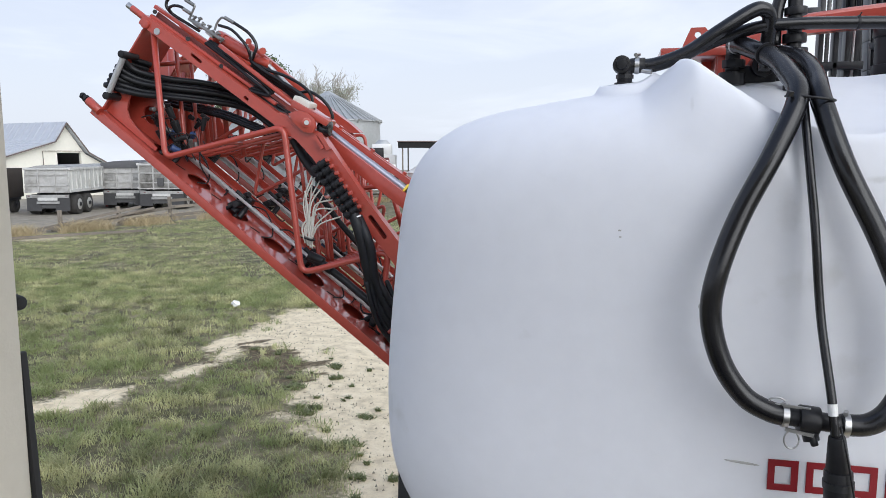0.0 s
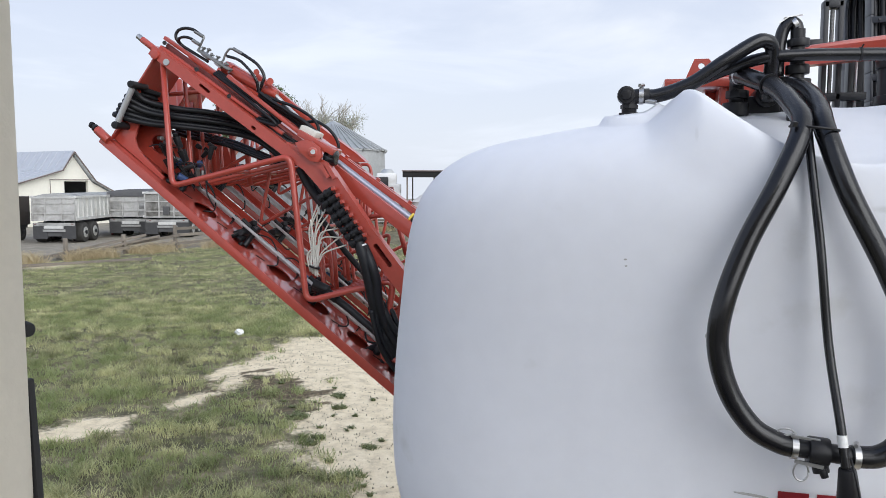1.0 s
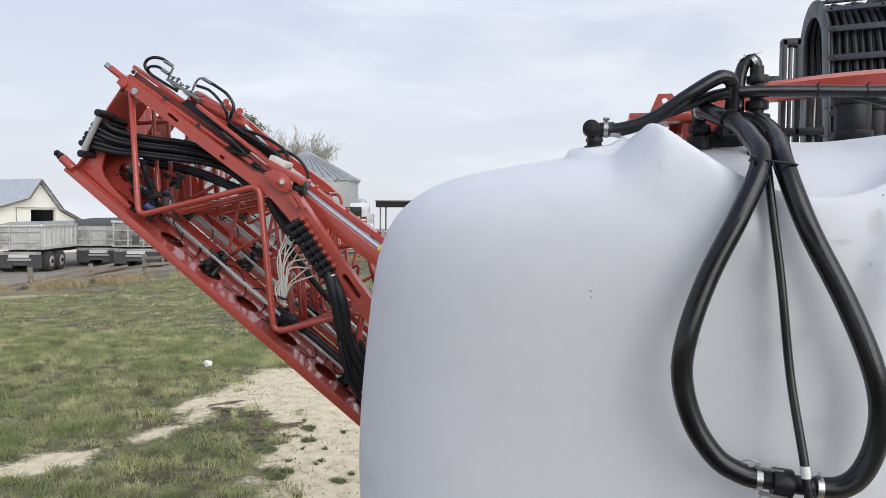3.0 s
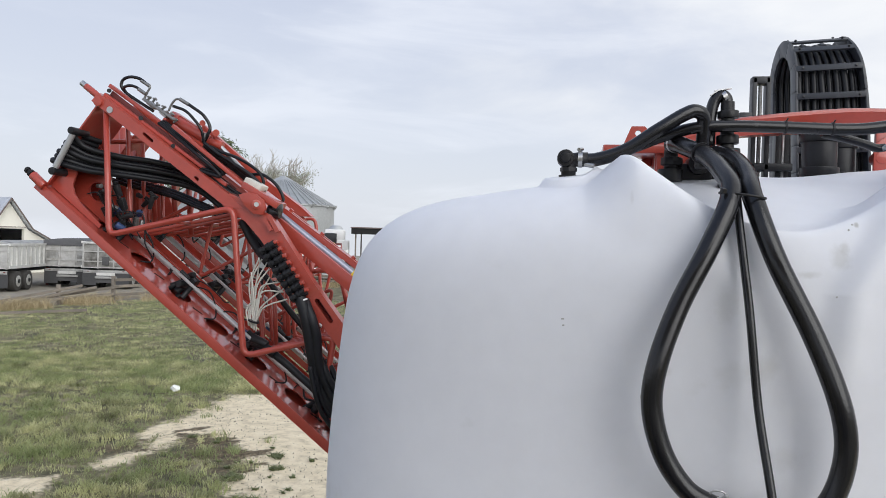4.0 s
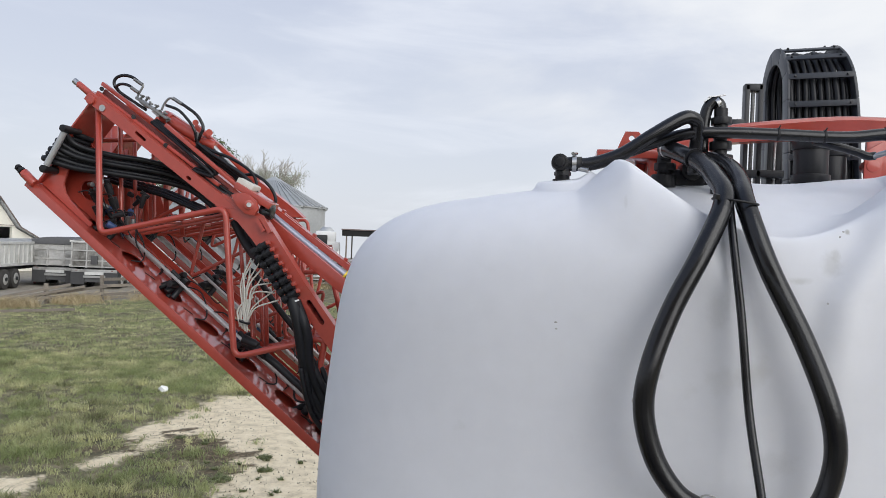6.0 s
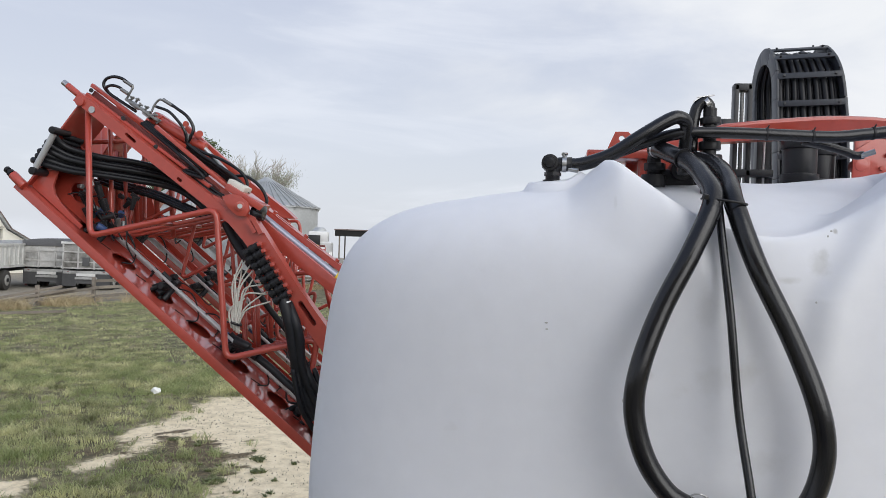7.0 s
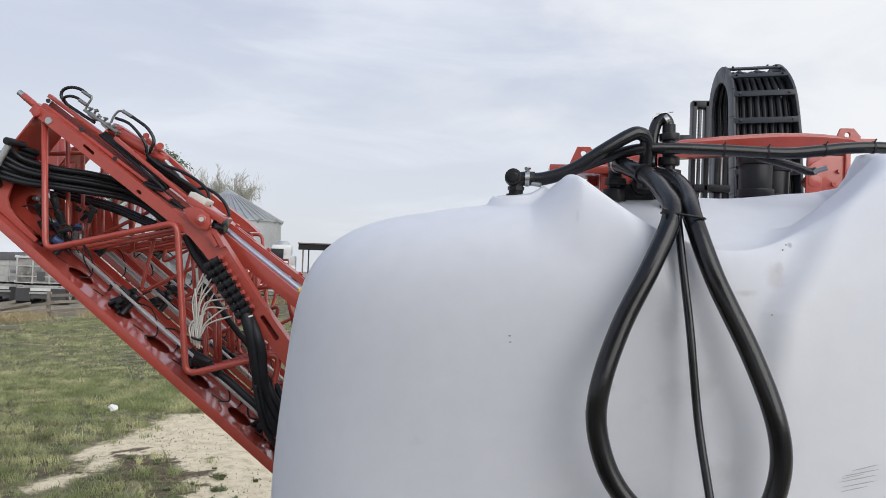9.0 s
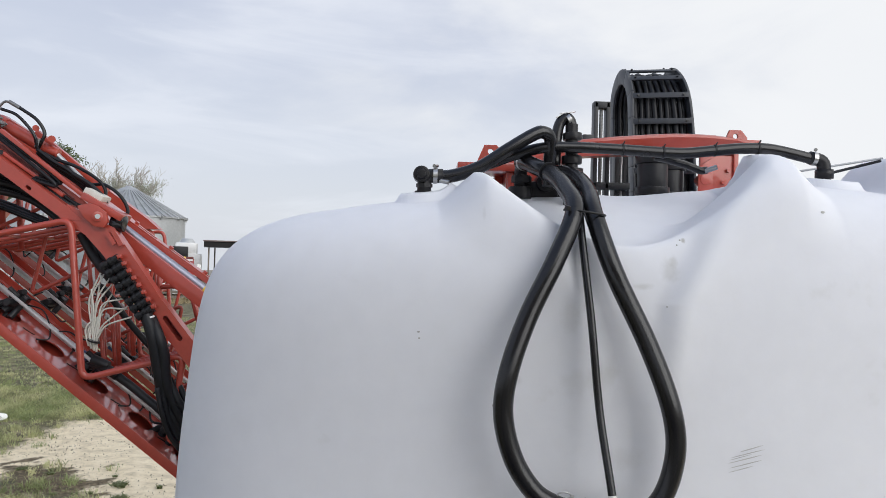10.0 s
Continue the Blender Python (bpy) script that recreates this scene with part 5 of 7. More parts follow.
for k in range(16):
    a = B(rv.uniform(1.66, 1.98), rv.uniform(0.09, 0.27), rv.uniform(0.06, 0.30))
    b = a + BU * rv.uniform(-0.05, 0.05) + BN * rv.uniform(-0.05, 0.05) + BD * rv.uniform(-0.03, 0.03)
    part("fitting", made((rod, a, b, rv.uniform(0.010, 0.020), rv.uniform(0.008, 0.016), 10)), rv.choice((M_PLASTIC, M_PLASTIC, M_PLASTIC, M_DULL, M_BLUE)), wb, bevel=0.002)
for k in range(7):
    s, n = 1.95 - 0.05 * k, 0.14 + 0.03 * (k % 3)
    part("wire", made((tube, spline([B(s, n, 0.08), B(s - 0.06, n + 0.05, 0.06 + 0.01 * k), B(s - 0.13, n + 0.0, 0.10), B(s - 0.20, n - 0.04, 0.12)], 6), 0.004, 6)), M_PLASTIC, wb, smooth=True)

# ---- rear truss seen through the front section ----
rt = thing("rear_truss", tuple(B(1.7, 0.3, 0.55)), "orange-red rear truss with posts, webs and hoses inside the boom", "truss")
for a, b, r in ((B(2.270, 0.433, 0.5), B(1.909, 0.004, 0.5), 0.022), (B(2.172, 0.450, 0.5), B(1.861, 0.079, 0.5), 0.018), (B(1.960, 0.416, 0.45), B(1.715, 0.141, 0.45), 0.0165), (B(1.850, 0.488, 0.45), B(1.600, 0.209, 0.45), 0.016), (B(1.740, 0.500, 0.45), B(1.490, 0.230, 0.45), 0.0155),
                (B(0.861, 0.405, 0.25), B(0.615, 0.127, 0.25), 0.0125), (B(0.790, 0.432, 0.25), B(0.612, 0.235, 0.25), 0.0125), (B(0.828, 0.254, 0.25), B(0.699, 0.111, 0.25), 0.0125), (B(1.155, 0.492, 0.3), B(0.957, 0.287, 0.3), 0.011)):
    part("post", made((tube, [a, b], r, 10)), M_RED, rt, smooth=True)
part("tie_bar", made((tube, [B(2.281, 0.269, 0.3), B(1.984, 0.523, 0.3)], 0.013, 10)), M_RED, rt, smooth=True)
for pts in ((B(2.379, 0.390, 0.62), B(2.189, 0.406, 0.62), B(2.184, 0.365, 0.62), B(2.133, 0.298, 0.62), B(2.288, 0.155, 0.62), B(2.364, 0.258, 0.62)),
            (B(2.227, 0.081, 0.3), B(2.150, 0.169, 0.3), B(2.029, 0.225, 0.3), B(1.967, 0.157, 0.3), B(1.915, 0.123, 0.3), B(1.898, 0.036, 0.3), B(2.066, 0.013, 0.3)),
            (B(2.138, 0.200, 0.66), B(2.005, 0.280, 0.66), B(1.841, 0.250, 0.66), B(1.721, 0.166, 0.66), B(1.919, -0.042, 0.66), B(2.064, 0.040, 0.66))):
    part("web_plate", made((prism, list(pts), BD * 0.012)), M_RED, rt)
for k in range(3):
    o = BN * (0.017 * k) + BD * (0.025 * (k % 3))
    part("inner_hose", made((tube, spline([B(2.033, 0.234, 0.4) - o, B(1.911, 0.285, 0.4) - o, B(1.708, 0.377, 0.4) - o * 0.8, B(1.526, 0.433, 0.4) - o * 0.7, B(1.343, 0.486, 0.4) - o * 0.6], 6), 0.0135, 8)), M_BLACK, rt, smooth=True)
for k, f in enumerate((0.03, 0.45, 0.57, 0.925)):
    e = B(1.961, 0.193, 0.2) + (B(1.501, 0.357, 0.2) - B(1.961, 0.193, 0.2)) * f + BN * (0.05 * (k % 3) - 0.05) + BD * 0.1 * (k % 2)
    part("coupling", made((rod, e, e - BN * (0.03 + 0.02 * (k % 3)) + BU * (0.04 * (k % 2) - 0.03), 0.017, 0.011, 10), (rod, e - BU * 0.02 + BD * 0.02, e + BU * 0.03, 0.012, None, 8)), M_PLASTIC, rt, "black plastic hose coupling", bevel=0.002)

# ---- upper fold: flat links, hydraulics and hoses on top of the boom ----
up = thing("upper_fold_link", tuple(B(1.7, 0.7, 0.15)), "orange-red folding link bars lying above the top rail", "link")
part("link_bar", made((bar, B(2.230, 0.677, 0.1), B(1.244, 0.751, 0.1), 0.03, 0.022, BN)), M_RED, up, bevel=0.004)
part("link_bar", made((bar, B(2.183, 0.638, 0.04), B(1.324, 0.696, 0.04), 0.03, 0.018, BN)), M_RED, up, bevel=0.004)
part("link_bar", made((bar, B(1.753, 0.754, 0.02), B(1.242, 0.761, 0.02), 0.03, 0.020, BN)), M_RED, up, bevel=0.004)
part("link_bar", made((bar, B(1.737, 0.800, 0.26), B(1.263, 0.796, 0.26), 0.04, 0.045, BN)), M_RED, up, bevel=0.004)
# dark strip added so the gap between top rail and link bars looks shaded
part("gap_shade_strip", made((bar, B(2.177, 0.634, 0.07), B(1.286, 0.672, 0.07), 0.012, 0.075, BN)), M_MAROON, up, "dark red strip added as shade in the rail gap")
for k in range(3):
    part("bolt", made((rod, B(2.165, 0.671, 0.02) + BU * (-0.24 * k), B(2.218, 0.652, 0.1) + BU * (-0.24 * k), 0.012, None, 8)), M_DARKMETAL, up)

cy = thing("fold_cylinder", tuple(B(1.6, 0.82, 0.15)), "orange-red hydraulic fold cylinder with hose fittings", "hydraulic cylinder")
part("barrel", made((rod, B(1.835, 0.757, 0.14), B(1.595, 0.794, 0.14), 0.030, None, 16)), M_RED, cy, bevel=0.004)
part("barrel_end", made((rod, B(1.861, 0.754, 0.14), B(1.811, 0.762, 0.14), 0.037, None, 16)), M_RED, cy, bevel=0.004)
part("barrel_end", made((rod, B(1.603, 0.792, 0.14), B(1.523, 0.817, 0.14), 0.026, None, 16)), M_RED, cy, bevel=0.004)
part("lug_pin", made((rod, B(1.662, 0.855, 0.08), B(1.724, 0.832, 0.2), 0.016, None, 12), (rod, B(1.568, 0.863, 0.08), B(1.627, 0.840, 0.2), 0.018, None, 12)), M_RED, cy)
part("barrel_cover", made((bar, B(1.858, 0.778, 0.16), B(1.704, 0.796, 0.16), 0.05, 0.030, BN)), M_RED, cy, bevel=0.004)
part("fold_rod", made((rod, B(1.534, 0.809, 0.14), B(1.260, 0.785, 0.14), 0.013, None, 12)), M_STEEL, cy, "bright steel rod")

vb = thing("hydraulic_block", tuple(B(1.9, 0.78, 0.1)), "small steel hydraulic valve block with black hose loops", "valve block")
part("block", made((box, (0.05, 0.04, 0.024), Matrix.Translation(B(1.964, 0.747, 0.1)) @ Euler((0, radians(BOOM_TILT), 0)).to_matrix().to_4x4())), M_DULL, vb, bevel=0.005)
part("block", made((box, (0.05, 0.04, 0.020), Matrix.Translation(B(1.875, 0.752, 0.1)) @ Euler((0, radians(BOOM_TILT), 0)).to_matrix().to_4x4())), M_ZINC, vb, bevel=0.005)
part("base_strip", made((bar, B(2.013, 0.746, 0.09), B(1.801, 0.771, 0.09), 0.05, 0.014, BN)), M_DULL, vb, bevel=0.003)
for k in range(7):
    a = B(1.994, 0.754, 0.08) + BU * (-0.033 * k) + BN * (0.012 * (k % 2))
    part("fitting", made((rod, a, a + BN * 0.028 + BU * 0.010 * (k % 3 - 1), 0.006, None, 8), (rod, a + BN * 0.02 + BD * 0.015, a + BN * 0.02 - BD * 0.015, 0.006, None, 6)), M_DULL, vb)
part("steel_bend", made((tube, spline([B(2.011, 0.741, 0.08), B(2.019, 0.785, 0.08), B(2.027, 0.821, 0.08), B(2.057, 0.818, 0.08)], 6), 0.0058, 10)), M_DULL, vb, smooth=True)
part("steel_bend", made((tube, spline([B(1.857, 0.785, 0.08), B(1.867, 0.825, 0.08), B(1.861, 0.863, 0.08), B(1.827, 0.876, 0.08)], 6), 0.0058, 10)), M_DULL, vb, smooth=True)
part("hose_loop", made((tube, spline([B(2.049, 0.820, 0.08), B(2.102, 0.816, 0.08), B(2.149, 0.793, 0.08), B(2.175, 0.757, 0.08), B(2.165, 0.722, 0.08), B(2.122, 0.707, 0.09), B(2.041, 0.713, 0.1), B(1.939, 0.726, 0.1)], 8), 0.0085, 10)), M_BLACK, vb, smooth=True)
part("hose_loop", made((tube, spline([B(2.016, 0.777, 0.06), B(2.077, 0.773, 0.06), B(2.117, 0.753, 0.06), B(2.138, 0.723, 0.07), B(2.122, 0.707, 0.09)], 8), 0.0078, 10)), M_BLACK, vb, smooth=True)
part("hose_loop", made((tube, spline([B(1.836, 0.877, 0.08), B(1.761, 0.886, 0.08), B(1.682, 0.890, 0.08), B(1.616, 0.866, 0.08), B(1.598, 0.822, 0.08), B(1.599, 0.775, 0.1)], 8), 0.0085, 10)), M_BLACK, vb, smooth=True)
part("hose_loop", made((tube, spline([B(1.843, 0.825, 0.06), B(1.771, 0.849, 0.06), B(1.693, 0.843, 0.06), B(1.632, 0.825, 0.06), B(1.589, 0.779, 0.08)], 8), 0.0078, 10)), M_BLACK, vb, smooth=True)
for a, b in ((B(2.088, 0.815, 0.08), B(2.031, 0.821, 0.08)), (B(1.847, 0.874, 0.08), B(1.786, 0.883, 0.08)), (B(2.059, 0.773, 0.06), B(2.011, 0.778, 0.06)), (B(1.601, 0.783, 0.08), B(1.615, 0.825, 0.08))):
    part("hose_ferrule", made((rod, a, b, 0.0098, None, 12)), M_DULL, vb)

th = thing("top_hoses", tuple(B(1.4, 0.75, 0.1)), "black hydraulic hoses running along the top of the boom", "hoses")
for k in range(3):
    o = BN * (0.016 * k) + BD * (0.02 * k)
    part("hose", made((tube, spline([B(1.853, 0.723, 0.09) - o * 0.6, B(1.687, 0.741, 0.07) - o * 0.8, B(1.520, 0.754, 0.05) - o, B(1.372, 0.748, 0.05) - o, B(1.487, 0.690, 0.05) - o, B(1.309, 0.693, 0.05) - o, B(1.241, 0.700, 0.06) - o * 0.5], 6), 0.0095, 10)), M_DULLRUB, th, smooth=True)
for k in range(3):
    o = BN * (-0.017 * k) + BD * (0.02 * k)
    part("hose", made((tube, spline([B(1.589, 0.779, 0.08) + o, B(1.495, 0.783, 0.08) + o, B(1.401, 0.797, 0.08) + o, B(1.290, 0.797, 0.09) + o, B(1.215, 0.780, 0.10) + o], 7), 0.0100, 10)), M_DULLRUB, th, smooth=True)
part("hose", made((tube, spline([B(1.560, 0.782, 0.10), B(1.491, 0.798, 0.10), B(1.404, 0.829, 0.10), B(1.315, 0.846, 0.10), B(1.247, 0.846, 0.10), B(1.203, 0.825, 0.10), B(1.186, 0.790, 0.10)], 7), 0.0085, 10)), M_DULLRUB, th, smooth=True)
part("hose", made((tube, spline([B(1.290, 0.805, 0.12), B(1.250, 0.840, 0.11), B(1.219, 0.853, 0.10), B(1.162, 0.859, 0.10), B(1.104, 0.848, 0.10), B(1.062, 0.825, 0.10), B(1.050, 0.800, 0.10)], 7), 0.0085, 10)), M_DULLRUB, th, smooth=True)
part("hose", made((tube, spline([B(1.371, 0.802, 0.06), B(1.274, 0.814, 0.06), B(1.180, 0.807, 0.06), B(1.145, 0.786, 0.06)], 7), 0.011, 10)), M_DULLRUB, th, smooth=True)

# ---- hinge with pin, and the arm that carries the boom ----
hg = thing("hinge_bracket", tuple(B(1.12, 0.72, 0.0)), "orange-red hinge bracket with a large steel pin", "bracket")
bm = bmesh.new()
plate(bm, B(1.101, 0.741, -0.06), BU, BN, [(0.105, -0.02), (0.07, 0.025), (0.03, 0.042), (-0.02, 0.042), (-0.055, 0.015), (-0.06, -0.02), (-0.02, -0.045), (0.05, -0.042)], [], BD * 0.02)
part("hinge_plate", bm, M_RED, hg, bevel=0.003)
part("pin_boss", made((rod, B(1.094, 0.746, -0.07), B(1.195, 0.684, 0.2), 0.024, None, 20)), M_RED, hg, bevel=0.004)
part("pin_head", made((rod, B(1.091, 0.748, -0.078), B(1.095, 0.746, -0.068), 0.012, None, 20)), M_ZINC, hg, "bare steel pin head")
part("hinge_top", made((bar, B(1.235, 0.767, 0.03), B(1.018, 0.801, 0.03), 0.12, 0.035, BN)), M_RED, hg, bevel=0.006)
part("plastic_shim", made((bar, B(1.250, 0.789, 0.04), B(1.152, 0.808, 0.04), 0.10, 0.035, BN)), M_WIRE, hg, "pale plastic shim block", bevel=0.008)
part("rubber_boot", made((rod, B(1.048, 0.738, 0.02), B(0.999, 0.774, 0.02), 0.042, 0.032, 16), (rod, B(1.039, 0.770, 0.02), B(1.006, 0.789, 0.02), 0.036, None, 16)), M_BLACK, hg, bevel=0.006)
part("side_tab", made((bar, B(1.011, 0.740, -0.05), B(0.924, 0.707, -0.05), 0.014, 0.022, BN), (bar, B(1.023, 0.714, -0.05), B(0.953, 0.691, -0.05), 0.014, 0.02, BN)), M_RED, hg)

arm = thing("lifting_arm", tuple(B(0.3, 0.75, 0.25)), "orange-red box arm with a chrome hydraulic rod and slotted rail", "lifting arm")
aA, aB = B(1.050, 0.694, 0.16), B(0.513, 0.709, 0.16)
aD = (aB - aA)
part("box_arm", made((bar, aA, aB + aD * 1.1, 0.10, 0.075, BN)), M_RED, arm, bevel=0.006)
part("chrome_rod", made((rod, B(1.046, 0.732, 0.16), B(1.046, 0.732, 0.16) + (B(0.513, 0.751, 0.16) - B(1.046, 0.732, 0.16)) * 0.985, 0.021, None, 18)), M_CHROME, arm, "chrome hydraulic rod", smooth=False)
part("gland", made((rod, B(0.513, 0.751, 0.16), B(0.513, 0.751, 0.16) + (B(0.513, 0.751, 0.16) - B(1.046, 0.732, 0.16)) * 0.4, 0.034, None, 18)), M_PLASTIC, arm, "black cylinder gland")
part("gland_ring", made((band, B(0.524, 0.750, 0.16), B(0.513, 0.751, 0.16) - B(1.046, 0.732, 0.16), 0.0345, 0.012)), M_YELLOW, arm)
sA, sB = B(1.073, 0.758, 0.24), B(0.557, 0.788, 0.24)
sx = (sB - sA).normalized()
sy = Vector((0, 1, 0))
bm = bmesh.new()
ln = (sB - sA).length
plate(bm, sA, sx, sy, [(-0.02, -0.03), (ln * 2, -0.03), (ln * 2, 0.03), (-0.02, 0.03)], [slot(ln * f, 0.0, 0.05, 0.012) for f in (0.22, 0.62, 1.02)], sx.cross(sy) * 0.01)
part("slotted_rail", bm, M_RED, arm)
part("rail_side", made((bar, sA - BD * 0.03 - BN * 0.010, sA - BD * 0.03 - BN * 0.010 + (sB - sA) * 2, 0.008, 0.022, BN)), M_RED, arm)
for f in (0.08, 0.5, 0.92):
    p = sA + (sB - sA) * f + BN * 0.012
    part("rail_bolt", made((rod, p - BN * 0.01, p + BN * 0.012, 0.012, None, 6)), M_RED, arm)
part("rear_leg", made((tube, [B(0.849, 0.591, 0.5), B(0.753, 0.468, 0.5)], 0.016, 10), (tube, [B(0.830, 0.495, 0.5), B(0.672, 0.651, 0.5)], 0.014, 10), (tube, [B(0.619, 0.599, 0.5), B(0.480, 0.495, 0.5)], 0.016, 10), (tube, [B(0.958, 0.555, 0.5), B(0.634, 0.400, 0.5)], 0.014, 10)), M_RED, arm, smooth=True)
part("inner_frame", made((bar, B(-1.0, 0.25, 0.55), B(-0.05, 0.40, 0.55), 1.25, 0.10, BN), (bar, B(-1.0, 0.08, 0.55), B(-0.35, 0.08, 0.55), 1.25, 0.12, BN), (bar, B(-0.95, 0.0, 0.3), B(-0.95, 0.8, 0.3), 0.3, 0.2, BU)), M_RED, arm, bevel=0.006)

# ---- hose manifold on the cranked arm, wiring fan and falling hoses ----
mf = thing("hose_manifold", tuple(B(0.8, 0.57, -0.05)), "row of black hose clamps with red screws on the cranked arm", "manifold")
m0, m1 = B(0.908, 0.623, -0.06), B(0.632, 0.541, -0.06)
mdir = (m1 - m0).normalized()
mx = mdir.cross(BD).normalized()
if mx.dot(BN) < 0:
    mx = -mx
for k in range(8):
    p = m0.lerp(m1, k / 7)
    q = part("clamp_block", made((rod, p - mx * 0.042, p + mx * 0.030, 0.0185, None, 12), (rod, p - mx * 0.012, p + mx * 0.006, 0.0235, None, 12), (rod, p - mx * 0.048 - BD * 0.01, p - mx * 0.030 - BD * 0.01, 0.022, None, 12),
                                  (box, (0.020, 0.03, 0.020), Matrix.Translation(p - mx * 0.024 - BD * 0.018))), M_PLASTIC, mf, bevel=0.003)
    part("clamp_screw", made((box, (0.019, 0.024, 0.019), Matrix.Translation(p + mx * 0.042) @ Euler((0, radians(-20), 0)).to_matrix().to_4x4())), M_RED, q, "orange-red screw cap", bevel=0.003)
part("backbone", made((bar, m0 + BD * 0.02 - mdir * 0.02, m1 + BD * 0.02 + mdir * 0.02, 0.02, 0.06, mx)), M_PLASTIC, mf)
part("white_tie", made((band, B(0.604, 0.518, -0.05), B(0.560, 0.496, -0.05) - B(0.604, 0.518, -0.05), 0.031, 0.008)), M_WHITE, mf, "white cable tie")

dh = thing("drop_hoses", tuple(B(0.4, 0.35, -0.05)), "thick black hoses falling from the manifold behind the tank", "hoses")
for k, (pts, r) in enumerate((
        ([B(0.628, 0.529, -0.05), B(0.555, 0.487, -0.06), B(0.483, 0.430, -0.06), B(0.395, 0.350, -0.05), B(0.296, 0.259, -0.02), B(0.185, 0.195, 0), B(0.055, 0.137, 0.05)], 0.030),
        ([B(0.600, 0.523, -0.03), B(0.502, 0.484, -0.06), B(0.431, 0.433, -0.06), B(0.367, 0.360, -0.05), B(0.292, 0.294, -0.03), B(0.167, 0.225, 0), B(0.052, 0.169, 0.05)], 0.026),
        ([B(0.462, 0.414, -0.02), B(0.367, 0.329, -0.04), B(0.284, 0.247, -0.04), B(0.193, 0.179, -0.02), B(0.078, 0.126, 0.02)], 0.019),
        ([B(0.352, 0.353, -0.02), B(0.271, 0.313, -0.03), B(0.191, 0.281, -0.02), B(0.104, 0.262, 0.02)], 0.017),
        ([B(0.332, 0.352, 0), B(0.279, 0.342, 0), B(0.206, 0.306, 0), B(0.117, 0.290, 0.03)], 0.015),
        ([B(0.360, 0.297, -0.06), B(0.269, 0.222, -0.06), B(0.178, 0.155, -0.04), B(0.071, 0.110, 0)], 0.014),
        ([B(0.558, 0.183, 0.04), B(0.479, 0.187, 0.04), B(0.387, 0.190, 0.03), B(0.295, 0.193, 0.02), B(0.182, 0.175, 0.03)], 0.020),
        ([B(0.702, 0.150, 0.06), B(0.637, 0.171, 0.05), B(0.558, 0.183, 0.04)], 0.024),
        ([B(1.165, 0.589, 0.12), B(1.062, 0.555, 0.1), B(0.957, 0.541, 0.06), B(0.874, 0.545, 0)], 0.030),
        ([B(1.154, 0.616, 0.14), B(1.065, 0.587, 0.12), B(0.961, 0.588, 0.06), B(0.887, 0.600, 0)], 0.026),
        ([B(0.941, 0.418, 0.12), B(0.915, 0.438, 0.14), B(0.717, 0.382, 0.16), B(0.550, 0.353, 0.16)], 0.016))):
    part("hose", made((tube, spline(pts, 7), r, 14)), M_DULLRUB, dh, smooth=True)
part("connector", made((rod, B(0.710, 0.166, 0.05), B(0.624, 0.194, 0.04), 0.026, 0.021, 14), (rod, B(0.637, 0.134, 0.05), B(0.611, 0.173, 0.04), 0.019, None, 12)), M_PLASTIC, dh, bevel=0.005)

wf = thing("tube_fan", tuple(B(0.75, 0.4, -0.02)), "fan of thin off-white plastic tubes tied in a bunch", "tubes")
base = B(0.723, 0.231, -0.02)
for k, (mid, end) in enumerate((
        (B(0.884, 0.406, -0.03), B(0.924, 0.537, -0.03)), (B(0.882, 0.425, -0.03), B(0.911, 0.539, -0.02)), (B(0.856, 0.430, -0.03), B(0.878, 0.542, -0.02)), (B(0.840, 0.427, -0.04), B(0.847, 0.528, -0.03)),
        (B(0.817, 0.431, -0.04), B(0.758, 0.513, -0.04)), (B(0.796, 0.416, -0.04), B(0.711, 0.488, -0.04)), (B(0.738, 0.367, -0.04), B(0.670, 0.475, -0.05)), (B(0.754, 0.369, -0.03), B(0.721, 0.503, -0.03)),
        (B(0.832, 0.384, -0.02), B(0.904, 0.487, 0)), (B(0.807, 0.388, -0.01), B(0.826, 0.487, 0)), (B(0.834, 0.383, -0.04), B(0.906, 0.454, -0.04)))):
    b0 = base + BU * 0.006 * (k % 4 - 1.5) + BN * 0.004 * (k % 3)
    part("tube", made((tube, spline([b0, b0.lerp(mid, 0.5) + BU * 0.004, mid, end], 6), 0.0040, 8)), M_WIRE, wf, smooth=True)
for k in range(6):
    b0 = base + BU * 0.009 * (k - 2.5) - BD * 0.008 * (k % 2)
    part("tube", made((tube, spline([b0, b0 + (B(0.789, 0.321, -0.02) - base) * 0.7 + BU * 0.004 * k, b0 + (B(0.854, 0.431, -0.02) - base) * 0.8 - BU * 0.012 * k], 6), 0.0048, 8)), M_WIRE, wf, smooth=True)
part("bunch_tie", made((band, B(0.742, 0.265, -0.025), BN * 0.8 + BU * 0.3, 0.030, 0.008)), M_PLASTIC, wf)


# ---- tractor cab post beside the camera ----
post = thing("tractor_cab", (-0.76, 0.75, 0.0), "tractor cab with a beige trimmed window post and black seal", "tractor cab")
part("post_trim", made((box, (0.11, 0.10, 2.16), pose(-0.807, 0.75, 2.67))), M_CAB, post, bevel=0.015)
part("seal", made((bar, (-0.726, 0.805, 1.9), (-0.762, 0.805, 2.74), 0.010, 0.012, (0, 1, 0))), M_SEAL, post, bevel=0.004)
part("latch", made((rod, (-0.794, 0.83, 2.80), (-0.777, 0.83, 2.80), 0.013, 0.009, 14)), M_SEAL, post, "black latch knob", bevel=0.003)
# rest of the cab is unseen and added; its roof shades the window post
for x in (-0.80, 0.98):
    part("rear_post", made((box, (0.10, 0.10, 1.75), pose(x, -0.98, 2.87))), M_SEAL, post, bevel=0.015)
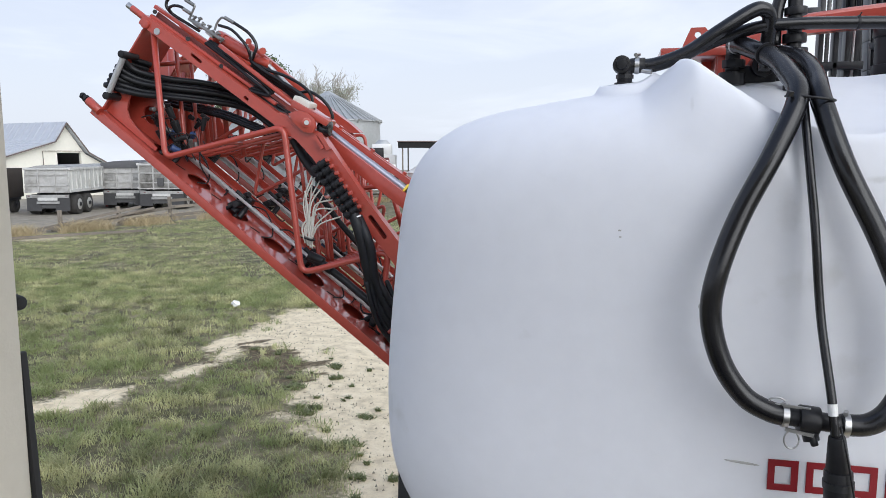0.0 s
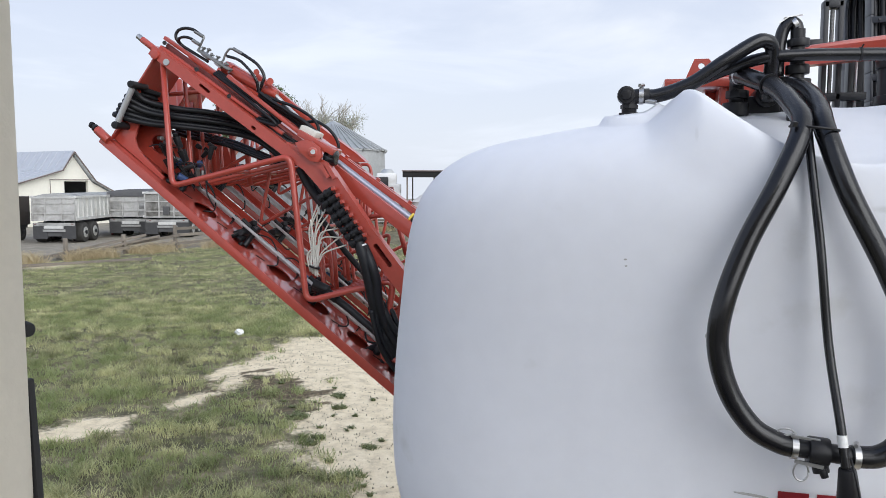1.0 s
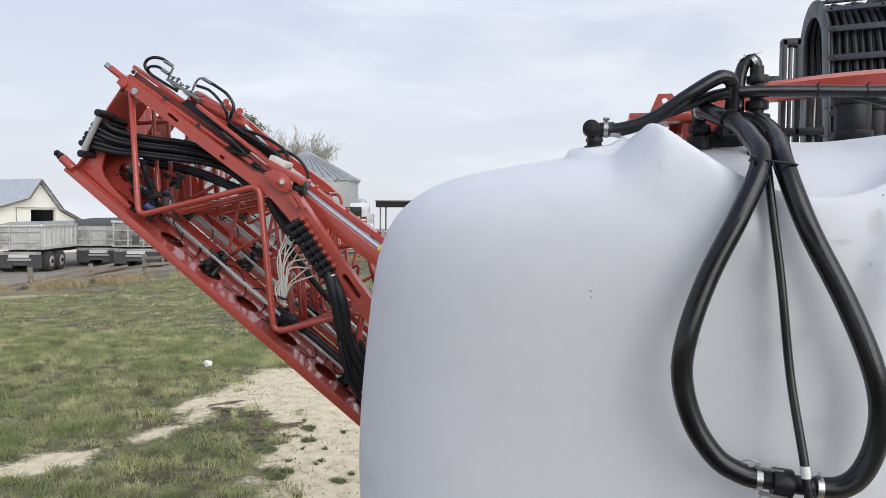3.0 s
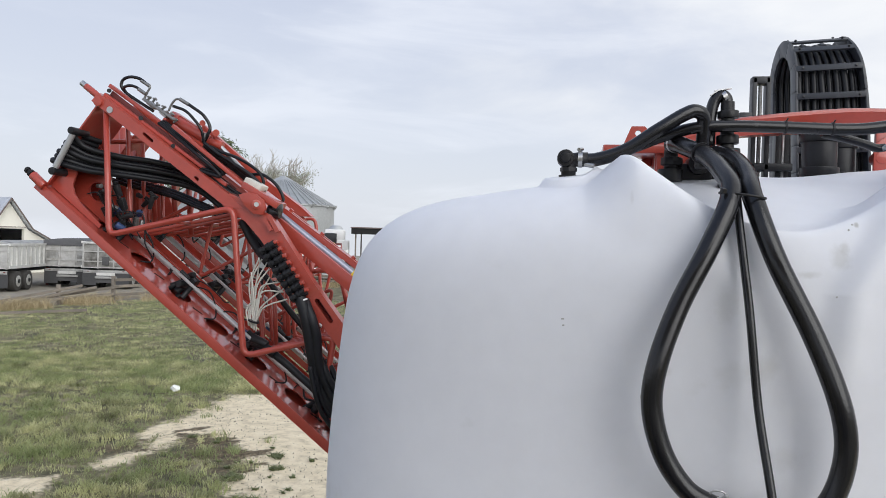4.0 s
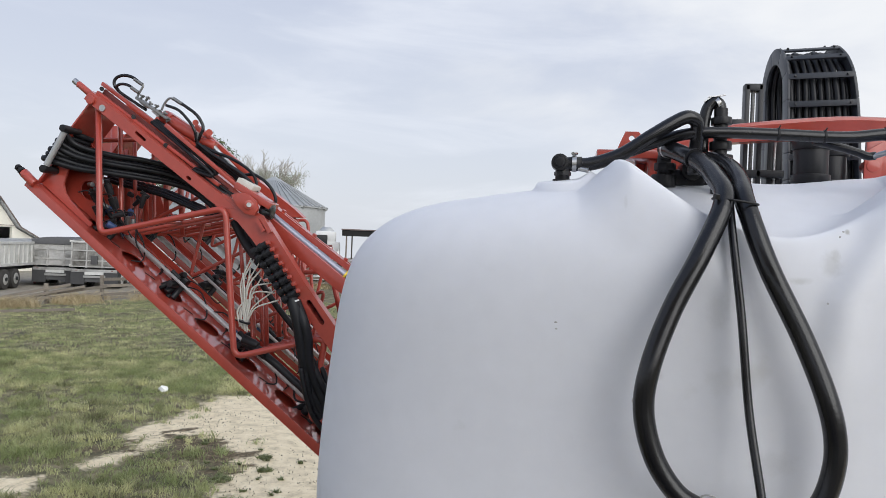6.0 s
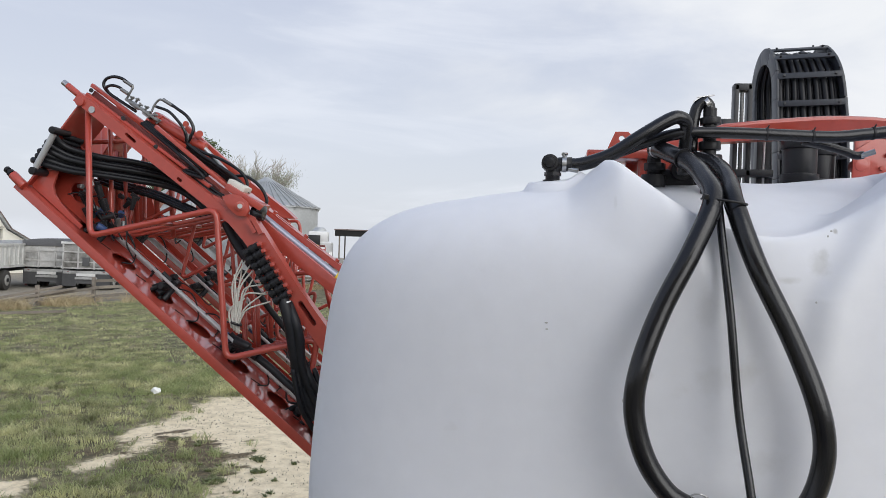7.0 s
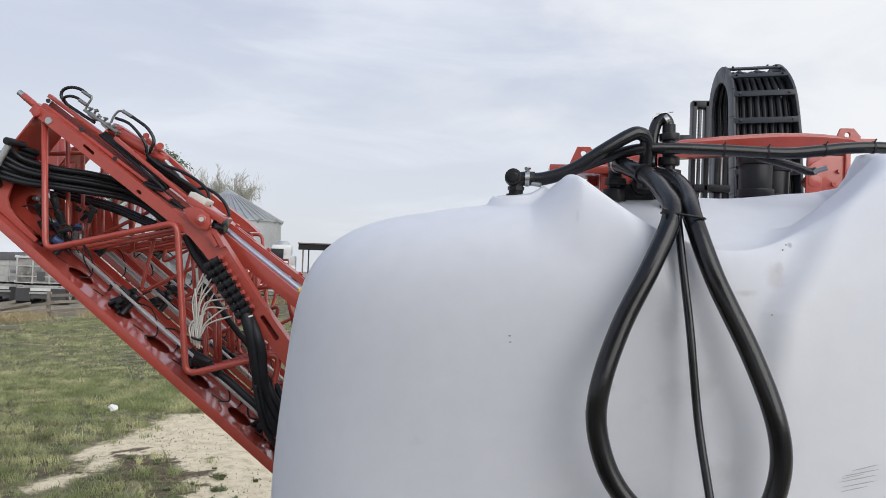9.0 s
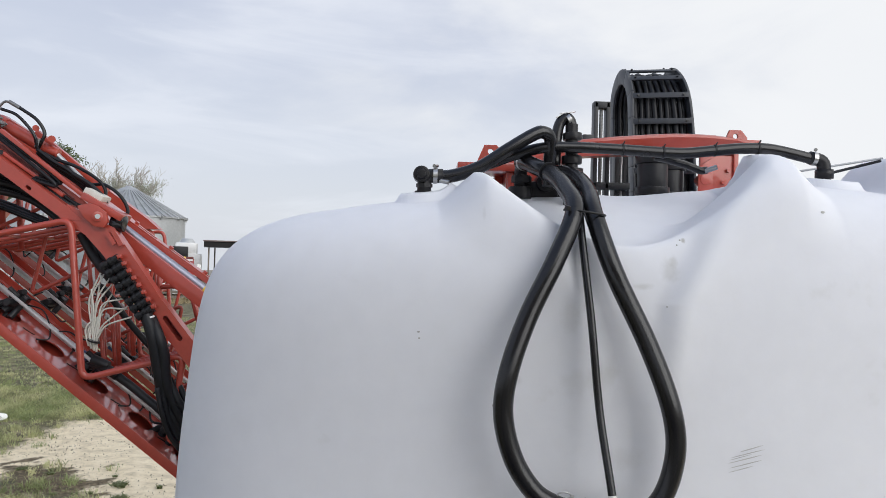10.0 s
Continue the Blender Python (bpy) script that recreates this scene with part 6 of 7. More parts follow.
part("cab_sill", made((box, (0.12, 1.75, 0.10), pose(-0.80, -0.08, 2.05)), (box, (0.12, 1.75, 0.10), pose(0.98, -0.08, 2.05))), M_SEAL, post, "dark sill below the window")
part("cab_roof", made((box, (2.0, 2.0, 0.16), pose(0.08, -0.12, 3.80))), M_CAB, post, "unseen pale cab roof added to shade the post", bevel=0.05)
part("far_post", made((box, (0.11, 0.10, 1.75), pose(0.98, 0.75, 2.87))), M_CAB, post, bevel=0.015)
part("cab_floor", made((box, (1.9, 1.9, 0.12), pose(0.08, -0.12, 1.62))), M_SEAL, post, "dark cab floor", bevel=0.02)
part("cab_body", made((box, (1.0, 2.6, 0.80), pose(0.08, -0.4, 1.16))), M_DARKMETAL, post, "dark steel tractor body", bevel=0.04)
part("axle", made((rod, (-0.85, 0.15, 0.85), (1.01, 0.15, 0.85), 0.10)), M_DARKMETAL, post)
for s in (-1, 1):
    bm = bmesh.new()
    bmesh.ops.create_cone(bm, cap_ends=True, segments=40, radius1=0.85, radius2=0.85, depth=0.44, matrix=pose(0.08 + s * 0.95, 0.15, 0.85, 0, 90, 0))
    w = part("wheel", bm, M_TYRE, post, bevel=0.08)
    part("rim", made((rod, (0.08 + s * 0.71, 0.15, 0.85), (0.08 + s * 1.19, 0.15, 0.85), 0.45, None, 24)), M_WHITE, w)


# ---- yard: trailers ----
def wheel(parent, x, y, z, r, w, m, rim=M_RIM):
    bm = bmesh.new()
    bmesh.ops.create_cone(bm, cap_ends=True, segments=28, radius1=r, radius2=r, depth=w, matrix=m @ pose(x, y, z, 0, 90, 0))
    t = part("wheel", bm, M_TYRE, parent, bevel=0.05)
    bm = bmesh.new()
    bmesh.ops.create_cone(bm, cap_ends=True, segments=24, radius1=r * 0.56, radius2=r * 0.56, depth=w + 0.03, matrix=m @ pose(x, y, z, 0, 90, 0))
    part("rim", bm, rim, t, bevel=0.02)
    bm = bmesh.new()
    bmesh.ops.create_cone(bm, cap_ends=True, segments=12, radius1=r * 0.2, radius2=r * 0.2, depth=w + 0.12, matrix=m @ pose(x, y, z, 0, 90, 0))
    part("hub", bm, M_DARKMETAL, t)


def mbox(bm, m, x, y, z, sx, sy, sz):
    box(bm, (sx, sy, sz), m @ pose(x, y, z))


def grain_trailer(at, turn, length, body, label, tarp, gate, top=2.50, wide=2.40):
    """Rear end at at, its length running away along its own +y."""
    m = pose(*at, 0, 0, turn)
    t = thing("grain_trailer", tuple(at), label, "trailer", "parked grain trailers")
    W, Z0, Z1 = wide, 1.05, top
    bm = bmesh.new()
    prism(bm, [m @ Vector(p) for p in ((-W / 2, 0.06, Z0 + 0.1), (W / 2, 0.06, Z0 + 0.1), (W / 2, 0.0, Z1), (-W / 2, 0.0, Z1))], m.to_3x3() @ Vector((0, length, 0)))
    part("hopper", bm, body, t, bevel=0.02)
    for s in (-1, 1):
        for i in range(int(length / 0.55)):
            part("side_post", made((mbox, m, s * (W / 2 + 0.03), 0.35 + i * 0.55, (Z0 + Z1) / 2 + 0.06, 0.06, 0.07, Z1 - Z0 - 0.16)), body, t)
        part("top_rail", made((mbox, m, s * (W / 2 + 0.02), length / 2, Z1 - 0.02, 0.14, length, 0.12)), body, t)
        part("lower_rail", made((mbox, m, s * (W / 2 + 0.015), length / 2, Z0 + 0.14, 0.12, length, 0.14)), body, t)
        part("mud_flap", made((mbox, m, s * (W / 2 - 0.36), 0.02, 0.60, 0.70, 0.03, 0.80)), M_DARKRUB, t)
    # tailgate: frame, panels, chute
    for z in (Z1 - 0.06, Z0 + 0.95, Z0 + 0.42, Z0 + 0.10):
        part("tailgate_bar", made((mbox, m, 0, -0.05, z, W, 0.08, 0.06)), M_GATE, t)
    for x in (-W / 2 + 0.05, -0.4, 0.4, W / 2 - 0.05):
        part("tailgate_post", made((mbox, m, x, -0.05, (Z0 + Z1) / 2, 0.07, 0.08, Z1 - Z0 - 0.1)), M_GATE, t)
    for x in (-0.78, 0.78):
        for z in (Z0 + 0.26, Z0 + 0.68):
            part("tailgate_panel", made((mbox, m, x, -0.02, z, 0.60, 0.05, 0.34)), gate, t, bevel=0.02)
    part("tailgate_sheet", made((mbox, m, 0, -0.012, (Z0 + Z1) / 2 + 0.02, W - 0.12, 0.03, Z1 - Z0 - 0.16)), M_GRIME if length > 9 else M_GATE, t, "grimy tailgate sheet")
    if not tarp and length > 9:
        part("chute", made((mbox, m, 0, -0.09, Z0 + 0.45, 0.34, 0.12, 0.46)), M_ALUDIRTY if tarp or gate is M_ALU else M_MUD, t, "grain chute", bevel=0.02)
    part("undershield", made((mbox, m, 0, 0.06, 0.64, W - 1.2, 0.04, 0.62)), M_MUD, t)
    part("plate_holder", made((mbox, m, 0, -0.06, 0.80, 0.95, 0.04, 0.15)), M_ALU, t, "pale plate under the tailgate")
    part("bumper", made((mbox, m, 0, 0.0, 0.62, 1.1, 0.10, 0.12), (mbox, m, 0, 0.02, 0.93, W - 0.1, 0.10, 0.16)), M_ALUDIRTY, t, bevel=0.01)
    for x in (-0.9, 0.9):
        part("tail_lamp", made((mbox, m, x, -0.04, 0.95, 0.10, 0.03, 0.04)), M_MAROON, t, "dark red tail lamp")
    if tarp:
        bm = bmesh.new()
        prof = [(-W / 2 - 0.02, Z1 - 0.25), (-W / 2 - 0.02, Z1 + 0.02), (-W / 4, Z1 + 0.12), (0, Z1 + 0.16), (W / 4, Z1 + 0.12), (W / 2 + 0.02, Z1 + 0.02), (W / 2 + 0.02, Z1 - 0.25)]
        prism(bm, [m @ Vector((x, -0.12, z)) for x, z in prof], m.to_3x3() @ Vector((0, 0.30, 0)))
        part("rolled_tarp", bm, M_TARP, t, "dark grey tarpaulin over the tailgate", bevel=0.03)
    bm = bmesh.new()
    prism(bm, [m @ Vector((x, 0.1, z)) for x, z in ((-W / 2, Z1), (-W / 4, Z1 + 0.13), (0, Z1 + 0.17), (W / 4, Z1 + 0.13), (W / 2, Z1))], m.to_3x3() @ Vector((0, length - 0.2, 0)))
    part("cover", bm, M_ALUDIRTY if not tarp else M_TARP, t, bevel=0.02)
    part("frame", made((mbox, m, -0.45, length / 2, 0.98, 0.12, length, 0.22), (mbox, m, 0.45, length / 2, 0.98, 0.12, length, 0.22)), M_DARKMETAL, t)
    for s in (-1, 1):
        for y in (0.85, 2.05):
            wheel(t, s * 0.92, y, 0.5, 0.5, 0.52, m)
        part("landing_leg", made((mbox, m, s * 0.75, length - 3.0, 0.52, 0.12, 0.12, 1.0)), M_MAROON, t)
    return t


def semi_tractor(at, turn, paint, label):
    m = pose(*at, 0, 0, turn)
    t = thing("semi_tractor", tuple(at), label, "truck")
    part("chassis", made((mbox, m, 0, 2.6, 0.85, 0.9, 6.0, 0.25)), M_DARKMETAL, t)
    part("cab", made((mbox, m, 0, 2.4, 1.95, 2.3, 2.0, 1.9)), paint, t, bevel=0.12)
    part("hood", made((mbox, m, 0, 4.3, 1.50, 1.8, 1.9, 0.95)), paint, t, bevel=0.15)
    for s in (-1, 1):
        part("fender", made((mbox, m, s * 0.98, 4.5, 1.15, 0.42, 1.3, 0.35)), paint, t, bevel=0.1)
        part("side_window", made((mbox, m, s * 1.145, 2.75, 2.35, 0.02, 0.85, 0.6)), M_GLASS, t)
        part("exhaust_stack", made((rod, m @ Vector((s * 1.05, 1.25, 1.0)), m @ Vector((s * 1.05, 1.25, 3.1)), 0.07)), M_STEEL, t)
        part("fuel_tank", made((rod, m @ Vector((s * 0.95, 1.6, 0.75)), m @ Vector((s * 0.95, 3.0, 0.75)), 0.30, None, 20)), M_STEEL, t)
        part("mirror", made((mbox, m, s * 1.42, 3.25, 2.3, 0.20, 0.06, 0.42)), paint, t, bevel=0.02)
        for y in (0.2, 1.3):
            wheel(t, s * 0.92, y - 0.6, 0.5, 0.5, 0.52, m)
        wheel(t, s * 1.0, 4.5, 0.5, 0.5, 0.30, m)
    part("windscreen", made((mbox, m, 0, 3.41, 2.40, 1.9, 0.03, 0.62)), M_GLASS, t)
    return t


grain_trailer((-27.45, 31.40, 0), 17, 8.6, M_ALU, "pale aluminium grain trailer with ribbed sides, parked", False, M_GATE, 2.32, 2.10)
grain_trailer((-26.65, 36.30, 0), 17, 8.6, M_ALUDIRTY, "dirty grey grain trailer with a dark tarpaulin over its tailgate", True, M_ALUDIRTY)
grain_trailer((-24.15, 36.00, 0), 17, 9.9, M_ALU, "pale aluminium grain trailer with dirty tailgate hitched to a truck", False, M_GRIME)
semi_tractor((-26.35, 44.75, 0), 17, M_WHITE, "white semi truck hitched in front of a grain trailer")


# old dark wagon at the yard's near end
wg = thing("old_wagon", (-30.6, 29.6, 0.0), "old dark brown wooden wagon with upright stakes", "wagon")
wm = pose(-30.6, 29.6, 0, 0, 0, 17)
part("bed", made((mbox, wm, 0, 1.6, 1.55, 2.3, 3.6, 1.5)), M_OLDWOOD, wg, bevel=0.02)
part("floor_beam", made((mbox, wm, 0, 1.6, 0.72, 2.1, 3.4, 0.16)), M_DARKMETAL, wg)
for x in (-1.1, -0.4, 0.4, 1.1):
    part("stake", made((mbox, wm, x, -0.24, 1.45, 0.10, 0.08, 2.0)), M_OLDWOOD, wg)
for s in (-1, 1):
    for y in (0.6, 2.8):
        wheel(wg, s * 0.9, y, 0.42, 0.42, 0.25, wm, M_DARKMETAL)


# ---- wooden fence along the yard ----
fence = thing("wooden_fence", (fence_x(30), 30.0, 0.0), "weathered grey wooden rail fence, leaning and partly broken", "fence")


def rail(a, b, w=0.035, h=0.13):
    part("rail", made((bar, a, b, w, h)), M_WOOD, fence)


rng = random.Random(4)
for i in range(12):
    y = 24.9 + i * 2.6
    x = fence_x(y)
    lean = rng.uniform(-0.05, 0.05)
    broken = i < 2
    part("post", made((bar, (x, y, -0.15), (x + lean, y + lean, 1.10 if not broken else 0.82), 0.13, 0.13, (0, 1, 0))), M_WOOD, fence, bevel=0.01)
    if i < 11 and not broken:
        y2 = y + 2.6
        for z in (0.28, 0.60, 0.92):
            if rng.random() < 0.08:
                continue
            rail((x + 0.08, y - 0.05, z + rng.uniform(-0.05, 0.05)), (fence_x(y2) + 0.08, y2 + 0.05, z + rng.uniform(-0.05, 0.05)))
# fallen and slanting poles at the broken end
rail((-21.85, 23.9, 0.06), (-20.15, 28.4, 0.74), 0.10, 0.10)
rail((-21.45, 24.6, 0.06), (-19.95, 29.1, 0.64), 0.09, 0.09)
rail((-20.7, 21.7, 0.06), (-17.8, 25.4, 0.05), 0.11, 0.10)
rail((-21.7, 25.6, 0.10), (-19.62, 30.2, 0.62), 0.05, 0.12)
rail((-21.3, 24.2, 0.16), (-19.7, 30.0, 0.30), 0.05, 0.12)
rail((-22.6, 23.2, 0.05), (-20.9, 25.6, 0.22), 0.10, 0.10)
# gate run in front of the red truck
gate = thing("rail_gate", (-14.6, 45.0, 0.0), "weathered grey wooden rail gate before the red truck", "gate")
for x in (-16.6, -15.2, -13.8, -12.4):
    part("post", made((bar, (x, 45.0 + (x + 14.6) * 0.30, -0.1), (x, 45.0 + (x + 14.6) * 0.30, 1.45), 0.16, 0.16, (0, 1, 0))), M_WOOD, gate, bevel=0.01)
for z in (0.35, 0.65, 0.95, 1.25):
    part("rail", made((bar, (-16.8, 45.0 - 0.66, z), (-12.2, 45.0 + 0.72, z + 0.04), 0.04, 0.15)), M_WOOD, gate)


# ---- cream barn ----
def barn():
    at = Vector((-38.55, 46.0, -0.3))
    m = Matrix.Translation(at) @ pose(0, 0, 0, 0, 0, 74.7)   # the gable faces its own -y, the ridge runs along +y
    b = thing("barn", tuple(at), "cream sided barn with a grey steel roof and an open doorway", "barn")
    prof = [(-4.9, 0.0), (-4.9, 3.05), (-0.95, 4.12), (0.0, 5.45), (1.6, 3.36), (4.6, 1.86), (4.6, 0.0)]
    bm = bmesh.new()
    plate(bm, m @ Vector((0, 0, 0)), m.to_3x3() @ Vector((1, 0, 0)), Vector((0, 0, 1)), prof, [[(-0.6, 2.45), (1.30, 2.45), (1.30, 3.42), (-0.6, 3.42)]], m.to_3x3() @ Vector((0, 0.25, 0)))
    part("gable_wall", bm, M_CREAM, b)
    part("side_wall", made((mbox, m, -4.78, 12.0, 1.5, 0.24, 23.4, 2.95), (mbox, m, 4.48, 12.0, 0.95, 0.24, 23.4, 1.85), (mbox, m, -0.1, 23.9, 1.4, 9.0, 0.25, 2.8)), M_CREAM, b)
    part("dark_floor", made((mbox, m, -0.1, 12, 0.05, 9, 23, 0.1)), M_DARK, b)
    rp = [(-5.3, 2.94), (-0.98, 4.16), (0.0, 5.53), (1.64, 3.43), (4.9, 1.77)]
    for (x0, z0), (x1, z1) in zip(rp, rp[1:]):
        bm = bmesh.new()
        prism(bm, [m @ Vector(p) for p in ((x0, -0.4, z0), (x1, -0.4, z1), (x1, -0.4, z1 + 0.10), (x0, -0.4, z0 + 0.10))], m.to_3x3() @ Vector((0, 24.8, 0)))
        r = part("roof_slope", bm, M_ROOF, b)
        part("rake_trim", made((bar, m @ Vector((x0, -0.46, z0 + 0.0)), m @ Vector((x1, -0.46, z1 + 0.03)), 0.05, 0.075)), M_TRIM, b)
        if x1 <= 0.01:
            for k in range(30):
                y = -0.2 + k * 0.82
                part("roof_rib", made((bar, m @ Vector((x0, y, z0 + 0.115)), m @ Vector((x1, y, z1 + 0.115)), 0.06, 0.035)), M_ROOF, r)
    part("door_track", made((mbox, m, -0.2, -0.10, 3.55, 3.1, 0.06, 0.035), (mbox, m, -1.7, -0.05, 2.95, 0.03, 0.03, 1.2)), M_TRIM, b)
    part("lean_to_post", made((mbox, m, -5.2, -0.2, 1.45, 0.2, 0.2, 2.9)), M_TRIM, b)
    return b


barn()


# ---- grain bins ----
def grain_bin(at, r, eave, apex, ribs, label):
    b = thing("grain_bin", tuple(at), label, "grain bin", "grain bins")
    V, Fc, seg, rows = [], [], 72, int(eave / 0.10)
    for j in range(rows + 1):
        z = eave * j / rows
        rr = r + (0.018 if j % 2 else -0.018)
        V += [(at[0] + rr * math.cos(2 * math.pi * i / seg), at[1] + rr * math.sin(2 * math.pi * i / seg), z) for i in range(seg)]
    Fc = [(j * seg + i, j * seg + (i + 1) % seg, (j + 1) * seg + (i + 1) % seg, (j + 1) * seg + i) for j in range(rows) for i in range(seg)]
    mesh_from("corrugated_wall", V, Fc, M_ZINC, b, smooth=True)
    for j in range(1, int(eave / 1.12) + 1):
        bm = bmesh.new()
        bmesh.ops.create_cone(bm, cap_ends=False, segments=72, radius1=r + 0.03, radius2=r + 0.03, depth=0.06, matrix=pose(at[0], at[1], j * 1.12))
        part("wall_seam", bm, M_ZINC, b)
    bm = bmesh.new()
    bmesh.ops.create_cone(bm, cap_ends=True, segments=72, radius1=r + 0.16, radius2=0.45, depth=apex - eave, matrix=pose(at[0], at[1], (apex + eave) / 2))
    roof = part("cone_roof", bm, M_ZINC, b)
    part("cap", made((rod, (at[0], at[1], apex - 0.05), (at[0], at[1], apex + 0.22), 0.55, 0.2, 24)), M_ZINC, b)
    bm = bmesh.new()
    bmesh.ops.create_cone(bm, cap_ends=False, segments=72, radius1=r + 0.17, radius2=r + 0.17, depth=0.10, matrix=pose(at[0], at[1], eave))
    part("eave_ring", bm, M_ZINC, b)
    for i in range(ribs):
        a = 2 * math.pi * i / ribs
        d = Vector((math.cos(a), math.sin(a), 0))
        p = Vector(at)
        part("roof_rib", made((bar, p + d * 0.45 + Vector((0, 0, apex + 0.03)), p + d * (r + 0.2) + Vector((0, 0, eave + 0.04)), 0.10, 0.09)), M_ZINC, roof)
    for i in range(0, ribs, 3):
        a = 2 * math.pi * (i + 0.5) / ribs
        d = Vector((math.cos(a), math.sin(a), 0))
        part("eave_bracket", made((bar, Vector(at) + d * (r + 0.05) + Vector((0, 0, eave - 0.2)), Vector(at) + d * (r + 0.28) + Vector((0, 0, eave + 0.1)), 0.10, 0.10)), M_ZINC, roof)
    return b


grain_bin((-23.65, 59.4, 0), 4.35, 5.75, 8.05, 44, "round galvanised steel grain bin with ribbed conical roof")
grain_bin((-34.4, 66.7, 0), 3.9, 6.0, 8.5, 40, "smaller round galvanised grain bin standing behind")


# ---- machines before the bins ----
def red_truck():
    at = (-16.25, 48.6, 0.0)
    m = pose(*at, 0, 0, 203)       # its own +y is forwards
    t = thing("dump_truck", at, "faded red dump truck with a dark box, facing the lawn", "truck")
    part("chassis", made((mbox, m, 0, -2.0, 0.85, 0.9, 7.0, 0.25)), M_DARKMETAL, t)
    part("cab", made((mbox, m, 0, 0.2, 1.85, 2.2, 1.5, 1.55)), M_TRUCKRED, t, bevel=0.12)
    part("hood", made((mbox, m, 0, 1.5, 1.30, 1.75, 1.5, 0.85)), M_TRUCKRED, t, bevel=0.14)
    part("windscreen", made((mbox, m, 0, 0.955, 2.18, 1.9, 0.04, 0.58)), M_GLASS, t)
    part("wiper_post", made((mbox, m, 0, 0.975, 2.18, 0.05, 0.03, 0.58)), M_TRUCKRED, t)
    part("roof_visor", made((mbox, m, 0, 1.0, 2.58, 2.1, 0.3, 0.10)), M_WHITE, t, bevel=0.03)
    g = part("grille", made((mbox, m, 0, 2.27, 1.25, 0.95, 0.06, 0.75)), M_DARKMETAL, t)
    for k in range(7):
        part("grille_bar", made((mbox, m, -0.39 + k * 0.13, 2.31, 1.25, 0.03, 0.02, 0.72)), M_STEEL, g)
    part("bumper", made((mbox, m, 0, 2.4, 0.62, 2.35, 0.16, 0.32)), M_WHITE, t, bevel=0.04)
    for s in (-1, 1):
        part("fender", made((mbox, m, s * 0.98, 1.5, 1.08, 0.40, 1.2, 0.42)), M_TRUCKRED, t, bevel=0.1)
        part("headlight", made((rod, m @ Vector((s * 0.80, 2.1, 1.12)), m @ Vector((s * 0.80, 2.3, 1.12)), 0.13, None, 16)), M_WHITE, t, "round headlight")
        part("mirror", made((mbox, m, s * 1.45, 0.9, 2.1, 0.22, 0.06, 0.5), (mbox, m, s * 1.25, 0.9, 2.2, 0.4, 0.03, 0.03)), M_STEEL, t)
        part("marker_lamp", made((rod, m @ Vector((s * 0.55, 0.7, 2.62)), m @ Vector((s * 0.55, 0.9, 2.72)), 0.10, None, 12)), M_YELLOW, t, "amber roof lamp")
        wheel(t, s * 1.0, 1.5, 0.52, 0.52, 0.30, m, M_WHITE)
        for y in (-3.6, -4.8):
            wheel(t, s * 0.92, y, 0.52, 0.52, 0.5, m, M_WHITE)
    bx = part("dump_box", made((mbox, m, 0, -3.2, 1.95, 2.45, 5.0, 1.5), (mbox, m, 0, -0.55, 2.72, 2.45, 0.5, 0.14)), M_MAROON, t, "dark red dump box", bevel=0.03)
    for k in range(6):
        for s in (-1, 1):
            part("box_rib", made((mbox, m, s * 1.27, -1.0 - k * 0.9, 1.95, 0.10, 0.12, 1.4)), M_TRUCKRED, bx)
    return t


red_truck()


def folded_conveyor():
    """A tilted, ribbed trough on a frame with wheels, its belt section folded beside it."""
    at = (-19.4, 51.4, 0.0)
    t = thing("folded_conveyor", at, "dark green steel conveyor with ribbed trough, folded on its wheeled frame", "conveyor")
    a, b = Vector((-20.9, 51.0, 3.35)), Vector((-17.4, 51.3, 1.85))
    d = (b - a).normalized()
    n = d.cross(Vector((0, 1, 0))).normalized()
    n = n if n.z > 0 else -n
    part("trough", made((bar, a, b, 1.5, 0.95, n)), M_TEAL, t, bevel=0.04)
    for k in range(8):
        p = a.lerp(b, 0.05 + 0.128 * k) - Vector((0, 0.80, 0))
        part("trough_rib", made((bar, p - n * 0.5, p + n * 0.5, 0.10, 0.10, d)), M_TEAL, t)
    for q in (-0.48, 0.48):
        p0, p1 = a + n * q - Vector((0, 0.80, 0)), b + n * q - Vector((0, 0.80, 0))
        part("edge_rail", made((bar, p0, p1, 0.14, 0.12, n)), M_TEAL, t)
    c0, c1 = Vector((-22.5, 51.6, 2.35)), Vector((-19.2, 52.0, 1.10))
    part("folded_section", made((bar, c0, c1, 0.9, 0.55, n)), M_TEAL, t, bevel=0.03)
    for x in (-21.2, -19.6, -18.2):
        z = 3.3 - (x + 20.9) * 0.43
        part("stay", made((rod, (x, 50.5, 0.55), (x + 0.3, 50.4, z), 0.06, None, 10), (rod, (x + 0.5, 51.8, 0.55), (x + 0.1, 51.8, z - 0.4), 0.06, None, 10)), M_TEAL, t)
    part("frame", made((box, (4.2, 0.16, 0.18), pose(-19.7, 50.6, 0.60)), (box, (4.2, 0.16, 0.18), pose(-19.7, 51.9, 0.60))), M_TEAL, t, bevel=0.02)
    part("head_drum", made((rod, (-20.95, 50.3, 3.4), (-20.95, 51.8, 3.4), 0.34, None, 20)), M_DARKMETAL, t)
    for y in (50.4, 52.1):
        for x in (-20.6, -18.9):
            wheel(t, 0, 0, 0, 0.42, 0.25, pose(x, y, 0.42, 0, 0, 90), M_DARKMETAL)
    return t


folded_conveyor()

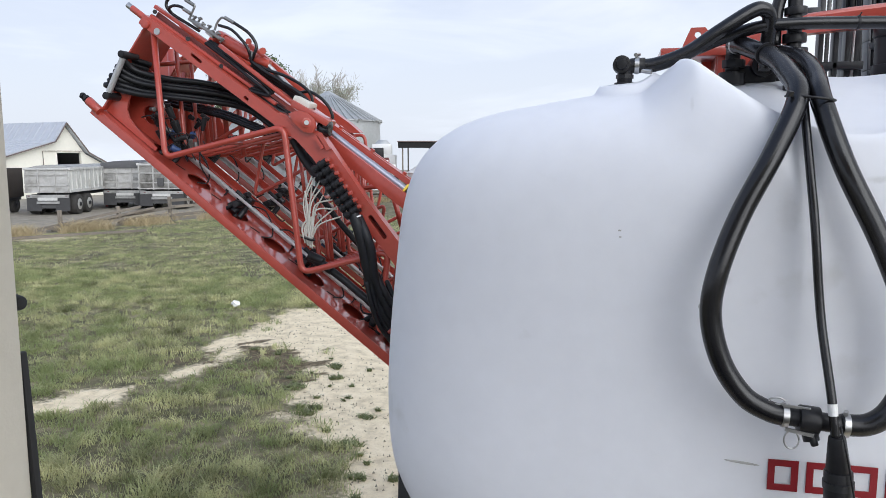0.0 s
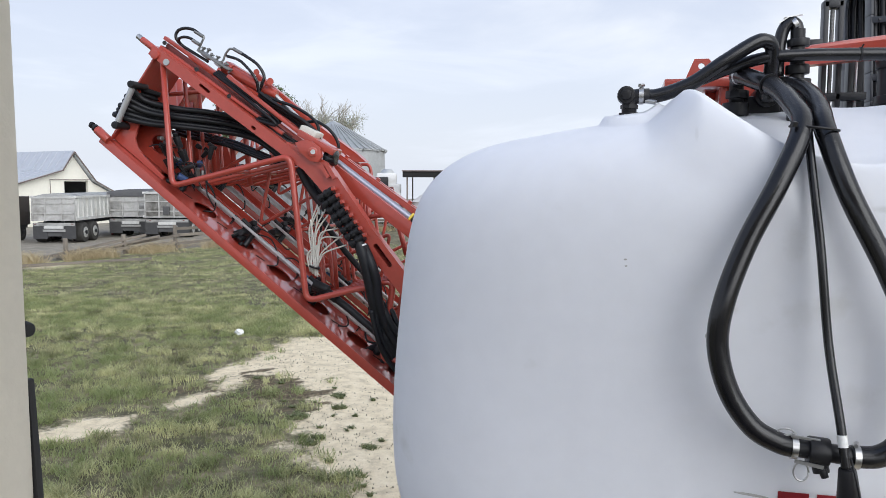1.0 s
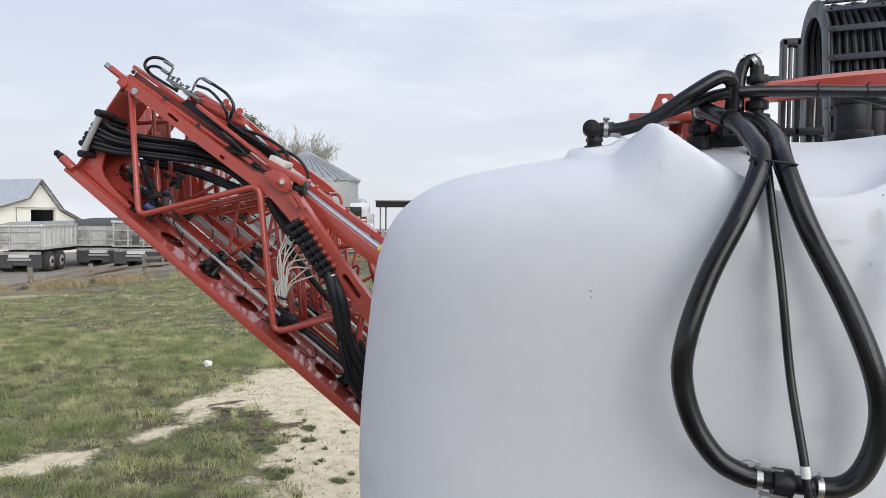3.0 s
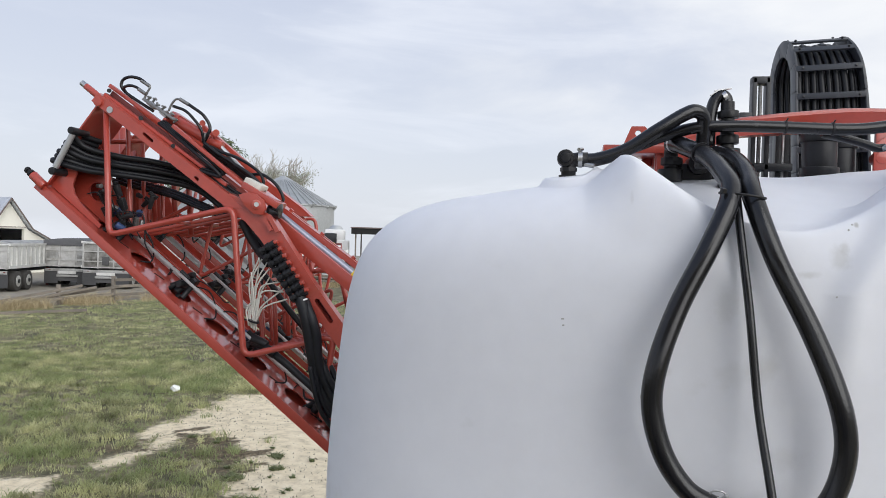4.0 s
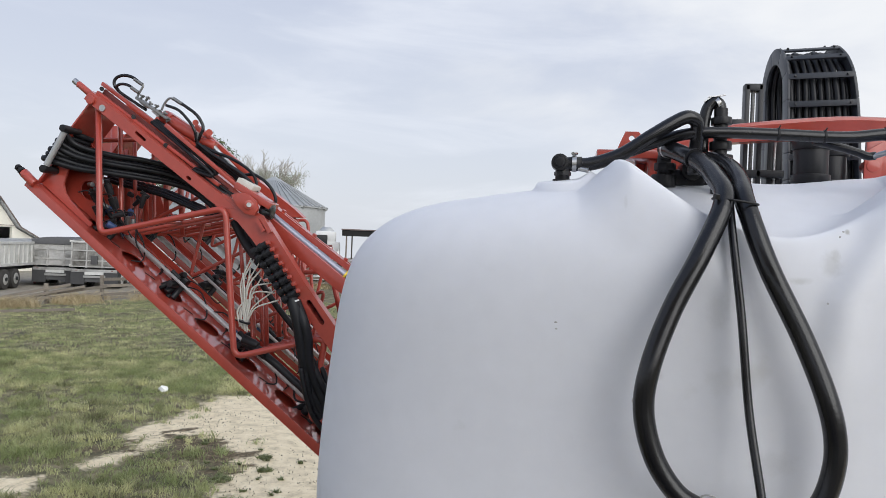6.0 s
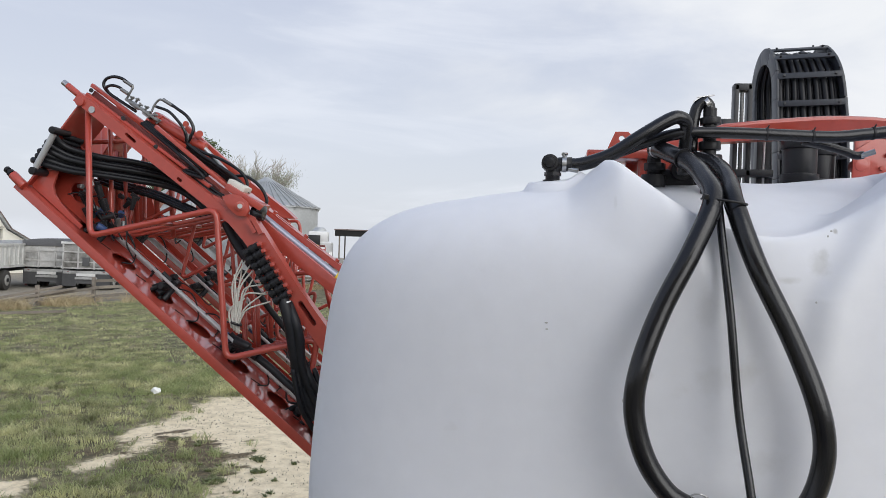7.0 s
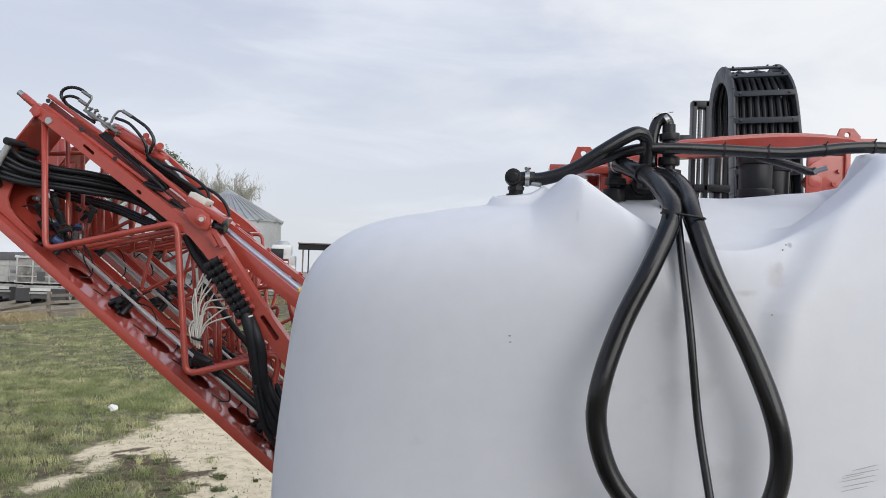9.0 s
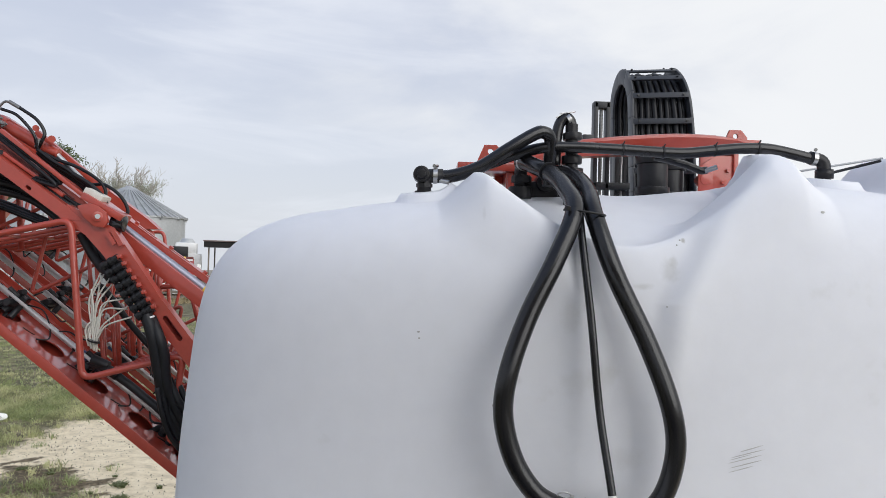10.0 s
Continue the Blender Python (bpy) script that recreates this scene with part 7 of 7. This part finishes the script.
cmb = thing("combine_harvester", (-17.6, 54.5, 0.0), "white and black harvester seen over the green conveyor", "harvester")
part("engine_deck", made((box, (2.6, 2.6, 2.2), pose(-17.6, 54.5, 1.9, 0, 0, 15)), (box, (1.5, 1.7, 0.9), pose(-17.3, 54.3, 3.35, 0, 0, 15))), M_WHITE, cmb, bevel=0.15)
part("intake", made((box, (1.2, 0.5, 0.8), pose(-17.4, 53.0, 3.1, 0, 0, 15))), M_PLASTIC, cmb, bevel=0.05)
part("roof_dome", made((rod, (-17.3, 54.4, 3.8), (-17.3, 54.4, 4.1), 0.6, 0.35, 20)), M_ZINC, cmb, bevel=0.05)
for s in (-1, 1):
    wheel(cmb, 0, 0, 0, 0.85, 0.5, pose(-17.6 + s * 1.4, 54.2, 0.85, 0, 0, 15), M_YELLOW)

shed = thing("open_shed", (-12.0, 52.0, 0.0), "open pole shed with a dark flat roof on thin posts", "shed")
sm = pose(-11.6, 50.6, 0, 0, 0, 12)
part("shed_roof", made((mbox, sm, 0, 3.0, 3.80, 6.4, 6.5, 0.14)), M_DARK, shed, bevel=0.02)
part("fascia", made((mbox, sm, 0, -0.28, 3.62, 6.4, 0.10, 0.34), (mbox, sm, 1.6, -0.3, 4.1, 2.2, 0.5, 0.5)), M_DARK, shed)
part("fascia_trim", made((mbox, sm, 0, -0.36, 3.90, 6.5, 0.08, 0.08), (mbox, sm, 1.6, -0.58, 4.38, 2.4, 0.06, 0.08)), M_TRIM, shed)
for x in (-2.9, -1.0, 1.0, 2.9):
    for y in (0.0, 6.0):
        part("post", made((mbox, sm, x, y, 1.87, 0.10, 0.10, 3.75)), M_WOOD, shed)
ft = thing("hopper_bin", (-12.9, 50.0, 0.0), "small white cone-topped bin on a dark skid by the shed", "bin")
part("shell", made((rod, (-12.9, 50.4, 0.85), (-12.9, 50.4, 1.75), 1.25, None, 32)), M_WHITE, ft)
part("cone_top", made((rod, (-12.9, 50.4, 1.75), (-12.9, 50.4, 2.45), 1.32, 0.25, 32)), M_WHITE, ft)
part("skid", made((box, (2.4, 1.6, 0.9), pose(-12.9, 50.4, 0.45))), M_TEAL, ft, bevel=0.05)

# light poles behind the yard
pl = thing("light_pole", (-38.0, 74.0, 0.0), "thin wooden utility pole far behind the yard", "pole")
part("shaft", made((rod, (-38.0, 74.0, -0.1), (-38.0, 74.0, 7.2), 0.12, 0.08)), M_WOOD, pl)
copy_thing(pl, pose(-34.2, 70.5, -1.2))

# litter on the lawn
lt = thing("litter_scrap", (-7.25, 13.1, 0.0), "crumpled white plastic scrap lying on the grass", "litter")
bm = bmesh.new()
bmesh.ops.create_icosphere(bm, subdivisions=2, radius=0.085, matrix=pose(-7.25, 13.1, 0.06) @ Matrix.Diagonal((1.15, 0.9, 0.8, 1)))
for v in bm.verts:
    v.co += Vector((noise.noise(v.co * 17), noise.noise(v.co * 19 + Vector((5, 0, 0))), noise.noise(v.co * 15 + Vector((0, 7, 0))))) * 0.035
part("scrap", bm, M_PAPER, lt)


# ---- trees ----
def limb_mesh(rnd, base, height, spread, levels, r0, lean=0.25, thin=1.0):
    """Tapered limbs as one bmesh, and the points where twigs end."""
    bm, tips = bmesh.new(), []

    def grow_limb(p, d, length, r, lv):
        pts, q, dd = [Vector(p)], Vector(p), Vector(d)
        n = 4
        for k in range(n):
            dd = (dd + Vector((rnd.uniform(-1, 1), rnd.uniform(-1, 1), rnd.uniform(-0.4, 0.8))) * 0.18).normalized()
            q = q + dd * length / n
            pts.append(q.copy())
        for k in range(n):
            rod(bm, pts[k], pts[k + 1], r * (1 - 0.6 * k / n), r * (1 - 0.6 * (k + 1) / n), 6 if lv < 2 else 4)
        if lv >= levels:
            tips.append(pts[-1])
            tips.append(pts[2])
            return
        for c in range(rnd.choice((3, 3, 4)) if lv else 6):
            k = rnd.randint(2, n)
            a = rnd.uniform(0, 6.283)
            side = Vector((math.cos(a), math.sin(a), rnd.uniform(0.0, 0.8)))
            nd = (dd * (1 - spread) + side * spread).normalized()
            grow_limb(pts[k], nd, length * rnd.uniform(0.55, 0.78), r * (0.5 if lv == 0 else 0.62) * thin, lv + 1)
        tips.append(pts[-1])

    grow_limb(Vector(base), Vector((rnd.uniform(-lean, lean) * 0.3, 0, 1)), height * 0.45, r0, 0)
    return bm, tips


def leaf_cloud(rnd, spots, per, size, scatter):
    V, Fc = [], []
    for p in spots:
        for _ in range(per):
            c = Vector(p) + Vector((rnd.gauss(0, scatter), rnd.gauss(0, scatter), rnd.gauss(0, scatter * 0.8)))
            a = Vector((rnd.gauss(0, 1), rnd.gauss(0, 1), rnd.gauss(0, 1))).normalized() * size * rnd.uniform(0.5, 1.2)
            b = a.cross(Vector((rnd.gauss(0, 1), rnd.gauss(0, 1), rnd.gauss(0, 1)))).normalized() * size * rnd.uniform(0.4, 0.9)
            i = len(V)
            V += [c - a, c + b * 0.7, c + a, c - b * 0.7]
            Fc.append((i, i + 1, i + 2, i + 3))
    return V, Fc


def leafy_tree(at, height, width, label, seed):
    rnd = random.Random(seed)
    t = thing("tree", at, label, "tree")
    bm, tips = limb_mesh(rnd, at, height, 0.55, 3, 0.45)
    part("trunk", bm, M_BARK, t)
    spots = []
    zc, rz = height * 0.66, height * 0.36
    lobes = [(rnd.uniform(-0.75, 0.75), rnd.uniform(-0.75, 0.75), rnd.uniform(-0.8, 0.85), rnd.uniform(0.26, 0.42)) for _ in range(22)]
    for lx, ly, lz, lr in lobes:
        k = math.sqrt(max(0.05, 1 - (abs(lz) * 0.8) ** 2))
        for _ in range(60):
            u = Vector((rnd.gauss(0, 1), rnd.gauss(0, 1), rnd.gauss(0, 1))).normalized() * lr * rnd.uniform(0.55, 1.05)
            spots.append((at[0] + (lx * k + u.x) * width / 2, at[1] + (ly * k + u.y) * width / 2, zc + (lz * 0.75 + u.z) * rz))
    V, Fc = leaf_cloud(rnd, spots, 15, 0.16, 0.30)
    mesh_from("crown", V, Fc, M_LEAF, t)
    return t


def thin_tree(at, height, label, seed):
    rnd = random.Random(seed)
    t = thing("tree", at, label, "tree")
    bm, tips = limb_mesh(rnd, at, height, 0.46, 5, 0.26, thin=1.02)
    part("limb_tangle", bm, M_PALEBARK, t)
    V, Fc = leaf_cloud(rnd, [p for p in tips if p.z < at[2] + height * 0.80 and rnd.random() < 0.75], 9, 0.085, 0.42)
    mesh_from("leaves", V, Fc, M_THINLEAF, t)
    return t


leafy_tree((-39.0, 75.7, -0.3), 14.6, 9.0, "broad green leafy tree behind the grain bins", 3)
thin_tree((-32.8, 84.2, -0.4), 13.9, "nearly bare tree with thin twigs and few leaves", 8)
leafy_tree((-47.4, 76.5, -0.4), 5.6, 3.6, "small green tree far behind the parked trailers", 12)
